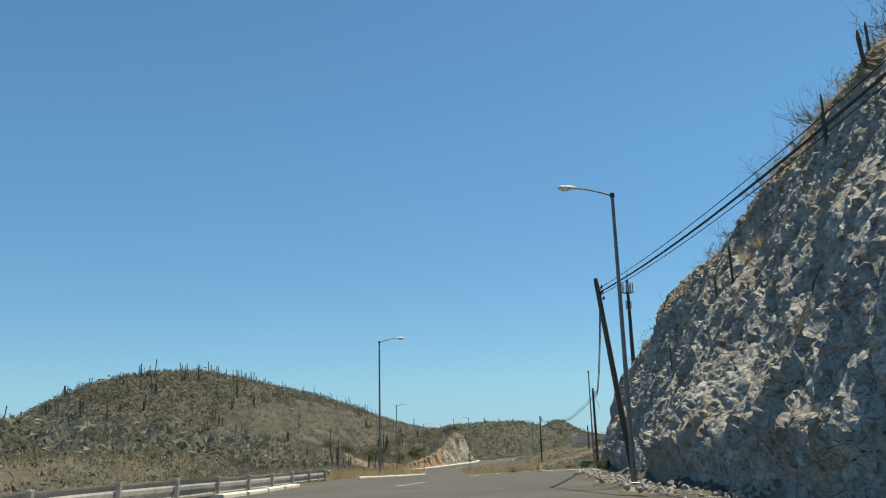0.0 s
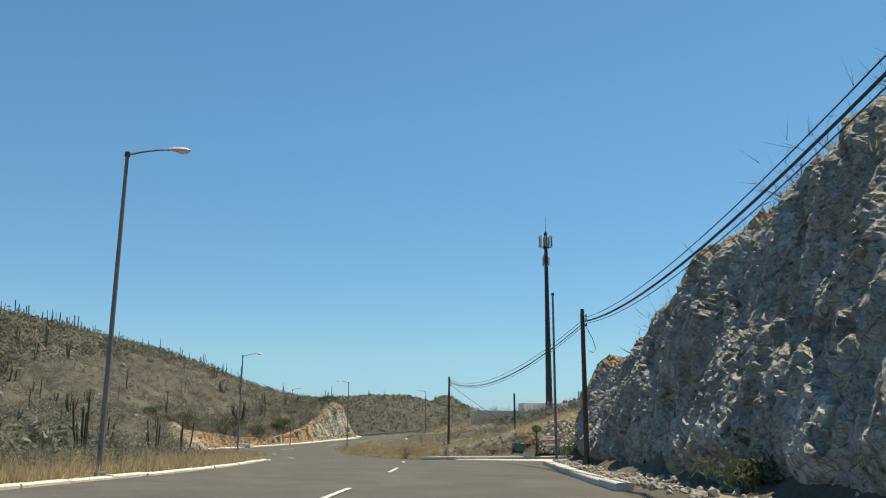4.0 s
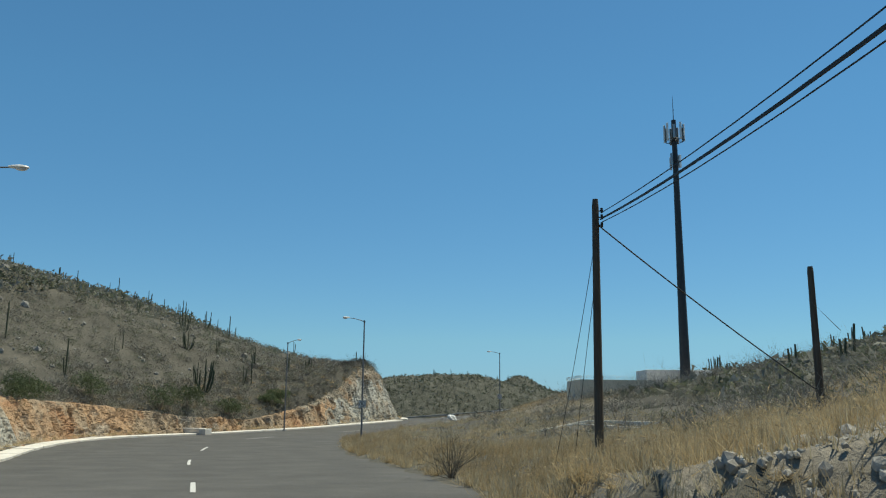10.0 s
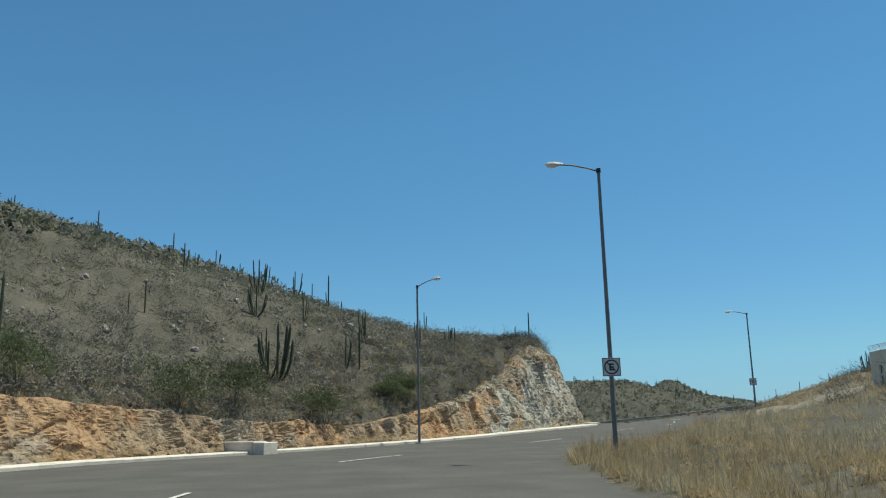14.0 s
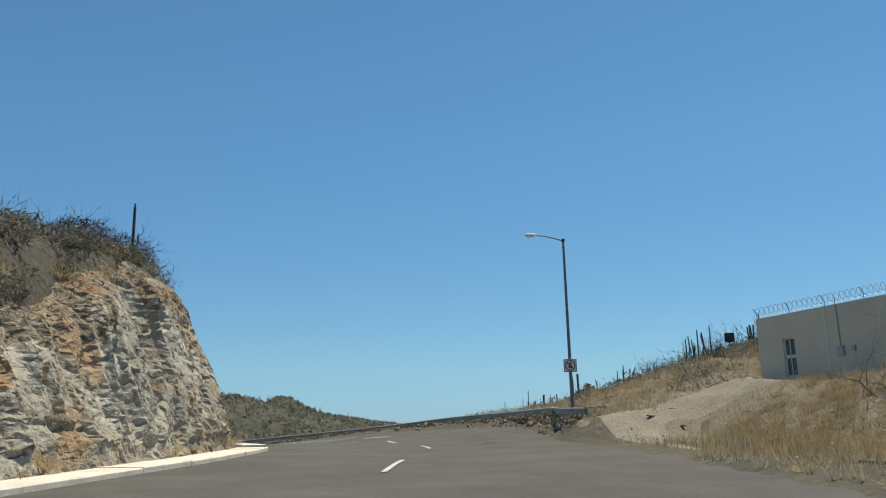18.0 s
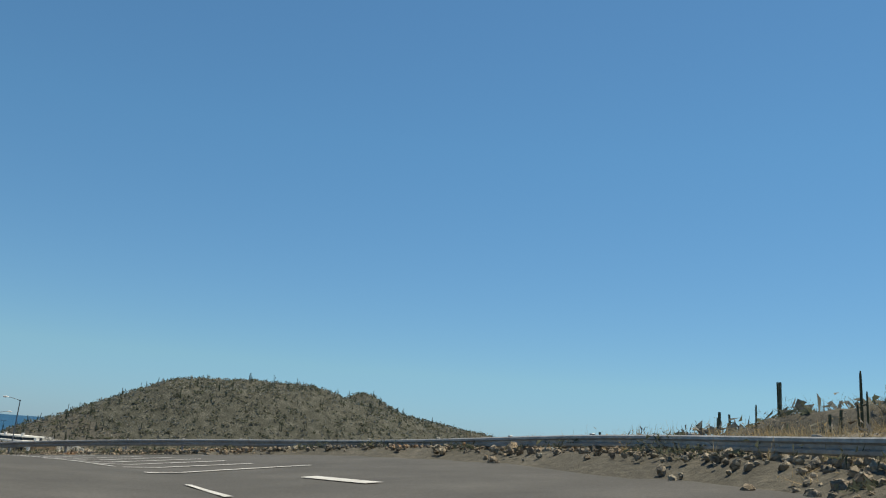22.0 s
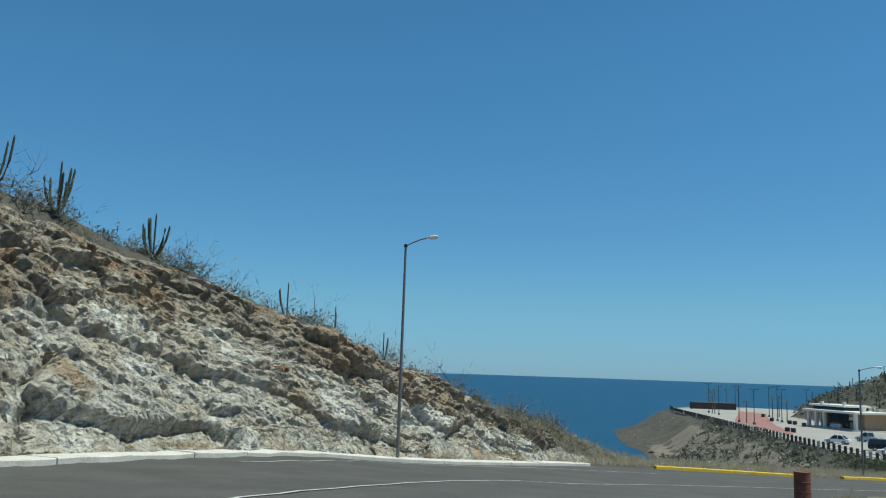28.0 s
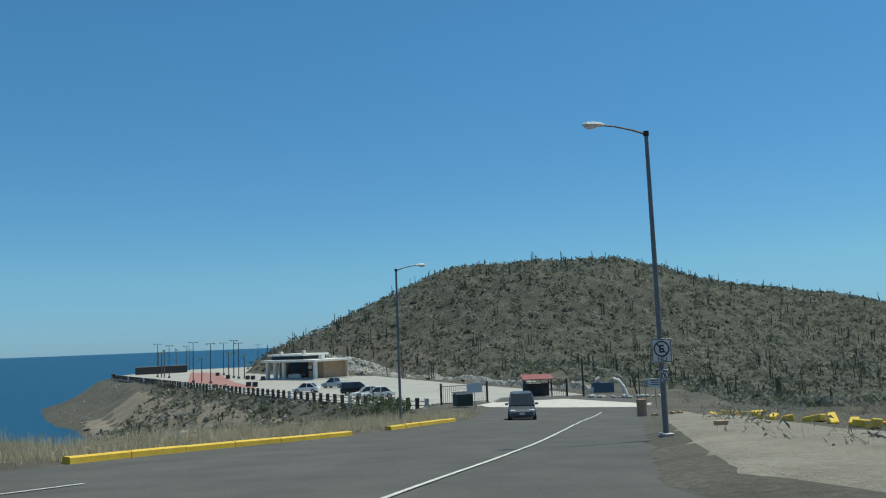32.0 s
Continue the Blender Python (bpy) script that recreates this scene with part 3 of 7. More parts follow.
def guard_rail(name, line, label, deep=1.0):
    """A corrugated steel rail on posts along a line of places."""
    line = np.asarray(line, float)
    run = np.r_[0, np.cumsum(np.hypot(*np.diff(line[:, :2], axis=0).T))]
    rail = thing(name, label, "guard rail")
    s = np.arange(0, run[-1] + 0.01, 0.95)
    p = np.stack([np.interp(s, run, line[:, k]) for k in range(3)], 1)
    d = np.gradient(p[:, :2], axis=0)
    d /= np.linalg.norm(d, axis=1, keepdims=True)
    nrm = np.stack([d[:, 1], -d[:, 0]], 1)
    prof = ((0.0, 0.0), (-0.05, -0.03), (-0.055, -0.09), (0.01, -0.125), (0.01, -0.185), (-0.055, -0.22), (-0.05, -0.28), (0.0, -0.31))
    prof = tuple((a, b * deep) for a, b in prof)
    prof = prof + tuple((a + 0.008, b) for a, b in prof[::-1])
    m = len(prof)
    per = 4
    for k in range(0, len(p) - 1, per):
        q, n2 = p[k:k + per + 1], nrm[k:k + per + 1]
        if len(q) < 2:
            continue
        verts = [(q[i][0] + n2[i][0] * a, q[i][1] + n2[i][1] * a, q[i][2] + b) for i in range(len(q)) for a, b in prof]
        faces = [(i * m + j, i * m + (j + 1) % m, (i + 1) * m + (j + 1) % m, (i + 1) * m + j) for i in range(len(q) - 1) for j in range(m)]
        ob = new("beam", mesh_from("beam", verts, faces, rail_steel))
        ob.parent = rail
        bm = bmesh.new()
        box(bm, q[0][0] + n2[0][0] * 0.09, q[0][1] + n2[0][1] * 0.09, q[0][2] - 0.5, 0.1, 0.14, 1.08, bevel=0.01)
        part("post", bm, rail_steel, rail)
    end = p[-1]
    bm = bmesh.new()
    tube(bm, [(end[0], end[1], end[2] - 0.0), (end[0] + d[-1][0] * 0.25, end[1] + d[-1][1] * 0.25, end[2] - 0.08), (end[0] + d[-1][0] * 0.34, end[1] + d[-1][1] * 0.34, end[2] - 0.16)], 0.035, 6)
    box(bm, end[0] + d[-1][0] * 0.2, end[1] + d[-1][1] * 0.2, end[2] - 0.16, 0.3, 0.3, 0.26, Matrix.Rotation(math.atan2(d[-1][1], d[-1][0]), 4, "Z"), 0.05)
    part("end_piece", bm, rail_steel, rail)
    return rail


rail_steel = surface("rail_steel", [(0.22, 0.215, 0.20), (0.34, 0.335, 0.32), (0.44, 0.43, 0.42)], 1.5, 0.5, 0.1, 8, metal=0.25)
ya = np.arange(0, 47.2, 1.0)
xa = np.interp(ya, EDGE_L[:, 1], EDGE_L[:, 0]) - 0.45
guard_rail("guard_rail", np.c_[xa, ya, road_height(xa, ya) + 0.62], "weathered steel guard rail beside the road", 1.5)
guard_rail("guard_rail", smooth_line(((20.0, 204.9, -1.74), (20.3, 207.4, -1.66), (22.6, 213, -1.45), (24.6, 222, -1.40), (24.2, 231, -1.48), (20.8, 241, -2.0), (12.9, 251.6, -2.72), (6.5, 257, -3.36), (0.9, 261.3, -4.05)), 10), "long weathered steel guard rail round the outside of a bend", 0.95)


# ---- wooden poles and wires ----
def timber_pole(x, y, top, foot, label, r=0.105, arms=3):
    fx, fy = foot
    base = ground(fx, fy) - 0.3
    pole = thing("utility_pole", label, "utility pole", (fx, fy, base), 0, "wooden utility poles")
    bm = bmesh.new()
    t = Vector((x - fx, y - fy, top - base))
    tube(bm, [t * u for u in (0, 0.25, 0.5, 0.75, 0.97, 1.0)], [r * 1.15, r * 1.08, r, r * 0.92, r * 0.85, r * 0.7], 10)
    part("shaft", bm, timber, pole)
    for u in (0.955, 0.93, 0.90)[:arms]:
        bm = bmesh.new()
        c = t * u
        tube(bm, [(c.x - 0.02, c.y, c.z), (c.x + 0.19, c.y, c.z)], 0.018, 6)
        tube(bm, [(c.x + 0.17, c.y, c.z - 0.05), (c.x + 0.17, c.y, c.z + 0.08)], 0.035, 6)
        part("bracket", bm, dark_steel, pole)
    return pole


POLE_TOPS = ((9.5, -10.0, 9.8), (5.76, 30.33, 6.16), (12.35, 69.75, 4.72), (12.53, 112.23, 4.13))
timber_pole(*POLE_TOPS[0], (9.6, -10), "tall dark wooden utility pole")
timber_pole(*POLE_TOPS[1], (6.75, 30.6), "leaning dark wooden utility pole below the rock face")
timber_pole(*POLE_TOPS[2], (12.42, 69.95), "dark wooden utility pole on the kerb")
timber_pole(*POLE_TOPS[3], (12.5, 112.4), "dark wooden utility pole in dry grass")
timber_pole(19.12, 113.87, 2.7, (19.15, 113.9), "short dark wooden pole on the slope", 0.1, 0)


def wire(a, b, sag, label, r=0.014):
    a, b = Vector(a), Vector(b)
    pts = [a.lerp(b, u) - Vector((0, 0, 4 * sag * u * (1 - u))) for u in np.linspace(0, 1, 25)]
    bm = bmesh.new()
    tube(bm, pts, r, 5)
    ob = part("wire", bm, cable_black)
    return tagged(ob, label, "wire", "overhead wires")


for (ax, ay, az), (bx, by, bz) in zip(POLE_TOPS, POLE_TOPS[1:]):
    for k, (dz, dx, sag) in enumerate(((-0.36, 0.16, 1.22), (-0.55, 0.12, 1.3), (-0.62, 0.17, 1.34), (-0.5, 0.18, 1.27))):
        wire((ax + dx, ay, az + dz), (bx + dx, by, bz + dz), sag, "sagging black overhead cable between wooden poles", 0.012 + 0.006 * (k % 2))
wire((12.6, 112.2, 3.4), (20.27, 114.75, ground(20.27, 114.75) - 0.05), 0.12, "taut black guy wire from the pole to the slope", 0.02)
wire((12.4, 112.1, 2.6), (11.4, 112.9, ground(11.4, 112.9)), 0.15, "loose thin cable hanging from the pole", 0.008)
wire((12.4, 112.1, 1.6), (11.95, 112.9, ground(11.95, 112.9)), -0.1, "loose thin cable hanging from the pole", 0.008)
bm = bmesh.new()
tube(bm, [(12.45, 69.7, 4.0), (12.7, 69.5, 3.4), (12.8, 69.45, 3.0), (12.7, 69.5, 2.8), (12.55, 69.6, 2.9)], 0.015, 5)
tagged(part("wire", bm, cable_black), "slack loop of black cable on the pole", "wire", "overhead wires")


# ---- signs on the lamp posts ----
sign_red = surface("sign_red", [(0.16, 0.03, 0.03), (0.22, 0.045, 0.04)], 0.4, 0.5, 0.02, 8)
sign_black = surface("sign_black", [(0.018, 0.018, 0.02)], 0.4, 0.5, 0.0)
sign_white = surface("sign_white", [(0.62, 0.62, 0.60), (0.74, 0.74, 0.72)], 0.5, 0.45, 0.02, 8)


def flat_text(text, size, material, parent, at, label=""):
    """Raised letters, turned to face the thing's front (-y)."""
    curve = bpy.data.curves.new("lettering", "FONT")
    curve.body, curve.size, curve.extrude, curve.align_x, curve.align_y = text, size, 0.003, "CENTER", "CENTER"
    curve.materials.append(material)
    ob = new("lettering", curve)
    ob.parent = parent
    ob.matrix_basis = pose(*at, 90, 0, 0)
    return ob


def no_parking_sign(x, y, z, turn, ring, label, size=0.61, tall=None, words=""):
    """A square plate with a ringed, struck-out letter, fixed to a lamp post."""
    tall = tall or size
    sign = thing("parking_sign", label, "road sign", (x, y, z), turn, "parking signs on lamp posts")
    bm = bmesh.new()
    box(bm, 0, -0.10, 0, size, 0.012, tall, bevel=0.004)
    part("plate", bm, sign_white, sign)
    bm = bmesh.new()
    for px, pz, sx, sz in ((0, tall / 2 - 0.02, size - 0.03, 0.018), (0, 0.02 - tall / 2, size - 0.03, 0.018), (size / 2 - 0.02, 0, 0.018, tall - 0.03), (0.02 - size / 2, 0, 0.018, tall - 0.03)):
        box(bm, px, -0.109, pz, sx, 0.006, sz)
    part("border", bm, sign_black, sign)
    up = (tall - size) / 2
    r = size * 0.40
    bm = bmesh.new()
    n = 32
    rings = [[bm.verts.new((q * math.cos(k * math.tau / n), yy, up + q * math.sin(k * math.tau / n))) for k in range(n)] for q, yy in ((r, -0.108), (r, -0.113), (r * 0.83, -0.113), (r * 0.83, -0.108))]
    for a, b in zip(rings, rings[1:]):
        for k in range(n):
            bm.faces.new((a[k], a[(k + 1) % n], b[(k + 1) % n], b[k]))
    box(bm, 0, -0.113, up, 2 * r * 0.93, 0.005, r * 0.15, Matrix.Rotation(radians(45), 4, "Y"))
    part("ring", bm, ring, sign)
    bm = bmesh.new()
    h, w, t = r * 0.95, r * 0.62, r * 0.2
    box(bm, -w / 2 + t / 2, -0.110, up, t, 0.005, h)
    for zz in (h / 2 - t / 2, 0, t / 2 - h / 2):
        box(bm, t / 2, -0.1102, up + zz, w - t, 0.005, t)
    part("letter", bm, sign_black, sign)
    if words:
        flat_text(words, tall * 0.26, sign_black, sign, (0, -0.112, -tall / 2 + tall * 0.14))
    for zz in (-0.16, 0.16):
        bm = bmesh.new()
        tube(bm, [(-0.09, -0.02, zz), (-0.05, -0.09, zz), (0.05, -0.09, zz), (0.09, -0.02, zz)], 0.012, 5)
        part("clamp", bm, steel, sign)
    return sign


no_parking_sign(4.12, 160.3, -1.1, 6, sign_black, "square white no-parking sign with a struck-out letter on a lamp post")
no_parking_sign(21.17, 207.9, 0.3, -28, sign_red, "square white no-parking sign with a red ring on a lamp post")
no_parking_sign(-1.95, 265.6, -2.12, 30, sign_black, "square white no-parking sign on a lamp post above dry grass")
no_parking_sign(-6.75, 314.15, -7.05, -2, sign_black, "tall white no-parking sign with a word below the ring", 0.56, 0.66, "NO")
no_parking_sign(-6.75, 314.15, -7.75, 30, sign_black, "small white no-parking sign low on a lamp post", 0.34)


# ---- telephone tower and walled building ----
def cell_tower(x, y, base, plat):
    tower = thing("cell_tower", "tall dark steel monopole tower with antenna panels", "cell tower", (x, y, base))
    h = plat - base
    bm = bmesh.new()
    tube(bm, [(0, 0, 0), (0, 0, h * 0.33), (0, 0, h * 0.66), (0, 0, h + 3.2)], [0.78, 0.62, 0.48, 0.34], 14)
    part("mast", bm, dark_steel, tower)
    bm = bmesh.new()
    tube(bm, [(0, 0, h + 3.2), (0, 0, h + 7.0)], [0.06, 0.025], 6)
    tube(bm, [(0, 0, h + 4.6), (0.12, 0, h + 4.9)], 0.03, 5)
    part("lightning_rod", bm, dark_steel, tower)
    bm = bmesh.new()
    for r in (0.45, 1.35):
        n = 18
        tube(bm, [(r * math.cos(k * math.tau / n), r * math.sin(k * math.tau / n), h) for k in range(n + 1)], 0.06, 5, False)
    for k in range(6):
        a = k * math.tau / 6
        tube(bm, [(0.4 * math.cos(a), 0.4 * math.sin(a), h), (1.35 * math.cos(a), 1.35 * math.sin(a), h)], 0.05, 5)
    part("platform", bm, dark_steel, tower)
    for k in range(9):
        a = k * math.tau / 9 + 0.2
        tall = 2.6 if k % 3 else 2.0
        bm = bmesh.new()
        box(bm, 1.45 * math.cos(a), 1.45 * math.sin(a), h + 1.1 + 0.1 * (k % 2), 0.16, 0.34, tall, Matrix.Rotation(a, 4, "Z"), 0.03)
        p = part("antenna_panel", bm, lamp_white if k % 3 else steel, tower)
        bm = bmesh.new()
        tube(bm, [(1.3 * math.cos(a), 1.3 * math.sin(a), h - 0.1), (1.3 * math.cos(a), 1.3 * math.sin(a), h + 2.4)], 0.05, 5)
        part("antenna_pipe", bm, dark_steel, p)
    for k in range(4):
        a = k * math.tau / 4 + 0.6
        bm = bmesh.new()
        box(bm, 0.85 * math.cos(a), 0.85 * math.sin(a), h - 3.0 - 0.3 * (k % 2), 0.18, 0.36, 1.9, Matrix.Rotation(a, 4, "Z"), 0.03)
        tube(bm, [(0.3 * math.cos(a), 0.3 * math.sin(a), h - 3), (0.85 * math.cos(a), 0.85 * math.sin(a), h - 3)], 0.04, 5)
        part("antenna_panel", bm, lamp_white if k % 2 else steel, tower)
    return tower


cell_tower(46.85, 204.63, -0.9, 37.64)


def razor_coil(points, r=0.22, pitch=0.30):
    """A coil of wire over a wall top."""
    out = []
    for a, b in zip(points, points[1:]):
        a, b = Vector(a), Vector(b)
        d = (b - a)
        n = int(d.length / pitch * 9)
        s = Vector((-d.y, d.x, 0)).normalized()
        out += [a + d * (i / n) + s * (r * math.cos(i * math.tau / 9)) + Vector((0, 0, r + r * math.sin(i * math.tau / 9))) for i in range(n)]
    bm = bmesh.new()
    tube(bm, out, 0.012, 3)
    return bm


weathered = surface("weathered", [(0.22, 0.19, 0.15), (0.34, 0.30, 0.25)], 0.5, 0.9, 0.4, 10, stretch=(0.15, 1, 1))


def walled_building():
    x0, x1, y0, y1, zb, zt = 30.3, 51.0, 197.0, 205.5, -1.4, 2.42
    hut = thing("utility_building", "plain beige stucco building with razor wire on its parapet", "building")
    bm = bmesh.new()
    # west wall with a window opening, built in four pieces
    wy0, wy1, wz0, wz1 = 203.2, 203.92, -0.5, 1.3
    t = 0.22
    for a, b, c, d in ((y0, wy0, zb, zt), (wy1, y1, zb, zt), (wy0, wy1, zb, wz0), (wy0, wy1, wz1, zt)):
        box(bm, x0 + t / 2, (a + b) / 2, (c + d) / 2, t, b - a, d - c)
    part("wall", bm, stucco, hut)
    for a, b, c, d in ((x0 + t, y0 + t / 2, x1 - x0 - t, t), (x0 + t, y1 - t / 2, x1 - x0 - t, t)):
        bm = bmesh.new()
        box(bm, a + c / 2, b, (zb + zt) / 2, c, d, zt - zb)
        part("wall", bm, stucco, hut)
    bm = bmesh.new()
    box(bm, x1 - t / 2, (y0 + y1) / 2, (zb + zt) / 2, t, y1 - y0 - 2 * t, zt - zb)
    part("wall", bm, stucco, hut)
    bm = bmesh.new()
    box(bm, (x0 + x1) / 2, (y0 + y1) / 2, zt - 0.45, x1 - x0 - 2 * t, y1 - y0 - 2 * t, 0.2)
    part("roof", bm, concrete, hut)
    win = bmesh.new()
    for a, b, c, d in ((wy0, wy0 + 0.07, wz0, wz1), (wy1 - 0.07, wy1, wz0, wz1), (wy0, wy1, wz0, wz0 + 0.07), (wy0, wy1, wz1 - 0.07, wz1), ((wy0 + wy1) / 2 - 0.02, (wy0 + wy1) / 2 + 0.02, wz0, wz1), (wy0, wy1, 0.36, 0.50)):
        box(win, x0 + 0.1, (a + b) / 2, (c + d) / 2, 0.06, b - a, d - c)
    w = part("window_frame", win, stucco_white, hut)
    for k in range(4):
        bm = bmesh.new()
        box(bm, x0 + 0.12, wy0 + (0.25 + 0.5 * (k % 2)) * (wy1 - wy0), (-0.07 if k < 2 else 0.9), 0.01, 0.33, 0.84)
        part("pane", bm, glass_dark, w)
    part("razor_wire", razor_coil(((x0 + 0.1, y1, zt + 0.1), (x0 + 0.1, y0 + 0.1, zt + 0.1), (x1, y0 + 0.1, zt + 0.1))), steel, hut, "coiled steel razor wire")
    for k in range(12):
        yy = y1 - k * 2.1
        px, py = (x0 + 0.1, yy) if yy > y0 else (x0 + (y0 - yy), y0 + 0.1)
        bm = bmesh.new()
        tube(bm, [(px, py, zt - 0.2), (px, py, zt + 0.25), (px - 0.2, py, zt + 0.5)], 0.02, 5)
        part("wire_post", bm, steel, hut)
    for yy, zz, w, t2 in ((200.6, 0.4, 0.34, 0.42), (199.9, 0.45, 0.16, 0.22)):
        bm = bmesh.new()
        box(bm, x0 - 0.05, yy, zz, 0.1, w, t2, None, 0.01)
        part("meter", bm, steel, hut)
    bm = bmesh.new()
    tube(bm, [(x0 - 0.03, 200.6, 0.6), (x0 - 0.03, 200.6, zt + 0.3)], 0.02, 5)
    part("conduit", bm, steel, hut)
    bm = bmesh.new()
    box(bm, x0 - 0.012, 201.3, (zb + zt) / 2, 0.024, 0.06, zt - zb)
    part("wall_joint", bm, stucco_white, hut)
    bm = bmesh.new()
    box(bm, 46.5, 208.5, 1.5, 9.5, 5.6, 5.4, bevel=0.03)
    part("rear_block", bm, stucco_white, hut, "pale taller block behind the building")
    return hut


walled_building()
for (x, y), turn, ln in (((22.6, 203.6), 28, 1.3), ((24.2, 204.2), 12, 0.8), ((23.2, 202.6), 75, 0.6)):
    bm = bmesh.new()
    box(bm, 0, 0, 0.07, ln, 0.13, 0.06, None, 0.01)
    ob = part("plank", bm, weathered)
    ob.matrix_world = pose(x, y, ground(x, y) + 0.02, 0, 2, turn)
    tagged(ob, "weathered grey timber plank lying beside the dirt track", "plank", "loose planks")
channel = thing("drain_channel", "low concrete drain channel with pale edges in dry grass", "drain", (0, 0, 0))
for a, b, w, h in (((15.3, 142.4), (19.0, 142.3), 0.14, 0.22), ((19.0, 142.3), (21.2, 134.6), 0.14, 0.22), ((15.6, 141.2), (17.9, 141.1), 0.12, 0.16), ((17.9, 141.1), (19.8, 134.2), 0.12, 0.16)):
    a, b = Vector(a), Vector(b)
    m = (a + b) / 2
    bm = bmesh.new()
    slope = math.atan2(ground(b.x, b.y) - ground(a.x, a.y), (b - a).length)
    box(bm, m.x, m.y, (ground(a.x, a.y) + ground(b.x, b.y)) / 2 - 0.02, (b - a).length, w, h + 0.1, Matrix.Rotation(math.atan2(b.y - a.y, b.x - a.x), 4, "Z") @ Matrix.Rotation(-slope, 4, "Y"), 0.02)
    part("channel_wall", bm, kerb_white, channel)


# ---- the side street: sign, box, stones, palms ----
def sale_sign():
    s = thing("sale_sign", "white sale board with a red band on two thin posts", "sign", (18.35, 98.3, ground(18.35, 98.3)), -8)
    z = -1.09 - ground(18.35, 98.3)
    bm = bmesh.new()
    box(bm, 0, 0, z - 0.36, 1.02, 0.03, 0.72, bevel=0.006)
    part("board", bm, sign_white, s)
    bm = bmesh.new()
    box(bm, 0, -0.019, z - 0.40, 0.96, 0.006, 0.2)
    part("red_band", bm, surface("sale_red", [(0.42, 0.03, 0.03), (0.50, 0.05, 0.045)], 0.4, 0.5, 0.02), s)
    flat_text("FOR SALE", 0.19, sign_white, s, (0, -0.026, z - 0.40))
    for zz, w in ((z - 0.1, 0.6), (z - 0.18, 0.4), (z - 0.58, 0.7)):
        bm = bmesh.new()
        box(bm, 0, -0.018, zz, w, 0.004, 0.035)
        part("text_bar", bm, sign_black, s)
    for px in (-0.49, 0.49):
        bm = bmesh.new()
        box(bm, px, 0.03, (z - 0.1) / 2 - 0.1, 0.035, 0.035, z + 0.1, bevel=0.004)
        part("post", bm, dark_steel, s)
    return s


sale_sign()
green_paint = surface("green_paint", [(0.01, 0.10, 0.065), (0.015, 0.15, 0.095)], 0.5, 0.5, 0.1, 8)


def green_box():
    g = thing("utility_box", "tilted green steel utility box among stones", "utility box", (16.2, 99.3, ground(16.2, 99.3) - 0.08), -6)
    bm = bmesh.new()
    tilt = Matrix.Rotation(radians(5), 4, "Y")
    box(bm, 0, 0, 0.30, 0.80, 0.55, 0.56, tilt, 0.02)
    part("body", bm, green_paint, g)
    bm = bmesh.new()
    box(bm, 0.02, 0, 0.60, 0.84, 0.6, 0.05, tilt, 0.015)
    part("lid", bm, green_paint, g)
    return g


green_box()


# ---- rock cuts beside the road ----
def hashed(i, j, k, salt):
    """Random numbers from 0 to 1 for the cells of a grid."""
    h = (i * 374761393 + j * 668265263 + k * 2147483647 + salt * 974711) & 0xFFFFFFFF
    h = ((h ^ (h >> 13)) * 1274126177) & 0xFFFFFFFF
    h = ((h ^ (h >> 16)) * 2246822519) & 0xFFFFFFFF
    return ((h ^ (h >> 15)) & 0xFFFFFF) / float(0x1000000)


def cracked(p, size, salt, turn=0.0, stretch=1.0, lean=0.6):
    """Broken rock on a face: cells drawn out along a dip, each with a flat front that stands proud by its own amount and leans its own way. Gives the height and the distance to the joint."""
    c, n = math.cos(radians(turn)), math.sin(radians(turn))
    q = np.stack([(p[:, 0] * c + p[:, 1] * n) / (size * stretch), (p[:, 1] * c - p[:, 0] * n) / size], 1)
    cell = np.floor(q).astype(np.int64)
    best, second = np.full(len(q), 1e9), np.full(len(q), 1e9)
    out = np.zeros(len(q))
    for dx in (-1, 0, 1):
        for dy in (-1, 0, 1):
            i, j = (cell + (dx, dy)).T
            u, v = q[:, 0] - i - hashed(i, j, 0, salt), q[:, 1] - j - hashed(i, j, 0, salt + 1)
            dist = np.abs(u) ** 1.6 + np.abs(v) ** 1.6
            proud = hashed(i, j, 0, salt + 2) * 2 - 1
            face = 0.5 * proud * np.abs(proud) + lean * (u * (hashed(i, j, 0, salt + 3) - 0.5) + v * (hashed(i, j, 0, salt + 4) - 0.62))
            near = dist < best
            second = np.where(near, best, np.minimum(second, dist))
            out, best = np.where(near, face, out), np.where(near, dist, best)
    return out, second - best


def swell(p, size, salt, turn=0.0, stretch=1.0):
    """Smooth noise from -1 to 1 on a face, drawn out along a direction."""
    c, n = math.cos(radians(turn)), math.sin(radians(turn))
    q = np.stack([(p[:, 0] * c + p[:, 1] * n) / (size * stretch), (p[:, 1] * c - p[:, 0] * n) / size], 1)
    cell = np.floor(q).astype(np.int64)
    f = q - cell
    f = f * f * (3 - 2 * f)
    v = [[hashed(cell[:, 0] + a, cell[:, 1] + b, 0, salt) for b in (0, 1)] for a in (0, 1)]
    low, high = v[0][0] + (v[0][1] - v[0][0]) * f[:, 1], v[1][0] + (v[1][1] - v[1][0]) * f[:, 1]
    return 2 * (low + (high - low) * f[:, 0]) - 1


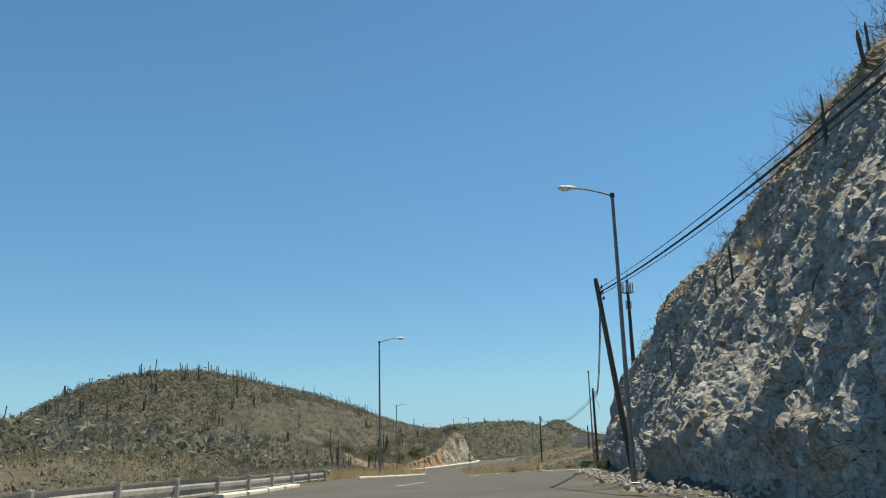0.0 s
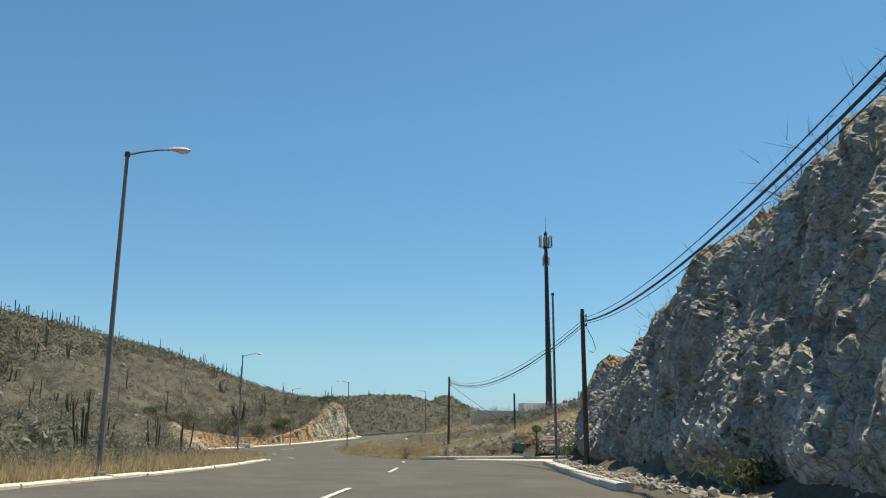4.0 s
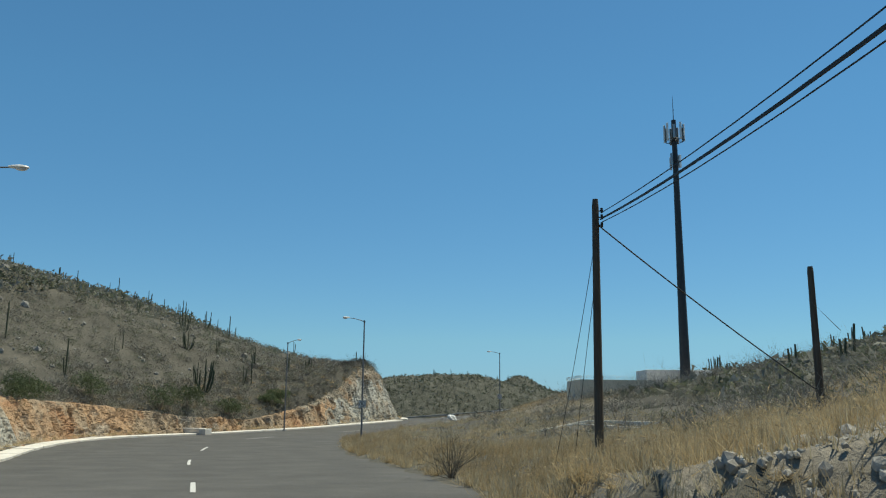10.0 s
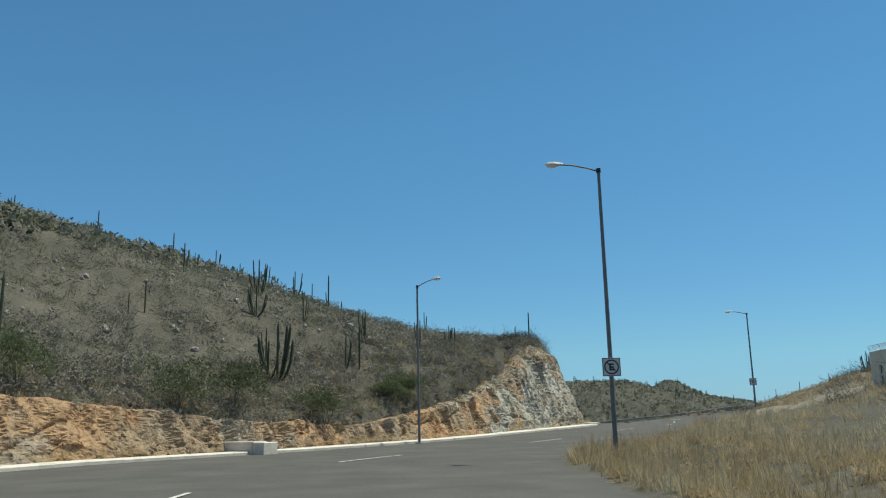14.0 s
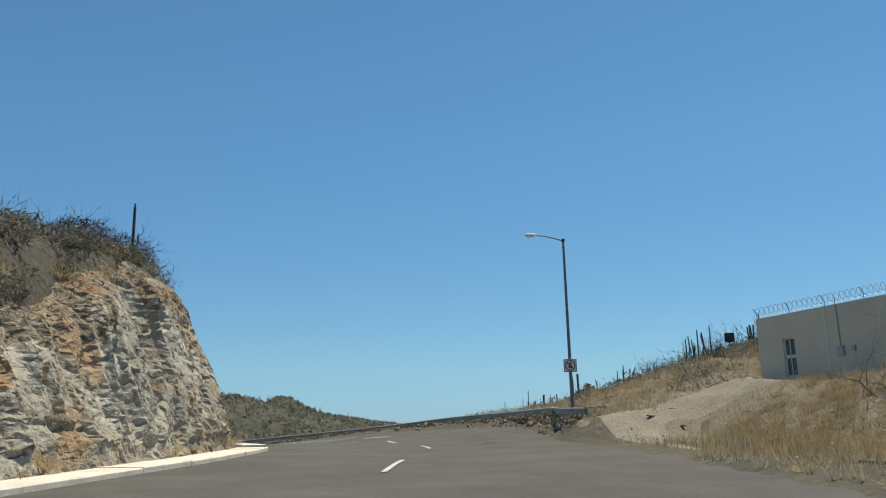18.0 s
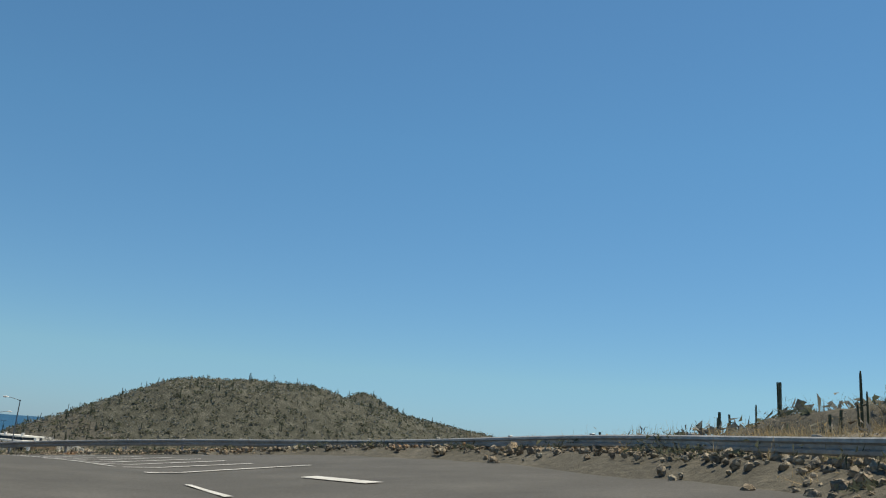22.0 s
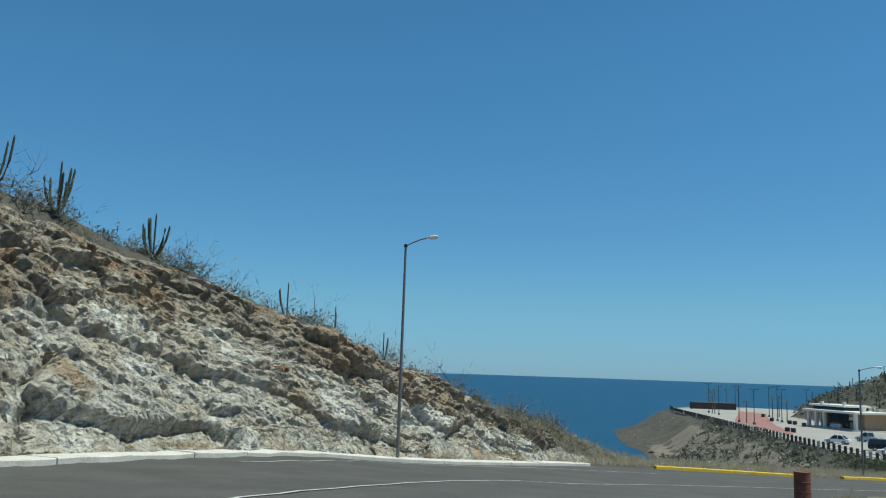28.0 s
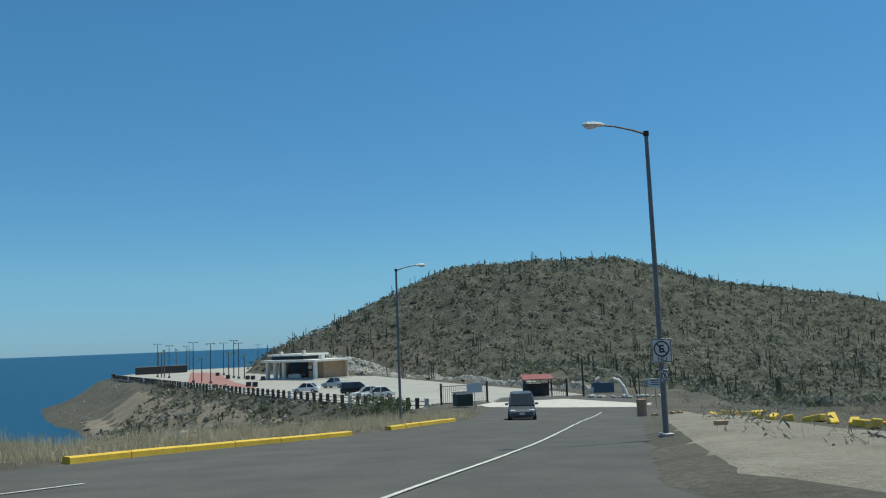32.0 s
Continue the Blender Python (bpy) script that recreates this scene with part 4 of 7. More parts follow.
def rock_face(edge, y0, y1, inner, outer, material, label, step=0.28, salt=1, lift=0.5, side=None, crust=None, bare=((0, 0.6),), tail=None, crust_from=-99, dip=0.0, slabs=(0.5, 0.3, 0.15), size=1.0, ribs=0.0, waves=0.4, draw=2.0, foot=1.0):
    """A strip of broken rock on the slope beside a road edge, from station y0 to y1; inner and outer give its reach from the edge at each station. Slabs lie along the dip, ribs run down the slope. A crust of weathered stone covers it above the share that is bare; a tail is another rock past a station."""
    e = edge[(edge[:, 1] > y0 - 8) & (edge[:, 1] < y1 + 8)]
    run = np.r_[0, np.cumsum(np.hypot(*np.diff(e[:, :2], axis=0).T))]
    lo, hi = np.interp((y0, y1), e[:, 1], run)
    s = np.arange(lo, hi, step)
    ex, ey = np.interp(s, run, e[:, 0]), np.interp(s, run, e[:, 1])
    k = 15
    tx, ty = np.gradient(np.convolve(np.pad(ex, k, "edge"), np.ones(2 * k + 1) / (2 * k + 1), "valid")), np.gradient(np.convolve(np.pad(ey, k, "edge"), np.ones(2 * k + 1) / (2 * k + 1), "valid"))
    side = side or (1.0 if edge is EDGE_R else -1.0)
    ln = np.hypot(tx, ty)
    nx, ny = side * ty / ln, -side * tx / ln
    o_in, o_out = np.interp(ey, *zip(*inner)), np.interp(ey, *zip(*outer))
    m = 90
    u = np.linspace(0, 1, m)
    off = o_in[:, None] + (o_out - o_in)[:, None] * u[None]
    gx, gy = ex[:, None] + nx[:, None] * off, ey[:, None] + ny[:, None] * off
    gz = ground(gx.ravel(), gy.ravel()).reshape(gx.shape)
    arc = np.concatenate([np.zeros((len(s), 1)), np.cumsum(np.sqrt(np.diff(off, axis=1) ** 2 + np.diff(gz, axis=1) ** 2), 1)], 1)
    n = max(12, int(arc[:, -1].max() / step))
    v = np.linspace(0, 1, n)
    p = np.zeros((len(s), n, 3))
    for r in range(len(s)):
        a = arc[r] / max(arc[r, -1], 1e-6)
        for c, g in enumerate((gx, gy, gz)):
            p[r, :, c] = np.interp(v, a, g[r])
    du, dv = np.gradient(p, axis=0), np.gradient(p, axis=1)
    nrm = np.cross(du, dv) * side * -1.0
    nrm = nrm / np.maximum(np.linalg.norm(nrm, axis=2, keepdims=True), 1e-6)
    nrm = np.where(nrm[..., 2:] < 0, -nrm, nrm)
    for w in range(4):
        pad = np.pad(nrm, ((3, 3), (3, 3), (0, 0)), "edge")
        nrm = (pad[:-6, 3:-3] + pad[6:, 3:-3] + pad[3:-3, :-6] + pad[3:-3, 6:] + 2 * nrm) / 6
    nrm /= np.linalg.norm(nrm, axis=2, keepdims=True)
    jit = np.random.default_rng(salt)
    p[1:-1, 1:-1] += du[1:-1, 1:-1] * jit.uniform(-0.4, 0.4, (len(s) - 2, n - 2, 1)) + dv[1:-1, 1:-1] * jit.uniform(-0.4, 0.4, (len(s) - 2, n - 2, 1))
    flat = p.reshape(-1, 3)
    on = np.stack([np.repeat(s[:, None], n, 1), arc[:, -1:] * v[None]], 2).reshape(-1, 2)
    wave = swell(on, 5.0, salt + 80) + 0.5 * swell(on, 2.3, salt + 81)
    bent = on + 0.22 * np.stack([swell(on, 1.1, salt + 82), swell(on, 1.3, salt + 83)], 1)
    big, jb = cracked(bent, 2.3 * size, salt, dip, draw)
    mid, jm = cracked(bent + 0.4 * big[:, None], 0.8 * size, salt + 31, dip + 7, draw, 0.6)
    small, js = cracked(bent, 0.3 * size, salt + 67, dip - 6, 0.5 + 0.5 * draw, 0.75)
    rib = 1 - 2 * np.abs(swell(bent, 1.15, salt + 84, 90, 5.0)) - 0.8 * np.abs(swell(bent, 0.5, salt + 85, 90, 4.0))
    grow = foot + (1 - foot) * np.repeat(np.clip(v * 1.6, 0, 1)[None], len(s), 0).ravel()
    d = waves * wave + slabs[0] * (big - 0.5 * np.exp(-jb * 14)) + grow * (slabs[1] * (mid - 0.45 * np.exp(-jm * 11)) + slabs[2] * small) + ribs * rib
    fade = np.minimum(np.minimum(v[None] * 14, (1 - v[None]) * 5), np.minimum(np.arange(len(s)), np.arange(len(s))[::-1])[:, None] * step / 3.0).clip(0, 1).reshape(-1)
    co = flat + nrm.reshape(-1, 3) * ((d + lift + 0.12) * fade - 0.3 * (1 - fade))[:, None]
    i = (np.arange(len(s) - 1)[:, None] * n + np.arange(n - 1)[None]).ravel()
    quads = np.stack([i, i + n, i + n + 1, i + 1], 1)
    if side < 0:
        quads = quads[:, ::-1]
    me = mesh_fast("rock_face", co, quads, material, False)
    index = np.zeros(len(quads), np.int32)
    first = quads[:, 0]
    if tail:
        me.materials.append(tail[0])
        index[flat[first, 1] + 7 * wave[first] + 8 * big[first] + 5 * mid[first] > tail[1]] = 1
    if crust:
        me.materials.append(crust)
        level = np.repeat(v[None], len(s), 0).ravel() + 0.10 * wave + 0.25 * big + 0.14 * mid + 0.05 * small
        index[(level[first] > np.interp(flat[first, 1], *zip(*bare))) & (flat[first, 1] > crust_from)] = 2 if tail else 1
    me.polygons.foreach_set("material_index", index)
    return tagged(new("rock_face", me), label, "rock face", kind="structure")


def rock_surface(name, low, mid, high, stain, size=5.0, deep=(0.7, 0.85)):
    """Bare rock in broad bands of three shades, with rusty stains and fine grain."""
    m = surface(name, low, 1.4, 0.92, 0.7, 9, detail=8)
    t = m.node_tree
    n, link = t.nodes, t.links.new
    shader = n["Principled BSDF"]
    ramp = next(q for q in n if q.type == "VALTORGB")
    where = next(q for q in n if q.type == "TEX_COORD")
    colour = ramp.outputs["Color"]
    for at, tone, shift in ((0.47, mid, 0.0), (0.53, high, 0.11), (0.56, stain, 0.23)):
        band, mix, move = n.new("ShaderNodeMapRange"), n.new("ShaderNodeMix"), n.new("ShaderNodeMapping")
        mix.data_type = "RGBA"
        move.inputs["Location"].default_value = (shift * 300, shift * 170, 0)
        other = n.new("ShaderNodeTexNoise")
        other.inputs["Scale"].default_value, other.inputs["Detail"].default_value = 1 / (size * (1 - shift)), 8
        other.inputs["Roughness"].default_value = 0.65
        link(where.outputs["Object"], move.inputs["Vector"])
        link(move.outputs["Vector"], other.inputs["Vector"])
        band.inputs["From Min"].default_value, band.inputs["From Max"].default_value = at, at + 0.08
        link(other.outputs["Fac"], band.inputs["Value"])
        link(band.outputs[0], mix.inputs["Factor"])
        link(colour, mix.inputs["A"])
        mix.inputs["B"].default_value = (*tone, 1)
        colour = mix.outputs["Result"]
    grain, mul = n.new("ShaderNodeTexNoise"), n.new("ShaderNodeMix")
    grain.inputs["Scale"].default_value, grain.inputs["Detail"].default_value = 3.5, 9
    link(where.outputs["Object"], grain.inputs["Vector"])
    span = n.new("ShaderNodeMapRange")
    span.inputs["From Min"].default_value, span.inputs["From Max"].default_value = 0.3, 0.7
    span.inputs["To Min"].default_value, span.inputs["To Max"].default_value = 0.78, 1.14
    link(grain.outputs["Fac"], span.inputs["Value"])
    vec = n.new("ShaderNodeVectorMath")
    vec.operation = "SCALE"
    link(colour, vec.inputs[0])
    link(span.outputs[0], vec.inputs["Scale"])
    link(vec.outputs[0], shader.inputs["Base Color"])
    # broken faces and cracks, at two sizes
    warp, add = n.new("ShaderNodeTexNoise"), n.new("ShaderNodeVectorMath")
    warp.inputs["Scale"].default_value, warp.inputs["Detail"].default_value = 1.6, 4
    add.operation = "MULTIPLY_ADD"
    add.inputs[1].default_value = (0.35, 0.35, 0.35)
    link(where.outputs["Object"], warp.inputs["Vector"])
    link(warp.outputs["Color"], add.inputs[0])
    link(where.outputs["Object"], add.inputs[2])
    bent = n.new("ShaderNodeMapping")
    bent.inputs["Rotation"].default_value, bent.inputs["Scale"].default_value = (0.35, 0.2, 0), (1, 1, 1.6)
    link(add.outputs[0], bent.inputs["Vector"])
    normal = None
    for cell, depth in ((0.5, deep[0]), (0.17, deep[1])):
        vor, gap, less, dot, total = n.new("ShaderNodeTexVoronoi"), n.new("ShaderNodeVectorMath"), n.new("ShaderNodeVectorMath"), n.new("ShaderNodeVectorMath"), n.new("ShaderNodeMath")
        vor.inputs["Scale"].default_value = 1 / cell
        link(bent.outputs["Vector"], vor.inputs["Vector"])
        gap.operation, less.operation, dot.operation = "SUBTRACT", "SUBTRACT", "DOT_PRODUCT"
        less.inputs[1].default_value = (0.5, 0.5, 0.5)
        link(bent.outputs["Vector"], gap.inputs[0])
        link(vor.outputs["Position"], gap.inputs[1])
        link(vor.outputs["Color"], less.inputs[0])
        link(gap.outputs[0], dot.inputs[0])
        link(less.outputs[0], dot.inputs[1])
        edge, dip = n.new("ShaderNodeTexVoronoi"), n.new("ShaderNodeMapRange")
        edge.feature = "DISTANCE_TO_EDGE"
        edge.inputs["Scale"].default_value = 1 / cell
        link(bent.outputs["Vector"], edge.inputs["Vector"])
        dip.inputs["From Max"].default_value = 0.06
        dip.inputs["To Min"].default_value, dip.inputs["To Max"].default_value = -0.10 * cell, 0.0
        link(edge.outputs["Distance"], dip.inputs["Value"])
        total.operation = "MULTIPLY_ADD"
        total.inputs[1].default_value = 1.5
        link(dot.outputs["Value"], total.inputs[0])
        link(dip.outputs[0], total.inputs[2])
        b = n.new("ShaderNodeBump")
        b.inputs["Strength"].default_value, b.inputs["Distance"].default_value = depth, 1.0
        link(total.outputs[0], b.inputs["Height"])
        if normal:
            link(normal, b.inputs["Normal"])
        normal = b.outputs["Normal"]
    last = next(q for q in n if q.type == "BUMP" and q.outputs[0].links and q.outputs[0].links[0].to_node == shader)
    link(normal, last.inputs["Normal"])
    return m


rock_grey = rock_surface("rock_grey", [(0.295, 0.295, 0.275), (0.40, 0.40, 0.375)], (0.365, 0.345, 0.305), (0.47, 0.47, 0.445), (0.36, 0.305, 0.24), 2.2)
rock_orange = rock_surface("rock_orange", [(0.29, 0.215, 0.14), (0.39, 0.295, 0.20)], (0.42, 0.27, 0.155), (0.37, 0.325, 0.26), (0.40, 0.225, 0.12), 5, (0.4, 0.42))
rock_tip = rock_surface("rock_tip", [(0.31, 0.295, 0.25), (0.41, 0.39, 0.335)], (0.36, 0.315, 0.245), (0.45, 0.43, 0.37), (0.38, 0.27, 0.17), 4, (0.5, 0.42))
rock_pale = rock_surface("rock_pale", [(0.43, 0.40, 0.335), (0.57, 0.54, 0.46)], (0.46, 0.405, 0.315), (0.67, 0.645, 0.565), (0.38, 0.285, 0.185), 3.2)
rock_crust = rock_surface("rock_crust", [(0.24, 0.205, 0.155), (0.36, 0.31, 0.24)], (0.345, 0.265, 0.18), (0.46, 0.405, 0.315), (0.38, 0.215, 0.11), 3.5)
rock_face(EDGE_R, -22, 83.3, ((-30, 2.0), (76, 2.0), (83, 1.6)), ((-30, 12), (0, 12.5), (20, 11.5), (45, 9), (60, 7), (70, 5.6), (78, 5), (83, 5.5)), rock_grey, "shaded grey broken rock face of a road cut", 0.13, 3, 0.22, crust=rock_crust, bare=((0, 0.84), (60, 0.78)), dip=80, slabs=(0.36, 0.22, 0.11), size=0.6, ribs=0.2, waves=0.5, draw=2.4)
rock_face(EDGE_L, 113, 151, ((110, 1.9), (118, 1.9), (150, 1.6), (232, 1.2)), ((110, 3.4), (118, 4.7), (130, 5.5), (150, 4.9), (160, 4.2), (172, 3.1), (180, 2.8), (190, 3.4), (197, 4.1), (205, 5.2), (232, 5.8)), rock_tip, "tan and grey broken rock face at the start of the bend", 0.14, 17, 0.35, crust=rock_crust, bare=((0, 0.55),), dip=62, slabs=(0.24, 0.11, 0.035), size=0.85, ribs=0.32, waves=0.22, draw=1.8)
rock_face(EDGE_L, 148, 232, ((110, 1.9), (118, 1.9), (150, 1.6), (232, 1.2)), ((110, 3.4), (118, 4.7), (130, 5.5), (150, 4.9), (160, 4.2), (172, 3.1), (180, 2.8), (190, 3.4), (197, 4.1), (205, 5.2), (232, 5.8)), rock_orange, "orange and grey broken rock face of a low road cut", 0.14, 11, 0.35, tail=(rock_tip, 196), crust=rock_crust, bare=((0, 0.75),), crust_from=192, dip=62, slabs=(0.24, 0.11, 0.035), size=0.85, ribs=0.32, waves=0.22, draw=1.8)
rock_face(EDGE_L, 222, 312, ((220, 1.1), (312, 1.0)), ((220, 5.5), (245, 7.4), (262, 11), (273, 9.7), (280, 9.3), (285, 8.7), (290, 7.9), (295, 6.7), (300, 5.9), (312, 5)), rock_pale, "sunlit pale grey and tan broken rock face of a road cut", 0.14, 23, 0.5, crust=rock_crust, bare=((228, 0.05), (246, 0.06), (258, 0.14), (268, 0.40), (278, 0.57), (294, 0.62), (300, 0.5)), tail=(rock_tip, 302), dip=-24, slabs=(0.95, 0.62, 0.3), size=0.9, waves=0.25, draw=2.2, foot=0.4)
rock_face(smooth_line(((9, 392), (8, 400), (-6, 432), (-22, 474), (-46, 500)), 6), 398, 498, ((390, 0.5), (500, 0.5)), ((390, 3.5), (405, 5), (430, 7), (470, 8), (500, 7)), rock_grey, "grey rock cut behind the plaza", 0.4, 41, side=1.0, slabs=(0.8, 0.4, 0.2))


# ---- plants and loose stones ----
rng_np = np.random.default_rng(5)
scrub_grey = leafy(surface("scrub_grey", [(0.125, 0.125, 0.104), (0.215, 0.212, 0.180), (0.34, 0.332, 0.285)], 1.7, 0.95, 0.0, 8, vary=0.45, spec=0.1))
scrub_olive = leafy(surface("scrub_olive", [(0.085, 0.096, 0.062), (0.145, 0.158, 0.108), (0.23, 0.24, 0.18)], 1.7, 0.95, 0.0, 8, vary=0.45, spec=0.1))
leaf_green = leafy(surface("leaf_green", [(0.065, 0.085, 0.042), (0.10, 0.125, 0.065), (0.145, 0.17, 0.095)], 1.5, 0.85, 0.0, 8, vary=0.4, spec=0.2))
grass_gold = leafy(surface("grass_gold", [(0.29, 0.225, 0.135), (0.45, 0.365, 0.23), (0.57, 0.485, 0.33)], 1.3, 0.95, 0.0, 6, vary=0.35, spec=0.1))
grass_pale = leafy(surface("grass_pale", [(0.28, 0.24, 0.16), (0.45, 0.39, 0.27), (0.58, 0.515, 0.38)], 1.3, 0.95, 0.0, 6, vary=0.35, spec=0.1))
cactus_green = surface("cactus_green", [(0.045, 0.055, 0.035), (0.075, 0.088, 0.055), (0.11, 0.118, 0.08)], 0.8, 0.8, 0.3, 9, vary=0.2, spec=0.2)
bark_grey = surface("bark_grey", [(0.13, 0.10, 0.075), (0.22, 0.18, 0.14)], 0.4, 0.9, 0.0, 8, vary=0.3)
bark_dark = surface("bark_dark", [(0.055, 0.05, 0.042), (0.10, 0.092, 0.078), (0.165, 0.152, 0.13)], 0.6, 0.95, 0.0, 8, vary=0.3, spec=0.1)
bark_twig = surface("bark_twig", [(0.15, 0.138, 0.118), (0.225, 0.208, 0.18), (0.30, 0.282, 0.25)], 0.6, 0.95, 0.0, 8, vary=0.35, spec=0.1)
stone_pale = surface("stone_pale", [(0.23, 0.215, 0.19), (0.34, 0.32, 0.285), (0.45, 0.43, 0.39)], 0.8, 0.9, 0.4, 8, vary=0.3)

ROAD_CLOSED = np.vstack([ROAD_RING, ROAD_RING[:1]])


def road_gap(x, y):
    return np.where(inside(x, y, ROAD_RING), 0, line_distance(x, y, ROAD_CLOSED)[0])


def left_of(x, y, gap=0.5):
    return x < np.interp(y, EDGE_L[:, 1], EDGE_L[:, 0]) - gap


def scatter(n, x0, x1, y0, y1, keep=None, steep=1.1, clear=2.5):
    """Random places on open ground, away from the road, the pads and the bare rock."""
    x, y = rng_np.uniform(x0, x1, n), rng_np.uniform(y0, y1, n)
    z = ground(x, y)
    e = 0.8
    sl = np.hypot(ground(x + e, y) - z, ground(x, y + e) - z) / e
    ok = (sl < steep) & (road_gap(x, y) > clear) & ~inside(x, y, poly(PLAZA)) & ~inside(x, y, poly(YARD)) & (z > SEA + 1)
    if keep is not None:
        ok &= keep(x, y, z)
    return np.stack([x, y, z], 1)[ok]


def blades(at, count, r, h, width, droop=0.0, spread=0.25, up=0.15):
    """Thin triangles that fan out from each place: (n * count) of them, with sizes r and h for each place."""
    n = len(at)
    az = rng_np.uniform(0, math.tau, (n, count))
    el = np.arcsin(rng_np.uniform(up, 1, (n, count)))
    ln = rng_np.uniform(0.45, 1.0, (n, count))
    d = np.stack([np.cos(az) * np.cos(el) * r[:, None], np.sin(az) * np.cos(el) * r[:, None], np.sin(el) * h[:, None]], -1) * ln[..., None]
    root = at[:, None] + np.stack([rng_np.normal(0, spread, (n, count)) * r[:, None], rng_np.normal(0, spread, (n, count)) * r[:, None], np.zeros((n, count)) - 0.08], -1)
    tip = root + d
    side = np.stack([-np.sin(az + rng_np.normal(0, 0.7, az.shape)), np.cos(az), rng_np.normal(0, 0.4, az.shape)], -1) * (width * rng_np.uniform(0.5, 1.3, az.shape))[..., None]
    return np.stack([root - side * 0.5, root + side * 0.5, tip], 2).reshape(-1, 3)


def sprays(at, count, r, h, size):
    """Small leaf-like triangles in the rounded body of each bush."""
    n = len(at)
    v = rng_np.normal(size=(n, count, 3))
    v /= np.linalg.norm(v, axis=2, keepdims=True)
    v[..., 2] = np.abs(v[..., 2])
    v *= rng_np.uniform(0.45, 1.0, (n, count, 1)) ** 0.6
    c = at[:, None] + v * np.stack([r, r, h], 1)[:, None]
    thin = 0.5 if size < 0.1 else 1.0
    a = rng_np.normal(size=(n, count, 3)) * size * (1.5 if size < 0.1 else 1.0)
    b = rng_np.normal(size=(n, count, 3)) * size * thin
    return np.stack([c + a, c + b, c - (a + b) * 0.5], 2).reshape(-1, 3)


def twigs(at, r, h, limbs=6, width=0.034):
    """Leafless branching stems: each place sends out limbs that fork three times."""
    n = len(at)
    az = rng_np.uniform(0, math.tau, (n, limbs))
    el = np.arcsin(rng_np.uniform(0.12, 0.85, (n, limbs)))
    d = np.stack([np.cos(az) * np.cos(el) * r[:, None], np.sin(az) * np.cos(el) * r[:, None], np.sin(el) * h[:, None]], -1).reshape(-1, 3) * 0.42
    size = np.repeat((r + h) / 2, limbs)
    root = np.repeat(at, limbs, 0) - (0, 0, 0.1)
    out = []
    for level in range(4):
        tip = root + d * rng_np.uniform(0.7, 1.25, (len(d), 1))
        side = np.cross(d, rng_np.normal(size=d.shape))
        side *= width * 0.62 ** level / np.maximum(np.linalg.norm(side, axis=1, keepdims=True), 1e-6)
        out.append(np.stack([root - side, root + side, tip + side * 0.5], 1).reshape(-1, 3))
        if level < 2:
            out.append(np.stack([root - side, tip + side * 0.5, tip - side * 0.5], 1).reshape(-1, 3))
        root, size = np.repeat(tip, 2, 0), np.repeat(size, 2)
        d = np.repeat(d, 2, 0) * 0.72
        d = d + rng_np.normal(0, 0.17, d.shape) * size[:, None] + np.stack([0 * size, 0 * size, 0.05 * size], 1)
    return np.vstack(out)


def bare_shrubs(places, material, label, low=0.6, high=1.5, tall=1.0):
    r = rng_np.uniform(low, high, len(places))
    h = r * rng_np.uniform(0.75, 1.15, len(places)) * tall
    return stuff("bare_shrubs", twigs(places, r, h), material, label, "shrubs")


def clumps(x, y):
    """True where dry grass grows thick."""
    return np.sin(x * 0.83 + 1.7 * np.sin(y * 0.41)) + np.sin(y * 0.67 + 2.1 * np.sin(x * 0.37)) + rng_np.normal(0, 0.7, x.shape) > -0.15


def stuff(name, co, material, label, category):
    me = mesh_fast(name, co, np.arange(len(co)).reshape(-1, 3), material, False)
    return tagged(new(name, me), label, category, kind="stuff")


def scrub(places, near, material, label, tall=1.0, close=False, ends=(7, 0.3)):
    """Rounded twiggy bushes: a few stiff stems and a crown of fine sprays."""
    n = len(places)
    r = rng_np.uniform(0.45, 1.15, n) * (1.0 if near else 1.35)
    h = r * rng_np.uniform(0.7, 1.25, n) * tall
    co = [blades(places, 9 if near else 2, r, h * 0.85, 0.03 if near else 0.16, up=0.3), sprays(places, (60 if close else 34) if near else ends[0], r, h, (0.045 if close else 0.055) if near else ends[1])]
    return stuff("scrub", np.vstack(co), material, label, "scrub")


def fuzz(places, material, label, low=0.5, high=1.1, tall=1.0):
    """Leafless twiggy shrubs: round tangles of thin stems with a haze of twig ends."""
    n = len(places)
    r = rng_np.uniform(low, high, n)
    h = r * rng_np.uniform(0.6, 1.05, n) * tall
    co = [blades(places, 26, r, h, 0.032, spread=0.3, up=0.06), sprays(places, 34, r * 0.95, h * 0.9, 0.057)]
    return stuff("shrub_thicket", np.vstack(co), material, label, "shrubs")


left_hill = scatter(40000, -90, 4, 40, 316, lambda x, y, z: left_of(x, y) & (road_gap(x, y) > np.interp(y, (105, 110, 118, 130, 150, 172, 190, 205, 232, 245, 262, 280, 290, 300, 312), (2.5, 3.0, 4.3, 5.0, 4.5, 2.7, 2.9, 4.3, 5, 6.6, 9.6, 8.5, 7, 5, 4))), 2.5)
gap = road_gap(left_hill[:, 0], left_hill[:, 1])
near = gap < np.interp(left_hill[:, 1], (60, 104, 115, 235, 250), (8, 10, 28, 28, 14))
pick = rng_np.random(len(left_hill))
fuzz(left_hill[near & (pick < 0.32)], scrub_grey, "grey leafless twiggy shrubs on the hillside")
fuzz(left_hill[near & (pick >= 0.32) & (pick < 0.62)], scrub_olive, "dull olive twiggy shrubs on the hillside")
fuzz(left_hill[near & (pick >= 0.62) & (pick < 0.85)], bark_twig, "brown-grey leafless shrubs on the hillside")
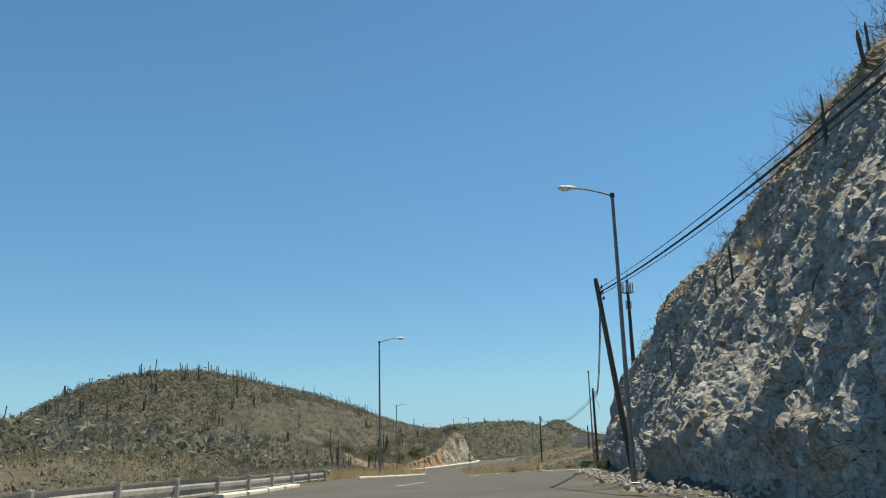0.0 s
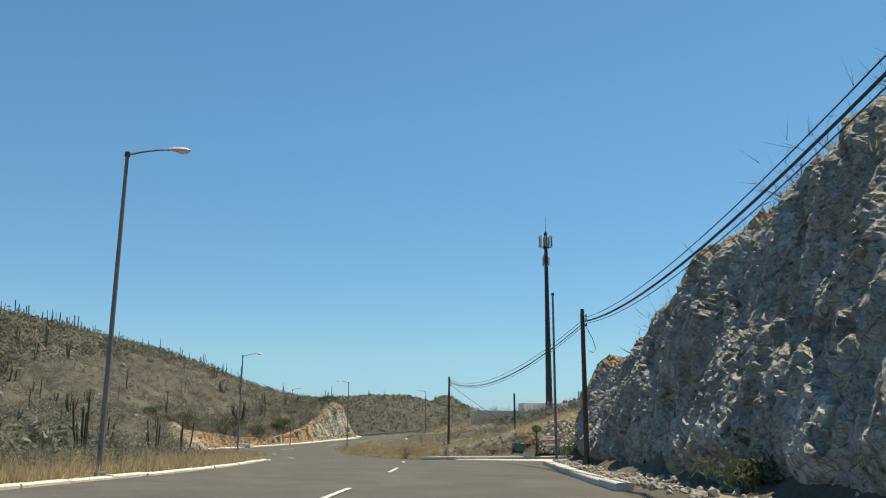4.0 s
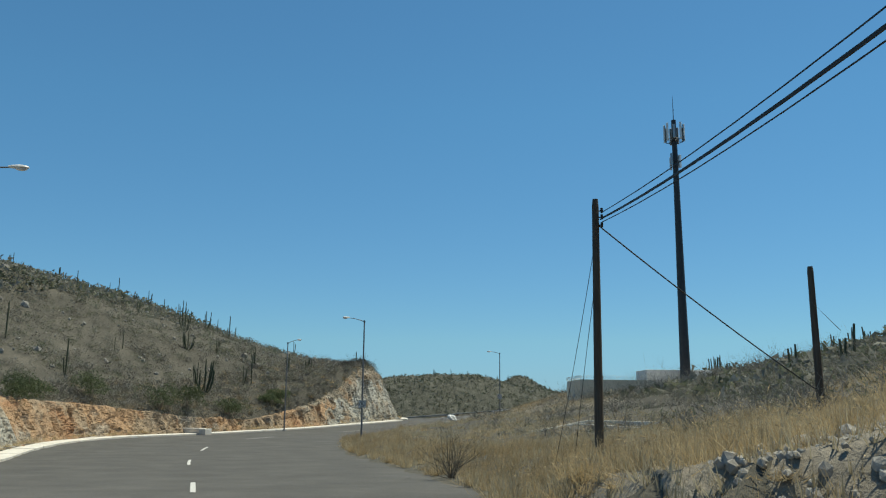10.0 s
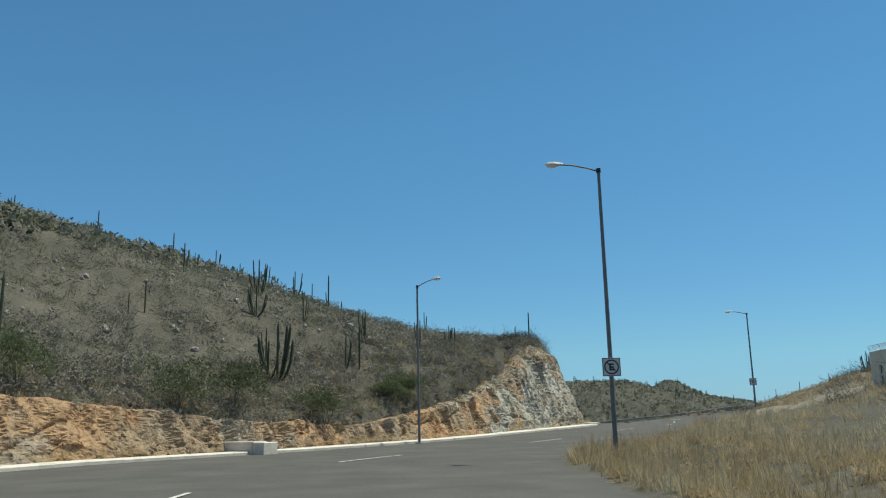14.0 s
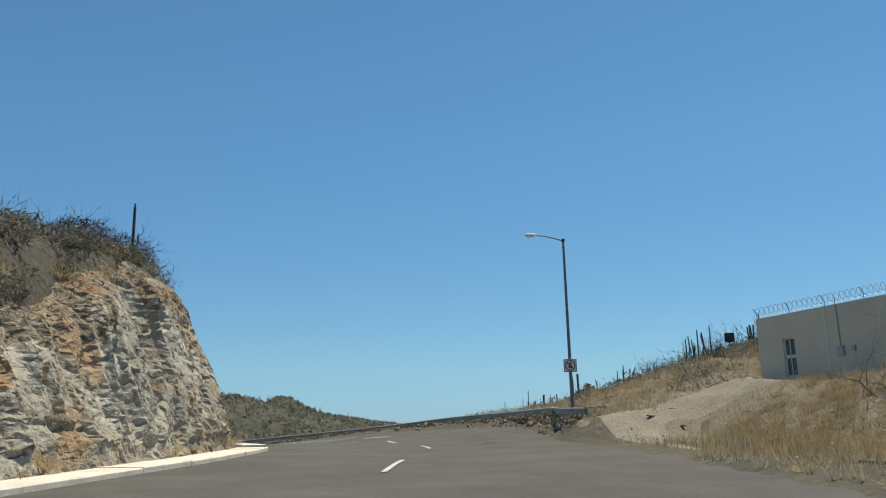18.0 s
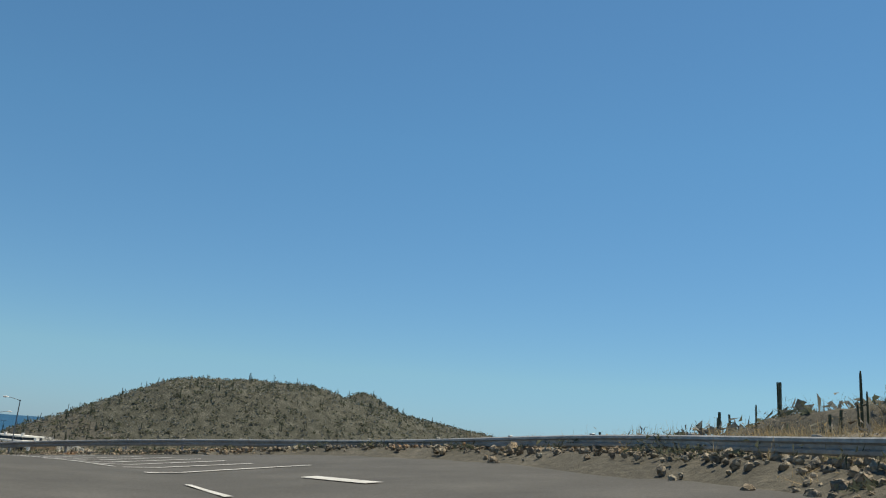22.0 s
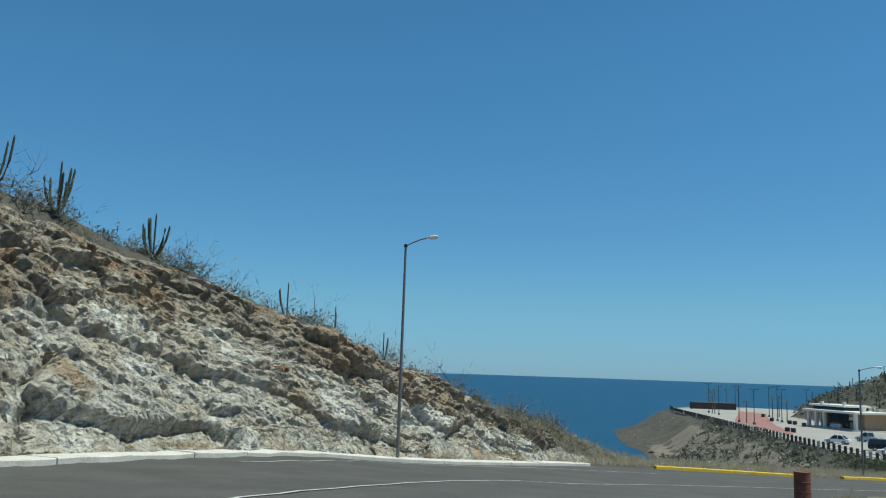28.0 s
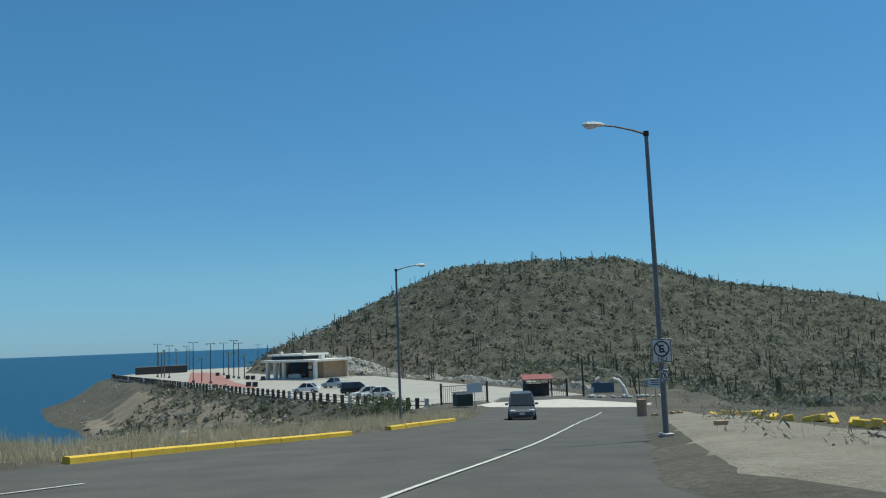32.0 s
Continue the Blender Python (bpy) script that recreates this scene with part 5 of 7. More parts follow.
scrub(left_hill[~near & (pick < 0.6)], False, scrub_grey, "grey desert scrub on the upper hillside", 0.82, False, (11, 0.17))
scrub(left_hill[~near & (pick >= 0.6)], False, scrub_olive, "dull olive desert scrub on the upper hillside", 0.82, False, (11, 0.17))
far_hill = scatter(30000, -70, 300, 385, 640, lambda x, y, z: (y < 585 + 0.55 * x) & (line_distance(x, y, poly(((12, 386), (8, 400), (-6, 432), (-22, 474), (-46, 500))))[0] > 8), 3.0)
pick = rng_np.random(len(far_hill))
scrub(far_hill[pick < 0.5], False, scrub_grey, "grey desert scrub on the hill above the sea", 0.9)
scrub(far_hill[pick >= 0.5], False, scrub_olive, "dull olive scrub on the hill above the sea", 0.9)
right_hill = scatter(8500, 30, 150, 60, 330, lambda x, y, z: (road_gap(x, y) > 26) | ((x > 31) & (y > 102) & (y < 185)))
pick = rng_np.random(len(right_hill))
scrub(right_hill[pick < 0.6], False, scrub_grey, "grey desert scrub on the slope inland", 0.9)
scrub(right_hill[pick >= 0.6], False, scrub_olive, "dull olive scrub on the slope inland", 0.9)
crest = scatter(4600, -60, 10, 188, 316, lambda x, y, z: left_of(x, y) & (np.abs(road_gap(x, y) - np.interp(y, (190, 205, 232, 245, 262, 273, 280, 285, 290, 295, 300, 312), (4.5, 6.5, 7, 8, 11, 10, 9.7, 9.1, 8.2, 7.2, 6.2, 5.8))) < 1.5), 2.5)
crest[:, 2] += 0.25
far_crest = crest[:, 1] > 236
scrub(crest[far_crest], True, scrub_grey, "low grey scrub along the top of the pale rock cut", 1.0)
scrub(crest[~far_crest][::2], True, scrub_grey, "low grey scrub along the top of the orange rock cut", 0.7, True)
bare_shrubs(crest[far_crest][::2], bark_twig, "tangled grey leafless shrubs along the top of the pale rock cut", 0.7, 1.5)
bare_shrubs(crest[~far_crest][1::2], bark_twig, "tangled grey leafless shrubs along the top of the orange rock cut", 0.45, 0.85, 0.8)
shelf = scatter(9000, -24, 9, 160, 216, lambda x, y, z: left_of(x, y) & (road_gap(x, y) > np.interp(y, (160, 172, 190, 205, 216), (4.0, 2.6, 2.8, 4.3, 4.6))) & (road_gap(x, y) < 10), 9, 2.4)
fuzz(shelf[::3], bark_twig, "brown leafless shrubs on the shelf above the low rock cut", 0.4, 0.9)
fuzz(shelf[1::3], scrub_grey, "grey twiggy shrubs on the shelf above the low rock cut", 0.35, 0.8)
shelf_brush = shelf[2::6]
bank = scatter(1900, 6, 40, -25, 92, lambda x, y, z: (z > 3.0) | (y > 86), 1.3)
scrub(bank[::2], True, scrub_grey, "dry grey scrub along the top of the rock face", 1.0)
bare_shrubs(bank[1::2], bark_twig, "leafless grey shrubs along the top of the rock face", 0.6, 1.3)
valley = scatter(1200, -6, 80, 255, 385, None, 1.4)
scrub(valley, True, scrub_grey, "grey scrub in the hollow below the road", 0.9)
ravine = scatter(700, -95, -12, 312, 470, None, 1.4, 4.0)
fuzz(ravine, bark_twig, "brown leafless scrub on the slopes of the ravine", 0.5, 1.2, 0.7)
knoll = scatter(1700, 14, 60, 102, 262, lambda x, y, z: (road_gap(x, y) > 7) & ~((y > 196) & (y < 205) & (x < 31)))
scrub(knoll[::3], True, scrub_olive, "olive-brown scrub on the knoll", 0.8)
bare_shrubs(knoll[(knoll[:, 1] < 218) | (knoll[:, 0] > 33)], bark_twig, "brown leafless scrub on the knoll", 0.5, 1.1, 0.8)
behind = scatter(2600, 23, 62, 100, 186, lambda x, y, z: (x > np.interp(y, (100, 112, 130, 150), (25, 26, 27, 30))), 2, 1.5)
scrub(behind[::2], True, scrub_olive, "dull olive scrub on the hill behind the boulder bank", 1.0)
scrub(behind[1::2], True, scrub_grey, "grey leafless scrub on the hill behind the boulder bank", 1.0)
slope_shrubs = left_hill[(road_gap(left_hill[:, 0], left_hill[:, 1]) < 16) & (rng_np.random(len(left_hill)) < 0.13)]
bare_shrubs(slope_shrubs, bark_twig, "grey leafless twisted shrubs on the lower hillside", 0.5, 1.15, 0.85)
front = scatter(900, 24, 56, 176, 196, lambda x, y, z: (y > 184) | (x > 30), 2)
bare_shrubs(front[:260], bark_twig, "tangled leafless bushes in front of the beige building", 0.9, 1.9)


# dry grass
def grass(places, material, label, tall=0.6, count=11, wide=0.028):
    n = len(places)
    h = rng_np.uniform(0.5, 1.2, n) * tall
    return stuff("grass", blades(places, count, h * 0.55, h, wide, spread=0.22, up=0.55), material, label, "grass")


grass(scatter(11000, -17, 0, 47, 114, lambda x, y, z: (road_gap(x, y) < 6) & (x < 2), 2, 0.35), grass_gold, "golden dry grass on the verge", 0.85)
grass(scatter(20000, 2, 34, 101, 192, lambda x, y, z: (road_gap(x, y) < 18) & (x > 2) & (x < np.interp(y, (112, 130, 150), (25, 28, 34))) & clumps(x, y), 2, 0.35), grass_pale, "pale dry grass on the bank beside the road", 0.65)
grass(scatter(2500, 2, 14, 128, 176, lambda x, y, z: (road_gap(x, y) < 5) & (x > 2), 2, 0.3), grass_gold, "golden dry grass at the edge of the asphalt", 0.7)
grass(scatter(16000, 15, 56, 180, 262, lambda x, y, z: (road_gap(x, y) > 0.8) & ~((y > 198) & (y < 204) & (x < 31)) & ((y < 226) | (road_gap(x, y) > 2.2)) & clumps(x, y), 2, 0.8), grass_gold, "golden dry grass on the slope outside the bend", 0.75)
grass(scatter(2600, -12, 10, 258, 300, lambda x, y, z: (x > -8) & (road_gap(x, y) < 7), 2, 0.3), grass_gold, "golden dry grass behind the guard rail", 0.7)
grass(scatter(14000, -48, -8, 306, 354, lambda x, y, z: (road_gap(x, y) < 8) & (x < np.interp(y, (306, 330, 352), (-18, -14, -9))), 2, 0.4), grass_pale, "pale dry grass behind the yellow kerb", 0.9)
grass(scatter(2600, -35, 10, 116, 312, lambda x, y, z: (road_gap(x, y) < 2.6) & (x < np.interp(y, (116, 160, 212, 240, 262, 312), (-3, -12, 7, 2, -14, -24))), 3, 0.95), grass_pale, "sparse dry grass at the foot of the rock cut", 0.5)
grass(scatter(2600, 7, 34, -25, 92, lambda x, y, z: z > 6.0, 2.6), grass_gold, "golden dry grass on top of the rock face", 0.7)
grass(scatter(2400, -110, -8, 385, 520, None, 1.4, 2), grass_pale, "pale dry grass on the embankment", 0.6)


dome = np.stack([rng_np.uniform(19, 41, 2900), rng_np.uniform(204, 236, 2900)], 1)
dome = dome[(road_gap(dome[:, 0], dome[:, 1]) > 2.0) & ~((dome[:, 1] < 207) & (dome[:, 0] < 31.5)) & ~((dome[:, 1] < 212) & (dome[:, 0] > 39))]
dome = np.c_[dome, ground(dome[:, 0], dome[:, 1])]
thicket = rng_np.normal(0, 1, (240, 2)) * (2.8, 3.6) + (34.0, 214.0)
thicket = thicket[(thicket[:, 0] > 30.8) & (thicket[:, 1] > 207)]
thicket = np.c_[thicket, ground(thicket[:, 0], thicket[:, 1])]
fuzz(thicket[::2], scrub_grey, "grey leafless thicket on the knoll beside the building", 0.5, 1.0, 1.0)
bare_shrubs(thicket[1::2], bark_dark, "dark tangled thicket on the knoll beside the building", 0.6, 1.1, 1.0)
crown = scatter(2200, 18, 42, 206, 250, lambda x, y, z: (road_gap(x, y) > 6.5) & (road_gap(x, y) < 16), 2)
fuzz(crown[::3], scrub_grey, "grey leafless shrubs along the crest of the knoll", 0.4, 0.8)

brush_gold = leafy(surface("brush_gold", [(0.24, 0.18, 0.10), (0.40, 0.315, 0.19), (0.53, 0.435, 0.285)], 1.2, 0.95, 0.0, 6, vary=0.4, spec=0.1))


grass(dome[:700], grass_gold, "golden dry grass over the knoll", 0.75)
fuzz(dome[700:860], bark_twig, "brown leafless shrubs over the knoll", 0.4, 0.9)


def brush(places, label, tall=1.0):
    n = len(places)
    r = rng_np.uniform(0.3, 0.75, n)
    h = r * rng_np.uniform(0.8, 1.4, n) * tall
    co = [blades(places, 92, r, h, 0.017, up=0.12), sprays(places, 12, r, h, 0.022)]
    return stuff("dry_brush", np.vstack(co), brush_gold, label, "dry brush")


brush(scatter(420, 9, 32, 99.5, 126, lambda x, y, z: road_gap(x, y) > 0.8, 2, 0.6), "golden-brown dry brush on the bank by the side street")
brush(scatter(800, 2, 30, 124, 192, lambda x, y, z: (x > 2) & (road_gap(x, y) < 16), 2, 0.5), "golden-brown dry brush beside the road", 0.9)
brush(scatter(500, 16, 45, 188, 260, lambda x, y, z: (road_gap(x, y) > 1.6) & (road_gap(x, y) < 14) & ~((y > 203) & (y < 207) & (x < 31)) & ~((y > 193) & (x < 23) & (y < 207)), 2, 0.8), "golden-brown dry brush behind the guard rail", 0.75)
brush(scatter(420, 10, 25, 99.5, 113, lambda x, y, z: (road_gap(x, y) > 0.7), 2, 0.5), "tan and olive dry brush on the stony bank", 1.0)
grass(scatter(3000, 9, 27, 99, 114, lambda x, y, z: (road_gap(x, y) > 0.6) & clumps(x, y), 2, 0.5), grass_pale, "pale dry grass on the stony bank", 0.6)
brush(scatter(420, -12, -2, 44, 70, lambda x, y, z: left_of(x, y, 0.4) & (road_gap(x, y) < 3.5), 2, 0.4), "golden dry brush behind the low kerb", 1.0)
brush(dome[860:], "golden-brown dry brush over the knoll", 0.8)
brush(scatter(1500, 2, 15, 101, 176, lambda x, y, z: (x > 2) & (road_gap(x, y) < 5), 2, 0.35), "tall tan dry brush crowding the edge of the asphalt", 1.15)
brush(scatter(300, -9, 16, 250, 300, lambda x, y, z: (x > -9) & (road_gap(x, y) < 6), 2, 0.6), "golden-brown dry brush outside the bend")
brush(scatter(500, 3, 22, 5, 82, lambda x, y, z: (z > 5) & (road_gap(x, y) < 12), 9, 1.5), "golden-brown dry brush at the top of the rock face", 1.2)
foot = scatter(5200, -40, 10, 116, 312, lambda x, y, z: left_of(x, y) & (road_gap(x, y) < 2.0), 3, 1.15)
foot[:, 2] += 0.22
brush(shelf_brush, "golden-brown dry brush on the shelf above the low rock cut")
brush(foot[:420], "golden-brown dry brush along the kerb", 0.8)
brush(scatter(260, -45, -10, 310, 356, lambda x, y, z: (road_gap(x, y) < 9) & (x < np.interp(y, (306, 330, 352), (-18, -14, -9))), 2, 0.6), "golden-brown dry brush behind the yellow kerb")

# columnar cacti
def cactus(columns, height, seed):
    """A cluster of upright columns from one foot, each a part."""
    rng = random.Random(seed)
    plant = thing("cactus", "dark green columnar cactus with upright stems", "cactus", group="columnar cacti")
    for k in range(columns):
        bm = bmesh.new()
        a = rng.uniform(0, math.tau)
        out = rng.uniform(0.1, 0.25) * (k > 0) * columns ** 0.5
        h = height * rng.uniform(0.45, 1.0) if k else height
        r = rng.uniform(0.06, 0.085)
        lean = rng.uniform(0.05, 0.4) * (k > 0)
        c, s = math.cos(a), math.sin(a)
        pts = [(out * c * 0.2, out * s * 0.2, -0.2), (out * c, out * s, h * 0.14), (out * c * 1.4 + lean * c * 0.5, out * s * 1.4 + lean * s * 0.5, h * 0.5), (out * c * 1.5 + lean * c, out * s * 1.5 + lean * s, h * 0.93), (out * c * 1.5 + lean * c, out * s * 1.5 + lean * s, h)]
        tube(bm, pts, [r * 0.8, r, r * 1.05, r * 0.9, r * 0.35], 7)
        part("stem", bm, cactus_green, plant)
    return plant


cactus_kinds = [None] * 5


def place_cactus(x, y, kind, size, label="dark green columnar cactus with upright stems"):
    at = pose(x, y, ground(x, y), 0, 0, (x * 37 + y * 91) % 360)
    if cactus_kinds[kind] is None:
        cactus_kinds[kind] = cactus(*((1, 2.6), (3, 3.2), (5, 3.4), (7, 3.0), (2, 4.0))[kind], 40 + kind)
        ob = cactus_kinds[kind]
        ob.matrix_world = at
    else:
        ob = copy_thing(cactus_kinds[kind], at)
    ob.scale = (size, size, size)
    return tagged(ob, label)


hillside = scatter(900, -85, 2, 70, 252, lambda x, y, z: (road_gap(x, y) > 6) & (road_gap(x, y) < 75) & left_of(x, y, 5))
for i, (x, y, z) in enumerate(hillside[:250]):
    place_cactus(x, y, (1, 2, 3, 0, 2, 4)[i % 6], 0.5 + 0.45 * ((i * 7) % 10) / 10)
for x, y, k, s in ((10.7, 31.6, 0, 0.75), (10.9, 30.2, 0, 0.85), (12.6, 25, 1, 0.7), (13.0, 22.5, 1, 0.75), (14.2, 17.0, 2, 1.15), (13.4, 14.5, 0, 1.3), (11.2, 36, 0, 0.5), (11.0, 40, 1, 0.5), (12.0, 44, 0, 0.5)):
    place_cactus(x, y, k, s, "dark columnar cactus on top of the rock face")
for x, y, k, s in ((32.4, 211.5, 1, 0.9), (33.2, 213.6, 2, 0.95), (34.6, 216.5, 1, 1.0), (36, 218, 0, 1.0), (31.5, 219, 1, 0.75), (29.5, 222, 0, 0.95), (28.2, 226, 4, 0.55), (27, 224.5, 0, 0.5), (27.8, 229, 0, 0.6), (36.5, 212, 1, 0.95), (33, 222, 4, 0.65), (30.5, 227, 1, 0.55), (35.3, 221, 0, 0.9)):
    place_cactus(x, y, k, s * 0.66, "dark columnar cactus in dry grass on the knoll")
for y, off, k, s in ((250, 8.2, 3, 0.8), (256, 9.4, 3, 0.85), (262, 10.6, 2, 0.85), (266, 10.2, 3, 0.8), (270, 10, 3, 0.75), (274, 9.7, 1, 0.7), (277, 9.6, 2, 0.7), (281, 9.4, 3, 0.7), (284, 9, 3, 0.65), (290, 8, 1, 0.55), (293, 7.3, 1, 0.5), (296, 6.7, 1, 0.5)):
    i = int(np.argmin(np.abs(EDGE_L[:, 1] - y)))
    d = EDGE_L[i + 1] - EDGE_L[i - 1]
    d = d / np.linalg.norm(d)
    place_cactus(EDGE_L[i][0] - d[1] * off, EDGE_L[i][1] + d[0] * off, k, s, "dark columnar cactus at the top of the pale rock cut")
for x, y, k, s in ((-13.9, 181.6, 3, 1.2), (-15.0, 182.7, 2, 0.75), (-10.2, 188.4, 4, 0.75), (-11.0, 187.7, 1, 0.72)):
    place_cactus(x, y, k, s, "tall dark columnar cactus among grey hillside scrub")
far_places = np.vstack([scatter(1100, -60, 260, 400, 690, None, 2.5), scatter(500, 40, 200, 80, 320, lambda x, y, z: road_gap(x, y) > 28), scatter(350, -115, -40, 60, 300)])
rows = []
for col in range(3):
    a = rng_np.uniform(0, math.tau, len(far_places))
    hh = rng_np.uniform(1.6, 3.6, len(far_places)) * (rng_np.random(len(far_places)) < (1.0 if col == 0 else 0.6))
    foot = far_places + np.stack([np.cos(a) * 0.35 * col, np.sin(a) * 0.35 * col, 0 * a - 0.2], 1)
    top = foot + np.stack([np.cos(a) * 0.2, np.sin(a) * 0.2, hh], 1)
    for k in range(3):
        w0 = np.array([math.cos(k * 2.1), math.sin(k * 2.1), 0]) * 0.13
        w1 = np.array([math.cos(k * 2.1 + 2.1), math.sin(k * 2.1 + 2.1), 0]) * 0.13
        rows.append(np.stack([foot + w0, foot + w1, top + w1 * 0.8], 1).reshape(-1, 3))
        rows.append(np.stack([foot + w0, top + w1 * 0.8, top + w0 * 0.8], 1).reshape(-1, 3))
stuff("cactus_field", np.vstack(rows), cactus_green, "dark columnar cacti scattered over the far hills", "cactus")


# green shrubs with stems, one by one
def shrub(x, y, r, h, material, label, seed, count=1100):
    global rng_np
    keep = rng_np
    rng_np = np.random.default_rng(seed)
    z = ground(x, y)
    s = thing("shrub", label, "shrub", (x, y, z))
    at = np.zeros((1, 3))
    bm = bmesh.new()
    for k in range(7):
        a, el = rng_np.uniform(0, math.tau), rng_np.uniform(0.5, 1.3)
        tip = Vector((math.cos(a) * math.cos(el) * r * 0.8, math.sin(a) * math.cos(el) * r * 0.8, math.sin(el) * h * 0.85))
        tube(bm, [(0, 0, -0.15), tip * 0.5 + Vector((0, 0, 0.1)), tip], [0.035, 0.022, 0.008], 5)
    part("stems", bm, bark_grey, s)
    lumps = np.stack([rng_np.normal(0, r * 0.38, 9), rng_np.normal(0, r * 0.38, 9), rng_np.uniform(0.15, 0.6, 9) * h], 1)
    co = np.vstack([sprays(lumps, count // 5, np.full(9, r * 0.5), np.full(9, h * 0.36), 0.06), blades(at, 40, np.array([r]), np.array([h]), 0.02)])
    ob = new("foliage", mesh_fast("foliage", co, np.arange(len(co)).reshape(-1, 3), material, False))
    ob.parent = s
    rng_np = keep
    return s


for i, (x, y, r, h) in enumerate(((-20.4, 152, 1.8, 2.5), (-19.6, 164.5, 2.1, 2.9), (-15.4, 170.8, 2.1, 2.8), (-13.8, 174, 2.0, 2.6), (-10.2, 178.1, 1.9, 2.9), (-7.6, 185.6, 1.4, 1.6), (-22, 158, 1.9, 2.4), (-6.6, 187.5, 1.4, 1.8), (-20.5, 140.5, 1.5, 1.9))):
    shrub(x, y, r, h, leaf_green, "green leafy shrub at the top of the orange rock cut", 70 + i)
for i, (x, y, r, h) in enumerate(((9.6, 50.5, 0.8, 1.0), (13.9, 76.5, 0.8, 1.0), (17.9, 83.1, 0.9, 1.25))):
    shrub(x, y, r, h, leaf_green, "green bush at the foot of the rock face", 90 + i, 300)
for i, (x, y, r, h) in enumerate(((-36.5, 300, 1.1, 1.4), (-35.6, 304, 1.2, 1.7), (-33.5, 308, 0.8, 1.0), (-44, 284, 1.2, 1.3), (-38.6, 294, 0.9, 1.1))):
    shrub(x, y, r, h, scrub_olive, "grey-green bush on the edge of the pale rock cut", 100 + i)
for i, (x, y, r, h) in enumerate(((-43.5, 404, 3.2, 3.0), (-40, 407, 2.4, 2.4), (-16.5, 346, 1.7, 2.2), (-15, 349.5, 1.3, 1.6), (-30, 352, 1.2, 1.0))):
    shrub(x, y, r, h, leaf_green, "green bush on the embankment", 110 + i, 600)


for i, (y, off, r) in enumerate(((203, 5.6, 1.1), (207, 6.0, 1.3), (210.5, 6.2, 1.2), (214, 6.4, 1.4), (218, 6.6, 1.1), (222, 6.8, 1.3), (226, 7.0, 1.0))):
    i0 = int(np.argmin(np.abs(EDGE_L[:, 1] - y)))
    d = EDGE_L[i0 + 1] - EDGE_L[i0 - 1]
    d = d / np.linalg.norm(d)
    x, y = EDGE_L[i0] + np.array((-d[1], d[0])) * off
    bush = thing("bush", "large dark leafless bush at the cliff top", "bush", (x, y, ground(x, y)))
    for nm, co in (("limb_tangle", twigs(np.zeros((1, 3)), np.full(1, r * 0.95), np.full(1, r * 0.5), 26, 0.04)), ("twig_crown", sprays(np.array([(0, 0, r * 0.2), (r * 0.5, 0, r * 0.1), (-r * 0.4, r * 0.3, r * 0.1)]), 620, np.full(3, r * 0.8), np.full(3, r * 0.75), 0.036))):
        ob = new(nm, mesh_fast(nm, co, np.arange(len(co)).reshape(-1, 3), bark_dark, False))
        ob.parent = bush


# stones
def stone_mesh(seed, detail=1):
    rng = random.Random(seed)
    bm = bmesh.new()
    bmesh.ops.create_icosphere(bm, subdivisions=detail, radius=1)
    sx, sy, sz = rng.uniform(0.8, 1.25), rng.uniform(0.75, 1.1), rng.uniform(0.55, 0.9)
    for v in bm.verts:
        n = noise.noise(v.co * 1.3 + Vector((seed, 0, 0)))
        v.co = Vector((v.co.x * sx, v.co.y * sy, v.co.z * sz)) * (1 + 0.35 * n)
    me = bpy.data.meshes.new("stone")
    bm.to_mesh(me)
    bm.free()
    me.materials.append(stone_pale)
    return me


stone_kinds = [stone_mesh(k, 1) for k in range(7)]
rng = random.Random(12)
for first, last in ((17.2, 23.6), (23.6, 30.5)):
    pile = tagged(new("stone_bank"), "steep bank of loose pale boulders beside the side street", "stone bank")
    count = 0
    for row in range(13):
        z = -2.3 + row * 0.19 + 0.03 * (first - 17)
        x = first + (rng.uniform(0, 0.2) + 0.1 * row if first < 20 else 0)
        while x < last:
            s = rng.uniform(0.08, 0.2)
            y = 98.55 + 0.115 * (x - 17) + 0.07 * row * (1 + 0.25 * (x - 17) / 15)
            ob = new("stone", stone_kinds[count % 7])
            ob.matrix_world = pose(x + s, y + rng.uniform(-0.1, 0.1), z + rng.uniform(-0.07, 0.07), rng.uniform(-60, 60), rng.uniform(-60, 60), rng.uniform(0, 360)) @ Matrix.Diagonal((s * 1.3, s * 1.2, s, 1))
            ob.parent = pile
            x += 2.35 * s
            count += 1
small = [np.array([v.co for v in stone_mesh(30 + k, 1).vertices]) for k in range(4)]
faces_small = np.array([p.vertices[:] for p in stone_mesh(30, 1).polygons])


def rubble(places, lo, hi, material, label):
    co, fa, n = [], [], 0
    for i, p in enumerate(places):
        s = rng.uniform(lo, hi) * (1.8 if rng.random() < 0.08 else 1.0)
        m = np.array(Euler((rng.uniform(0, 6), rng.uniform(0, 6), rng.uniform(0, 6))).to_matrix())
        co.append(small[i % 4] @ m.T * s + p + (0, 0, s * 0.15))
        fa.append(faces_small + n)
        n += len(small[0])
    return tagged(new("rubble", mesh_fast("rubble", np.vstack(co), np.vstack(fa), material, False)), label, "rubble", kind="stuff")


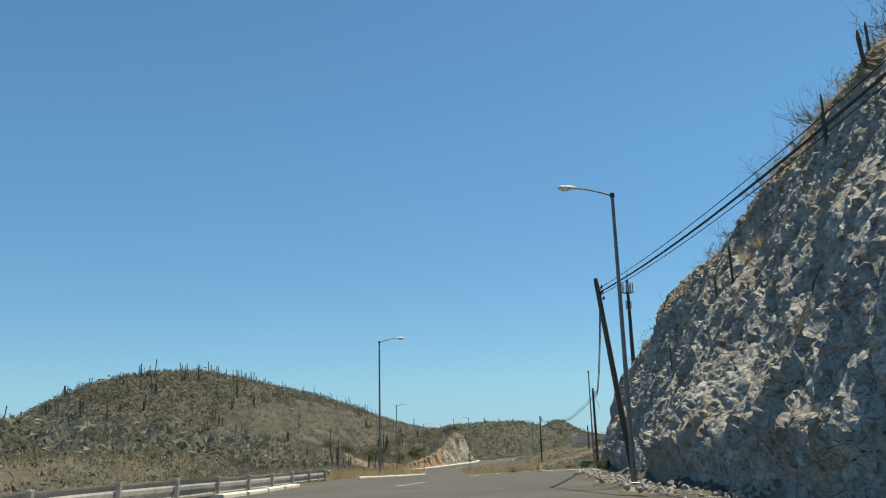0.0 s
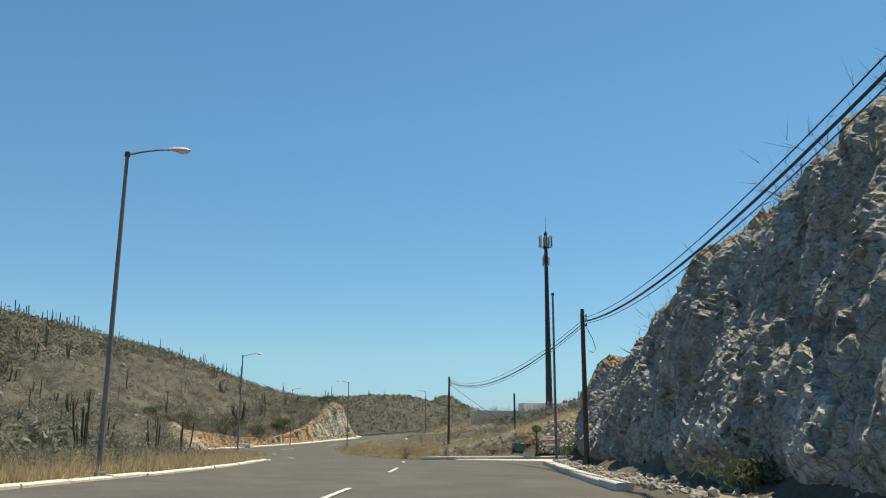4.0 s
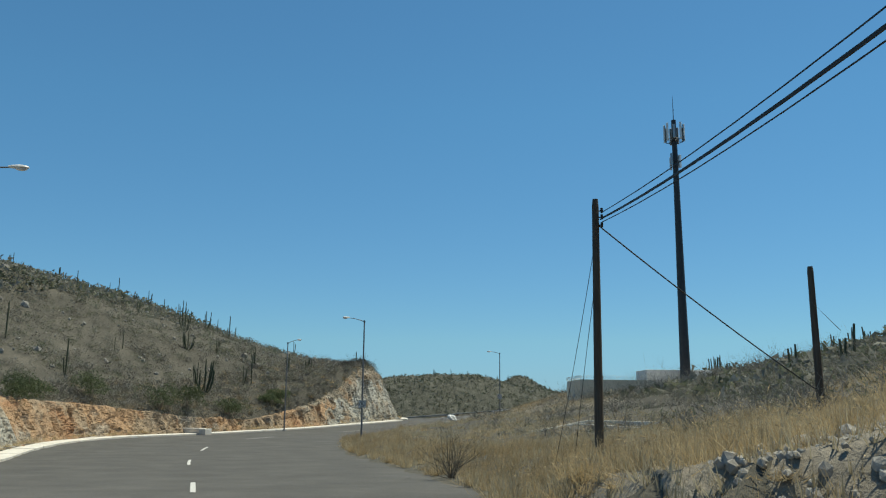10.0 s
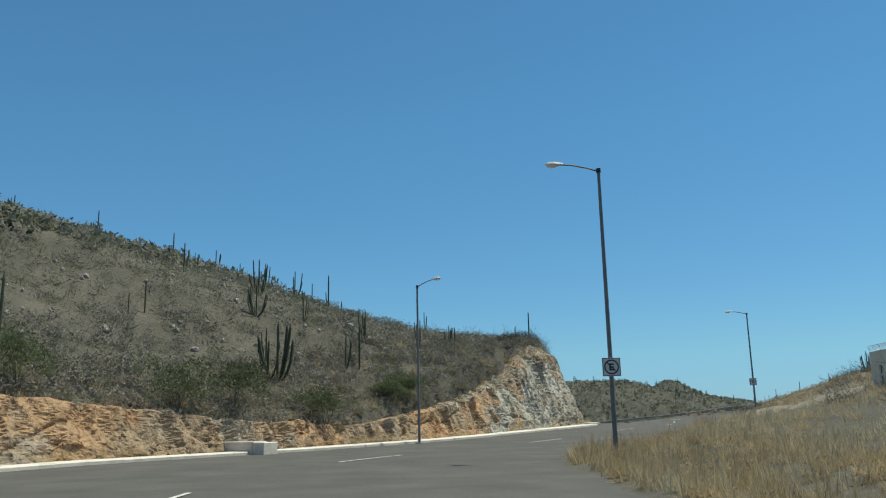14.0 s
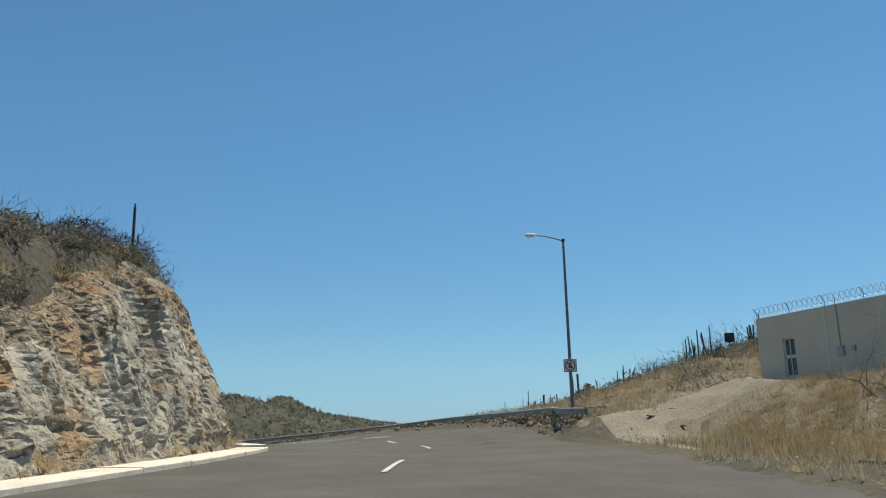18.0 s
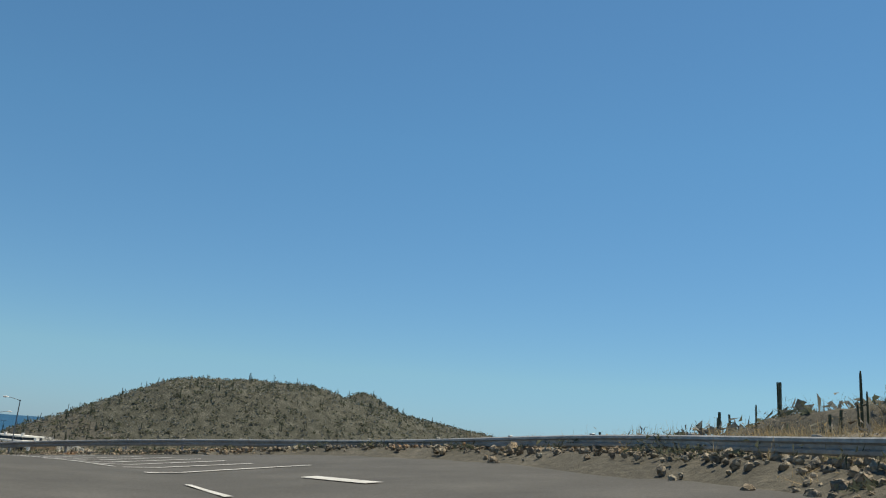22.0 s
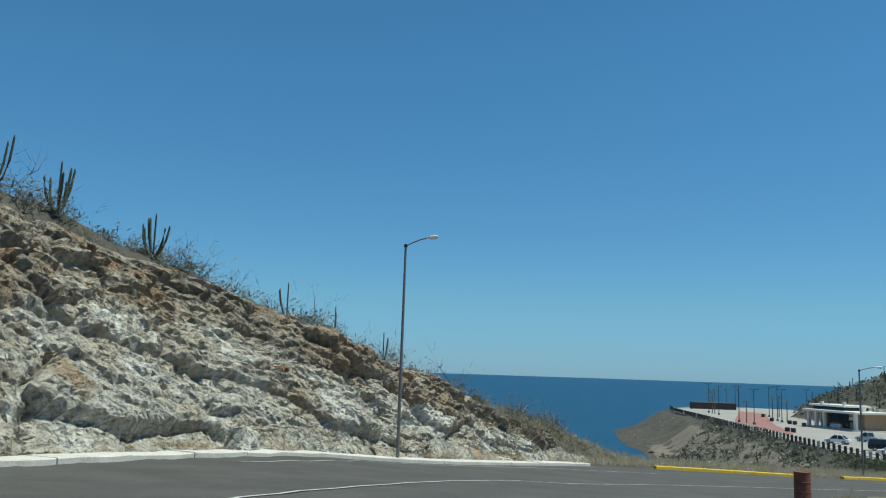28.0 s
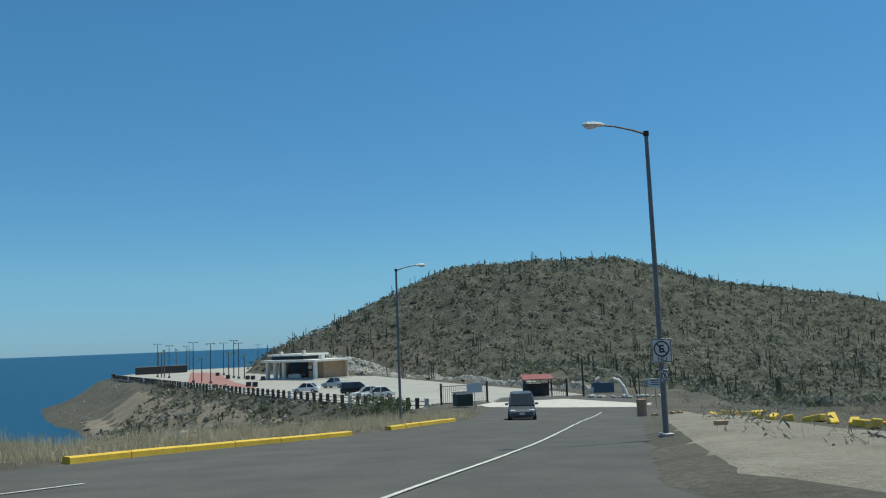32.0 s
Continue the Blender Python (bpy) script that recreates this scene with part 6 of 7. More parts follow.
rubble(scatter(5000, 3, 22, -5, 100, lambda x, y, z: (road_gap(x, y) < 3.0) & (x > 3), 3, 0.45), 0.03, 0.11, stone_pale, "loose broken stones at the foot of the rock face")
rubble(scatter(2200, -40, 10, 116, 312, lambda x, y, z: (road_gap(x, y) < 3.2) & (x < np.interp(y, (116, 160, 212, 240, 262, 312), (-3, -12, 7, 2, -14, -24))), 3, 1.0), 0.04, 0.16, rock_orange, "loose broken stones at the foot of the rock cut")
rubble(scatter(700, 11.5, 18, 98.2, 102.5, lambda x, y, z: road_gap(x, y) > 0.6, 3, 0.6), 0.045, 0.12, stone_pale, "white stones heaped on the bank by the side street")
rubble(scatter(3200, 13, 60, 98, 262, lambda x, y, z: road_gap(x, y) > 1.5, 3, 1.5), 0.03, 0.10, stone_pale, "pale stones strewn over the knoll")
rubble(scatter(1500, -110, -8, 312, 520, None, 3, 2.0), 0.08, 0.3, stone_pale, "pale stones strewn over the embankment")
rubble(scatter(2600, -90, 0, 60, 300, lambda x, y, z: road_gap(x, y) > 6, 3, 6.0), 0.1, 0.36, stone_pale, "pale stones showing between the scrub on the hillside")


rail_run = smooth_line(((20.2, 205.5), (22.9, 212.9), (24.9, 222), (24.5, 231.2), (21, 241.3), (13.1, 252), (6.7, 257.4), (1.1, 261.7)), 60)
spill = rail_run[rng_np.integers(0, len(rail_run), 2200)] + rng_np.normal(-0.25, 0.5, (2200, 2))
rubble(np.c_[spill, ground(spill[:, 0], spill[:, 1])], 0.04, 0.13, rock_crust, "loose dark stones under the guard rail")
weeds = rail_run[rng_np.integers(0, len(rail_run), 150)] + rng_np.normal(-0.2, 0.35, (150, 2))
weeds = np.c_[weeds, ground(weeds[:, 0], weeds[:, 1])]
brush(weeds[::2] - (0, 0, 0.1), "dry brush and weeds under the guard rail", 0.38)
scrub(weeds[1::2], True, scrub_olive, "dark low weeds under the guard rail", 0.3, True)
toe = EDGE_R[(EDGE_R[:, 1] > -5) & (EDGE_R[:, 1] < 80)]
toe = toe[rng_np.integers(0, len(toe), 1800)] + np.stack([rng_np.uniform(0.4, 3.2, 1800), rng_np.uniform(-3, 3, 1800)], 1)
toe = toe[road_gap(toe[:, 0], toe[:, 1]) > 0.5]
rubble(np.c_[toe, ground(toe[:, 0], toe[:, 1])], 0.02, 0.09, stone_pale, "broken stones strewn along the foot of the rock face")


def fan_palm(x, y, trunk_h, r, label, seed):
    rng = random.Random(seed)
    z = ground(x, y)
    palm = thing("palm", label, "palm tree", (x, y, z))
    bm = bmesh.new()
    tube(bm, [(0, 0, -0.2), (0.02, 0, trunk_h * 0.5), (0, 0, trunk_h)], [0.12, 0.10, 0.09], 9)
    for k in range(26):
        a, h = rng.uniform(0, math.tau), rng.uniform(0.1, trunk_h)
        tube(bm, [(0.12 * math.cos(a), 0.12 * math.sin(a), h), (0.2 * math.cos(a), 0.2 * math.sin(a), h + 0.12)], [0.03, 0.01], 4)
    part("trunk", bm, timber, palm)
    for k in range(22):
        bm = bmesh.new()
        a, el = k * 2.4, rng.uniform(-0.2, 1.45)
        d = Vector((math.cos(a) * math.cos(el), math.sin(a) * math.cos(el), math.sin(el)))
        side = d.cross(Vector((0, 0, 1))).normalized()
        stem = Vector((0, 0, trunk_h)) + d * r * 0.5
        tube(bm, [(0, 0, trunk_h), stem], 0.012, 4)
        upv = side.cross(d)
        for j in range(13):
            f = (j - 6) / 6
            tip = stem + (d * math.cos(f * 1.25) + side * math.sin(f * 1.25)) * r * 0.55 - Vector((0, 0, 0.12 * r * abs(f)))
            w = (side * math.cos(f * 1.25) - d * math.sin(f * 1.25)) * 0.03
            bm.faces.new((bm.verts.new(stem), bm.verts.new(stem.lerp(tip, 0.5) + w + upv * 0.01), bm.verts.new(tip), bm.verts.new(stem.lerp(tip, 0.5) - w)))
        part("frond", bm, leaf_green if el > 0.1 else grass_pale, palm)
    return palm


for x, trunk_h, r, seed in ((17.3, 1.65, 0.8, 3), (21.25, 1.75, 0.8, 4), (26.0, 2.0, 1.25, 5)):
    fan_palm(x, 98.05 + 0.115 * (x - 17), trunk_h, r, "small green fan palm in front of the boulder bank", seed)


def agave(x, y, r, seed):
    rng = random.Random(seed)
    plant = thing("agave", "grey-green spiky agave in front of the boulder bank", "agave", (x, y, ground(x, y)), 0, "agaves along the bank")
    for k in range(26):
        a, el = k * 2.4, 0.15 + 1.3 * (k / 26) ** 0.8
        d = Vector((math.cos(a) * math.cos(el), math.sin(a) * math.cos(el), math.sin(el)))
        side = d.cross(Vector((0, 0, 1))).normalized() * 0.05
        up = side.cross(d).normalized() * 0.02
        ln = r * rng.uniform(0.8, 1.05)
        bm = bmesh.new()
        rows = [[bm.verts.new(d * (ln * u) + side * w * q + up * (0 if q else -1) * w) for q in (-1, 0, 1)] for u, w in ((0, 0.7), (0.35, 1.0), (0.7, 0.7))]
        tip = bm.verts.new(d * ln)
        for p, q in zip(rows, rows[1:]):
            for j in range(2):
                bm.faces.new((p[j], p[j + 1], q[j + 1], q[j]))
        for j in range(2):
            bm.faces.new((rows[-1][j], rows[-1][j + 1], tip))
        part("leaf", bm, agave_green, plant)
    return plant


agave_green = surface("agave_green", [(0.13, 0.17, 0.13), (0.20, 0.25, 0.20)], 0.5, 0.6, 0.0, 8, vary=0.15)
agave(19.4, 98.3, 0.95, 1)
agave(23.6, 98.8, 1.0, 2)

mound = scatter(900, -45, -7, 2, 46, lambda x, y, z: left_of(x, y) & (road_gap(x, y) > 2.5), 2.0)
scrub(mound[::2], True, scrub_grey, "grey leafless desert scrub on the earth mound behind the guard rail")
scrub(mound[1::2], True, scrub_olive, "dull olive desert scrub on the earth mound behind the guard rail")
grass(scatter(3500, -30, -6, 2, 48, lambda x, y, z: left_of(x, y) & (road_gap(x, y) > 1.5), 2, 0.6), grass_gold, "golden dry grass on the earth mound", 0.7)


# ---- the plaza above the sea ----
FLOOR = -14.2
paving = surface("paving", [(0.27, 0.25, 0.222), (0.35, 0.33, 0.298), (0.42, 0.40, 0.365)], 6, 0.9, 0.1, 20)
earth = surface("earth", [(0.12, 0.10, 0.075), (0.19, 0.16, 0.12), (0.28, 0.24, 0.185)], 1.8, 0.95, 0.5, 14)
paving_red = surface("paving_red", [(0.25, 0.115, 0.098), (0.32, 0.16, 0.14), (0.37, 0.21, 0.185)], 5, 0.9, 0.1, 20)
brick_tan = surface("brick_tan", [(0.34, 0.23, 0.14), (0.44, 0.31, 0.20)], 1.0, 0.9, 0.2, 12)
rust = surface("rust", [(0.13, 0.045, 0.028), (0.21, 0.075, 0.045), (0.28, 0.12, 0.075)], 0.5, 0.8, 0.3, 8)
roof_red = surface("roof_red", [(0.22, 0.06, 0.05), (0.29, 0.10, 0.08)], 1.0, 0.6, 0.1, 8)
tyre_black = surface("tyre_black", [(0.018, 0.018, 0.018)], 0.3, 0.9, 0.1)
car_white = surface("car_white", [(0.72, 0.72, 0.72)], 1, 0.25, 0.0)
car_grey = surface("car_grey", [(0.10, 0.11, 0.12)], 1, 0.3, 0.0, metal=0.3)
car_silver = surface("car_silver", [(0.42, 0.44, 0.46)], 1, 0.3, 0.0, metal=0.4)
car_black = surface("car_black", [(0.012, 0.012, 0.014)], 1, 0.2, 0.0)
light_lens = surface("light_lens", [(0.8, 0.8, 0.78)], 1, 0.1, 0.0)
red_lens = surface("red_lens", [(0.35, 0.02, 0.02)], 1, 0.2, 0.0)


def slab(name, ring, z, material, label, category, thick=0.06, kind="structure"):
    n = len(ring)
    verts = [(x, y, z) for x, y in ring] + [(x, y, z - thick) for x, y in ring]
    faces = [tuple(range(n)), tuple(range(2 * n - 1, n - 1, -1))] + [(i, i + n, (i + 1) % n + n, (i + 1) % n) for i in range(n)]
    ob = tagged(new(name, mesh_from(name, verts, faces, material)), label, category, kind=kind)
    bm = bmesh.new()
    bm.from_mesh(ob.data)
    bmesh.ops.recalc_face_normals(bm, faces=bm.faces)
    bm.to_mesh(ob.data)
    bm.free()
    return ob


slab("pavement", ((-12.9, 380.5), (-41, 425), (-96.5, 521), (-106, 548), (-103, 588), (-73, 594), (-63, 530), (-47, 499.5), (-23, 473), (-7.5, 431), (5.5, 400), (8, 390)), FLOOR + 0.10, paving, "pale concrete paving of a seaside plaza", "paving", 0.3)
slab("pavement", ((-65, 478), (-84, 550), (-73, 541), (-61, 497), (-53, 470), (-44, 446), (-41.5, 436)), FLOOR + 0.14, paving_red, "red paved square on the plaza", "paving", 0.05)


def fence(points, label):
    f = thing("fence", label, "fence")
    pts = [Vector(p) for p in points]
    k = 0
    last = None
    for a, b in zip(pts, pts[1:]):
        d = (b - a)
        n = max(1, round(d.length / 2.1))
        for i in range(n):
            p = a + d * (i / n)
            bm = bmesh.new()
            box(bm, p.x, p.y, p.z + 0.52, 0.36, 0.36, 1.15, Matrix.Rotation(math.atan2(d.y, d.x), 4, "Z"), 0.03)
            box(bm, p.x, p.y, p.z + 1.12, 0.40, 0.40, 0.07, Matrix.Rotation(math.atan2(d.y, d.x), 4, "Z"), 0.02)
            part("post", bm, timber if k % 9 else concrete, f)
            if last is not None:
                for hz in (0.35, 0.8):
                    bm = bmesh.new()
                    tube(bm, [last + Vector((0, 0, hz)), p + Vector((0, 0, hz))], 0.04, 5)
                    part("rail", bm, dark_steel, f)
            last, k = p, k + 1
    return f


fence(((-12.7, 379.5, -13.9), (-18.8, 389.6, FLOOR), (-29.8, 406.5, FLOOR), (-40.6, 424.1, FLOOR), (-58.4, 454.2, FLOOR), (-96.4, 521.6, FLOOR), (-107, 547, FLOOR)), "plaza fence of stout dark posts and rails")


def pavilion():
    a, b = Vector((-48.0, 477.4, 0)), Vector((-34.5, 465.2, 0))
    ang = math.degrees(math.atan2(b.y - a.y, b.x - a.x))
    ln = (b - a).length
    p = thing("pavilion", "low white flat-roofed pavilion with columns and a tan brick wall", "building", (a.x, a.y, FLOOR + 0.1), ang)
    def block(name, mat, x, y, z, sx, sy, sz, bev=0.03, label=""):
        bm = bmesh.new()
        box(bm, x, y, z * 0.88, sx, sy, sz * 0.88, None, bev)
        return part(name, bm, mat, p, label)
    block("roof_slab", stucco_white, ln / 2, 4.5, 4.55, ln, 10.5, 0.55, 0.05)
    block("upper_roof", stucco_white, ln * 0.33, 5.0, 6.0, ln * 0.68, 7.5, 0.5, 0.05)
    block("clerestory", glass_dark, ln * 0.33, 5.2, 5.3, ln * 0.6, 6.5, 0.95, 0.0)
    block("roof_box", stucco_white, ln * 0.83, 4, 5.3, 1.0, 1.0, 1.0)
    block("roof_fin", stucco_white, ln * 0.2, 2.2, 6.3, 0.8, 0.5, 1.2)
    block("roof_fin", stucco_white, ln * 0.62, 2.2, 6.5, 0.8, 0.5, 1.2)
    block("floor_slab", concrete, ln / 2, 4.5, 0.12, ln, 11, 0.24)
    for x in (0.9, ln * 0.2, ln * 0.36, ln * 0.93):
        block("column", stucco_white, x, 0.5, 2.25, 0.7, 0.7, 4.1)
    block("rear_wall", stucco, ln / 2, 9.2, 2.25, ln - 1, 0.3, 4.1)
    block("side_wall", stucco, 0.6, 6.5, 2.25, 0.3, 5, 4.1)
    block("glass_wall", glass_dark, ln * 0.42, 5.2, 2.25, ln * 0.5, 0.1, 4.1, 0.0)
    block("brick_wall", brick_tan, ln * 0.79, 3.0, 2.25, ln * 0.26, 0.3, 4.1, 0.02, "tan brick wall")
    block("side_wall", brick_tan, ln * 0.92, 6.0, 2.25, 0.3, 6.1, 4.1)
    block("window_panel", glass_dark, ln * 0.72, 2.8, 2.7, 1.9, 0.1, 1.3, 0.0)
    block("notice_board", stucco_white, ln * 0.70, 2.7, 2.9, 1.2, 0.06, 0.8, 0.0)
    block("counter", stucco_white, ln * 0.45, 2.2, 0.75, ln * 0.2, 0.6, 1.0)
    return p


pavilion()


def plaza_lamp(x, y, h, two=True):
    lamp = thing("plaza_lamp", "slim dark plaza lamp post with a double head", "street lamp", (x, y, FLOOR + 0.1), 40, "plaza lamp posts")
    bm = bmesh.new()
    tube(bm, [(0, 0, 0), (0, 0, h)], [0.11, 0.07], 8)
    part("pole", bm, dark_steel, lamp)
    bm = bmesh.new()
    box(bm, 0, 0, 0.25, 0.5, 0.5, 0.5, None, 0.04)
    part("foot", bm, dark_steel, lamp)
    bm = bmesh.new()
    box(bm, 0, 0, h - 0.05, 2.0, 0.1, 0.08)
    part("arm", bm, dark_steel, lamp)
    for sx in (-0.9, 0.9):
        bm = bmesh.new()
        box(bm, sx, 0, h - 0.13, 0.6, 0.28, 0.1, None, 0.02)
        part("lamp_head", bm, dark_steel, lamp)
    return lamp


for x, y, h in ((-63.5, 476.9, 9), (-57.6, 468.6, 8.5), (-66.2, 517.6, 8.8), (-58.4, 494.6, 9.2), (-56.2, 489.9, 8.5), (-86, 524, 9.2), (-79.5, 512.9, 8.6), (-70.3, 588, 8), (-88, 560, 8.4)):
    plaza_lamp(x, y, h)


def plaza_palm(x, y, h, seed):
    rng = random.Random(seed)
    palm = thing("palm", "slender young palm tree on the plaza", "palm tree", (x, y, FLOOR + 0.1), 0, "plaza palms")
    bm = bmesh.new()
    tube(bm, [(0, 0, 0), (0.05, 0.03, h * 0.5), (0, 0, h)], [0.16, 0.12, 0.1], 7)
    part("trunk", bm, bark_grey, palm)
    for k in range(11):
        a, el = k * 2.4, rng.uniform(-0.3, 1.2)
        d = Vector((math.cos(a) * math.cos(el), math.sin(a) * math.cos(el), math.sin(el)))
        side = d.cross(Vector((0, 0, 1))).normalized() * 0.16
        bm = bmesh.new()
        top = Vector((0, 0, h))
        m, t = top + d * 0.8, top + d * 1.35 - Vector((0, 0, 0.35))
        v = [bm.verts.new(q) for q in (top, m + side, m - side, t)]
        bm.faces.new((v[0], v[1], v[2])), bm.faces.new((v[1], v[3], v[2]))
        part("frond", bm, leaf_green, palm)
    return palm


for i, (x, y, h) in enumerate(((-61.2, 475.2, 5.2), (-95, 573, 7), (-84, 521, 6.2), (-82, 517, 6.8), (-92, 578, 7), (-60, 496, 5.8), (-64, 520, 5.4), (-100, 570, 6), (-54.5, 488, 5.0))):
    plaza_palm(x, y, h, 200 + i)
bm = bmesh.new()
box(bm, -94.5, 555.5, FLOOR + 1.3, 16, 1.0, 2.4, Matrix.Rotation(radians(32), 4, "Z"), 0.1)
tagged(part("boundary_wall", bm, dark_steel), "long low dark wall at the seaward end of the plaza", "wall")
for k, (x, y) in enumerate(((-45.5, 448.5), (-44, 447), (-52.5, 482), (-51, 480.5), (-47.5, 474), (-59, 491), (-67, 514))):
    bm = bmesh.new()
    box(bm, x, y, FLOOR + 0.55, 0.9, 0.9, 0.9, None, 0.08)
    tagged(part("planter", bm, dark_steel), "dark square planter on the plaza", "planter", "plaza planters")
for (ax, ay), (bx, by) in (((-45.5, 418.5), (-49.5, 414.5)), ((-43.5, 415), (-47.0, 411.2))):
    bm = bmesh.new()
    n = 8
    for i in range(n):
        u = (i + 0.5) / n
        x, y = ax + (bx - ax) * u - 1.5 * u, ay + (by - ay) * u
        box(bm, x, y, ground(x, y) + 0.12, 0.9, 0.6, 0.35, Matrix.Rotation(radians(40), 4, "Z"), 0.03)
    tagged(part("drain_chute", bm, concrete), "pale concrete drain chute down the embankment", "drain")


# ---- vehicles ----
def loft(bm, rows):
    """Closed skin through rings: each row is x and then the (y, z) points of a half section, mirrored."""
    rings = []
    for x, half in rows:
        ring = [bm.verts.new((x, y, z)) for y, z in half] + [bm.verts.new((x, -y, z)) for y, z in half[::-1]]
        rings.append(ring)
    n = len(rings[0])
    for a, b in zip(rings, rings[1:]):
        for k in range(n):
            bm.faces.new((a[k], a[(k + 1) % n], b[(k + 1) % n], b[k]))
    bm.faces.new(rings[0][::-1]), bm.faces.new(rings[-1])
    bmesh.ops.recalc_face_normals(bm, faces=bm.faces)
    return bm


def car(x, y, z, turn, paint, label, length=4.4, width=1.78, height=1.5, shape="saloon", lights=False):
    c = thing("car", label, "car", (x, y, z), turn, "parked cars")
    L, W, H = length / 2, width / 2, height
    sill, belt = 0.28, H * 0.60
    hood = belt - 0.06
    rows = []
    for u, w, lo, hi in ((-1.0, 0.80, 0.42, belt - 0.12), (-0.93, 0.95, 0.30, belt), (-0.5, 1.0, sill, belt + 0.02), (0.25, 1.0, sill, belt), (0.55, 0.98, sill, hood), (0.9, 0.92, 0.28, hood - 0.12), (1.0, 0.76, 0.36, hood - 0.28)):
        rows.append((u * L, ((W * w * 0.9, lo), (W * w, lo + 0.14), (W * w, (lo + hi) / 2), (W * w * 0.96, hi - 0.04), (W * w * 0.82, hi))))
    part("body", loft(bmesh.new(), rows), paint, c)
    back = {"saloon": (-0.72, -0.42), "wagon": (-0.97, -0.86), "pickup": (-0.2, -0.12)}[shape]
    cab = ((back[0] * L, 0.84, belt - 0.05, belt + 0.02), (back[1] * L, 0.74, belt - 0.05, H), (0.10 * L, 0.74, belt - 0.05, H + 0.01), (0.22 * L, 0.75, belt - 0.05, H - 0.03), (0.52 * L, 0.84, belt - 0.05, belt))
    rows = [(px, ((W * 0.92, lo), (W * (w + 0.10), lo + 0.6 * (hi - lo) + 0.01), (W * w, hi - 0.01), (W * w * 0.6, hi + 0.02))) for px, w, lo, hi in cab]
    part("window_glass", loft(bmesh.new(), rows), glass_dark, c)
    bm = bmesh.new()
    box(bm, (back[1] * L + 0.16 * L) / 2, 0, H + 0.015, 0.18 * L - back[1] * L, W * 1.42, 0.05, None, 0.02)
    for s in (-1, 1):
        for pa, pb in (((back[0] * L, W * 0.90, belt), (back[1] * L, W * 0.76, H)), ((0.52 * L, W * 0.90, belt), (0.2 * L, W * 0.77, H - 0.02)), ((-0.12 * L, W * 0.945, belt), (-0.12 * L, W * 0.79, H))):
            tube(bm, [(pa[0], s * pa[1], pa[2]), (pb[0], s * pb[1], pb[2])], 0.04, 5)
    part("roof", bm, paint, c)
    for sx in (-0.60, 0.60):
        for sy in (-1, 1):
            bm = bmesh.new()
            tube(bm, [(sx * L, sy * (W - 0.2), 0.32), (sx * L, sy * (W + 0.01), 0.32)], 0.33, 16)
            t = part("wheel", bm, tyre_black, c)
            bm = bmesh.new()
            tube(bm, [(sx * L, sy * (W - 0.02), 0.32), (sx * L, sy * (W + 0.025), 0.32)], 0.20, 12)
            part("rim", bm, car_silver, t)
    for sy in (-1, 1):
        bm = bmesh.new()
        box(bm, 0.955 * L, sy * W * 0.66, hood - 0.20, 0.14, 0.34, 0.15, Matrix.Rotation(radians(-sy * 20), 4, "Z"), 0.04)
        part("headlight", bm, light_lens, c)
        bm = bmesh.new()
        box(bm, -0.965 * L, sy * W * 0.70, belt - 0.14, 0.08, 0.26, 0.16, None, 0.03)
        part("tail_light", bm, red_lens, c)
        bm = bmesh.new()
        box(bm, 0.42 * L, sy * (W + 0.08), belt + 0.08, 0.1, 0.2, 0.14, None, 0.03)
        part("mirror", bm, paint, c)
    bm = bmesh.new()
    box(bm, 0.985 * L, 0, hood - 0.30, 0.06, W * 0.8, 0.12, None, 0.02)
    box(bm, 0.985 * L, 0, 0.42, 0.07, W * 1.3, 0.12, None, 0.03)
    part("grille", bm, dark_steel, c)
    bm = bmesh.new()
    box(bm, L + 0.01, 0, 0.56, 0.02, 0.34, 0.14)
    part("number_plate", bm, sign_white, c, "blank pale number plate")
    return c


car(-6.9, 344.9, float(road_height(np.array([-6.9]), np.array([344.9]))[0]), -97, car_grey, "dark grey compact family car with sliver headlights on the road", 4.4, 1.75, 1.65, "wagon")
car(-31.0, 421.3, FLOOR + 0.1, 168, car_white, "white hatchback parked on the plaza", 4.3, 1.75, 1.5)
car(-27.6, 432, FLOOR + 0.1, 150, car_silver, "silver pickup parked on the plaza", 4.9, 1.85, 1.7, "pickup")
car(-22.4, 411.5, FLOOR + 0.1, 10, car_black, "black sport utility vehicle parked on the plaza", 4.9, 1.9, 1.8, "wagon")
car(-20.4, 404.8, FLOOR + 0.1, 190, car_white, "white saloon parked beside a black vehicle", 4.5, 1.78, 1.48)
car(-18.9, 402.2, FLOOR + 0.1, 188, car_white, "white saloon parked beside the plaza fence", 4.6, 1.8, 1.5)


# ---- gate, booth and the end of the road ----
def metal_gate(a, b, z, h, label):
    a, b = Vector((*a, z)), Vector((*b, z))
    g = thing("metal_gate", label, "gate")
    n = int((b - a).length / 0.22)
    for zz in (0.12, h - 0.05):
        bm = bmesh.new()
        tube(bm, [a + Vector((0, 0, zz)), b + Vector((0, 0, zz))], 0.035, 5)
        part("rail", bm, dark_steel, g)
    for i in range(n + 1):
        p = a.lerp(b, i / n)
        bm = bmesh.new()
        tube(bm, [p + Vector((0, 0, 0.05)), p + Vector((0, 0, h))], 0.018, 4)
        part("bar", bm, dark_steel, g)
    for p in (a, b):
        bm = bmesh.new()
        box(bm, p.x, p.y, z + h / 2 + 0.1, 0.22, 0.22, h + 0.35, None, 0.02)
        part("gate_post", bm, dark_steel, g)
    return g


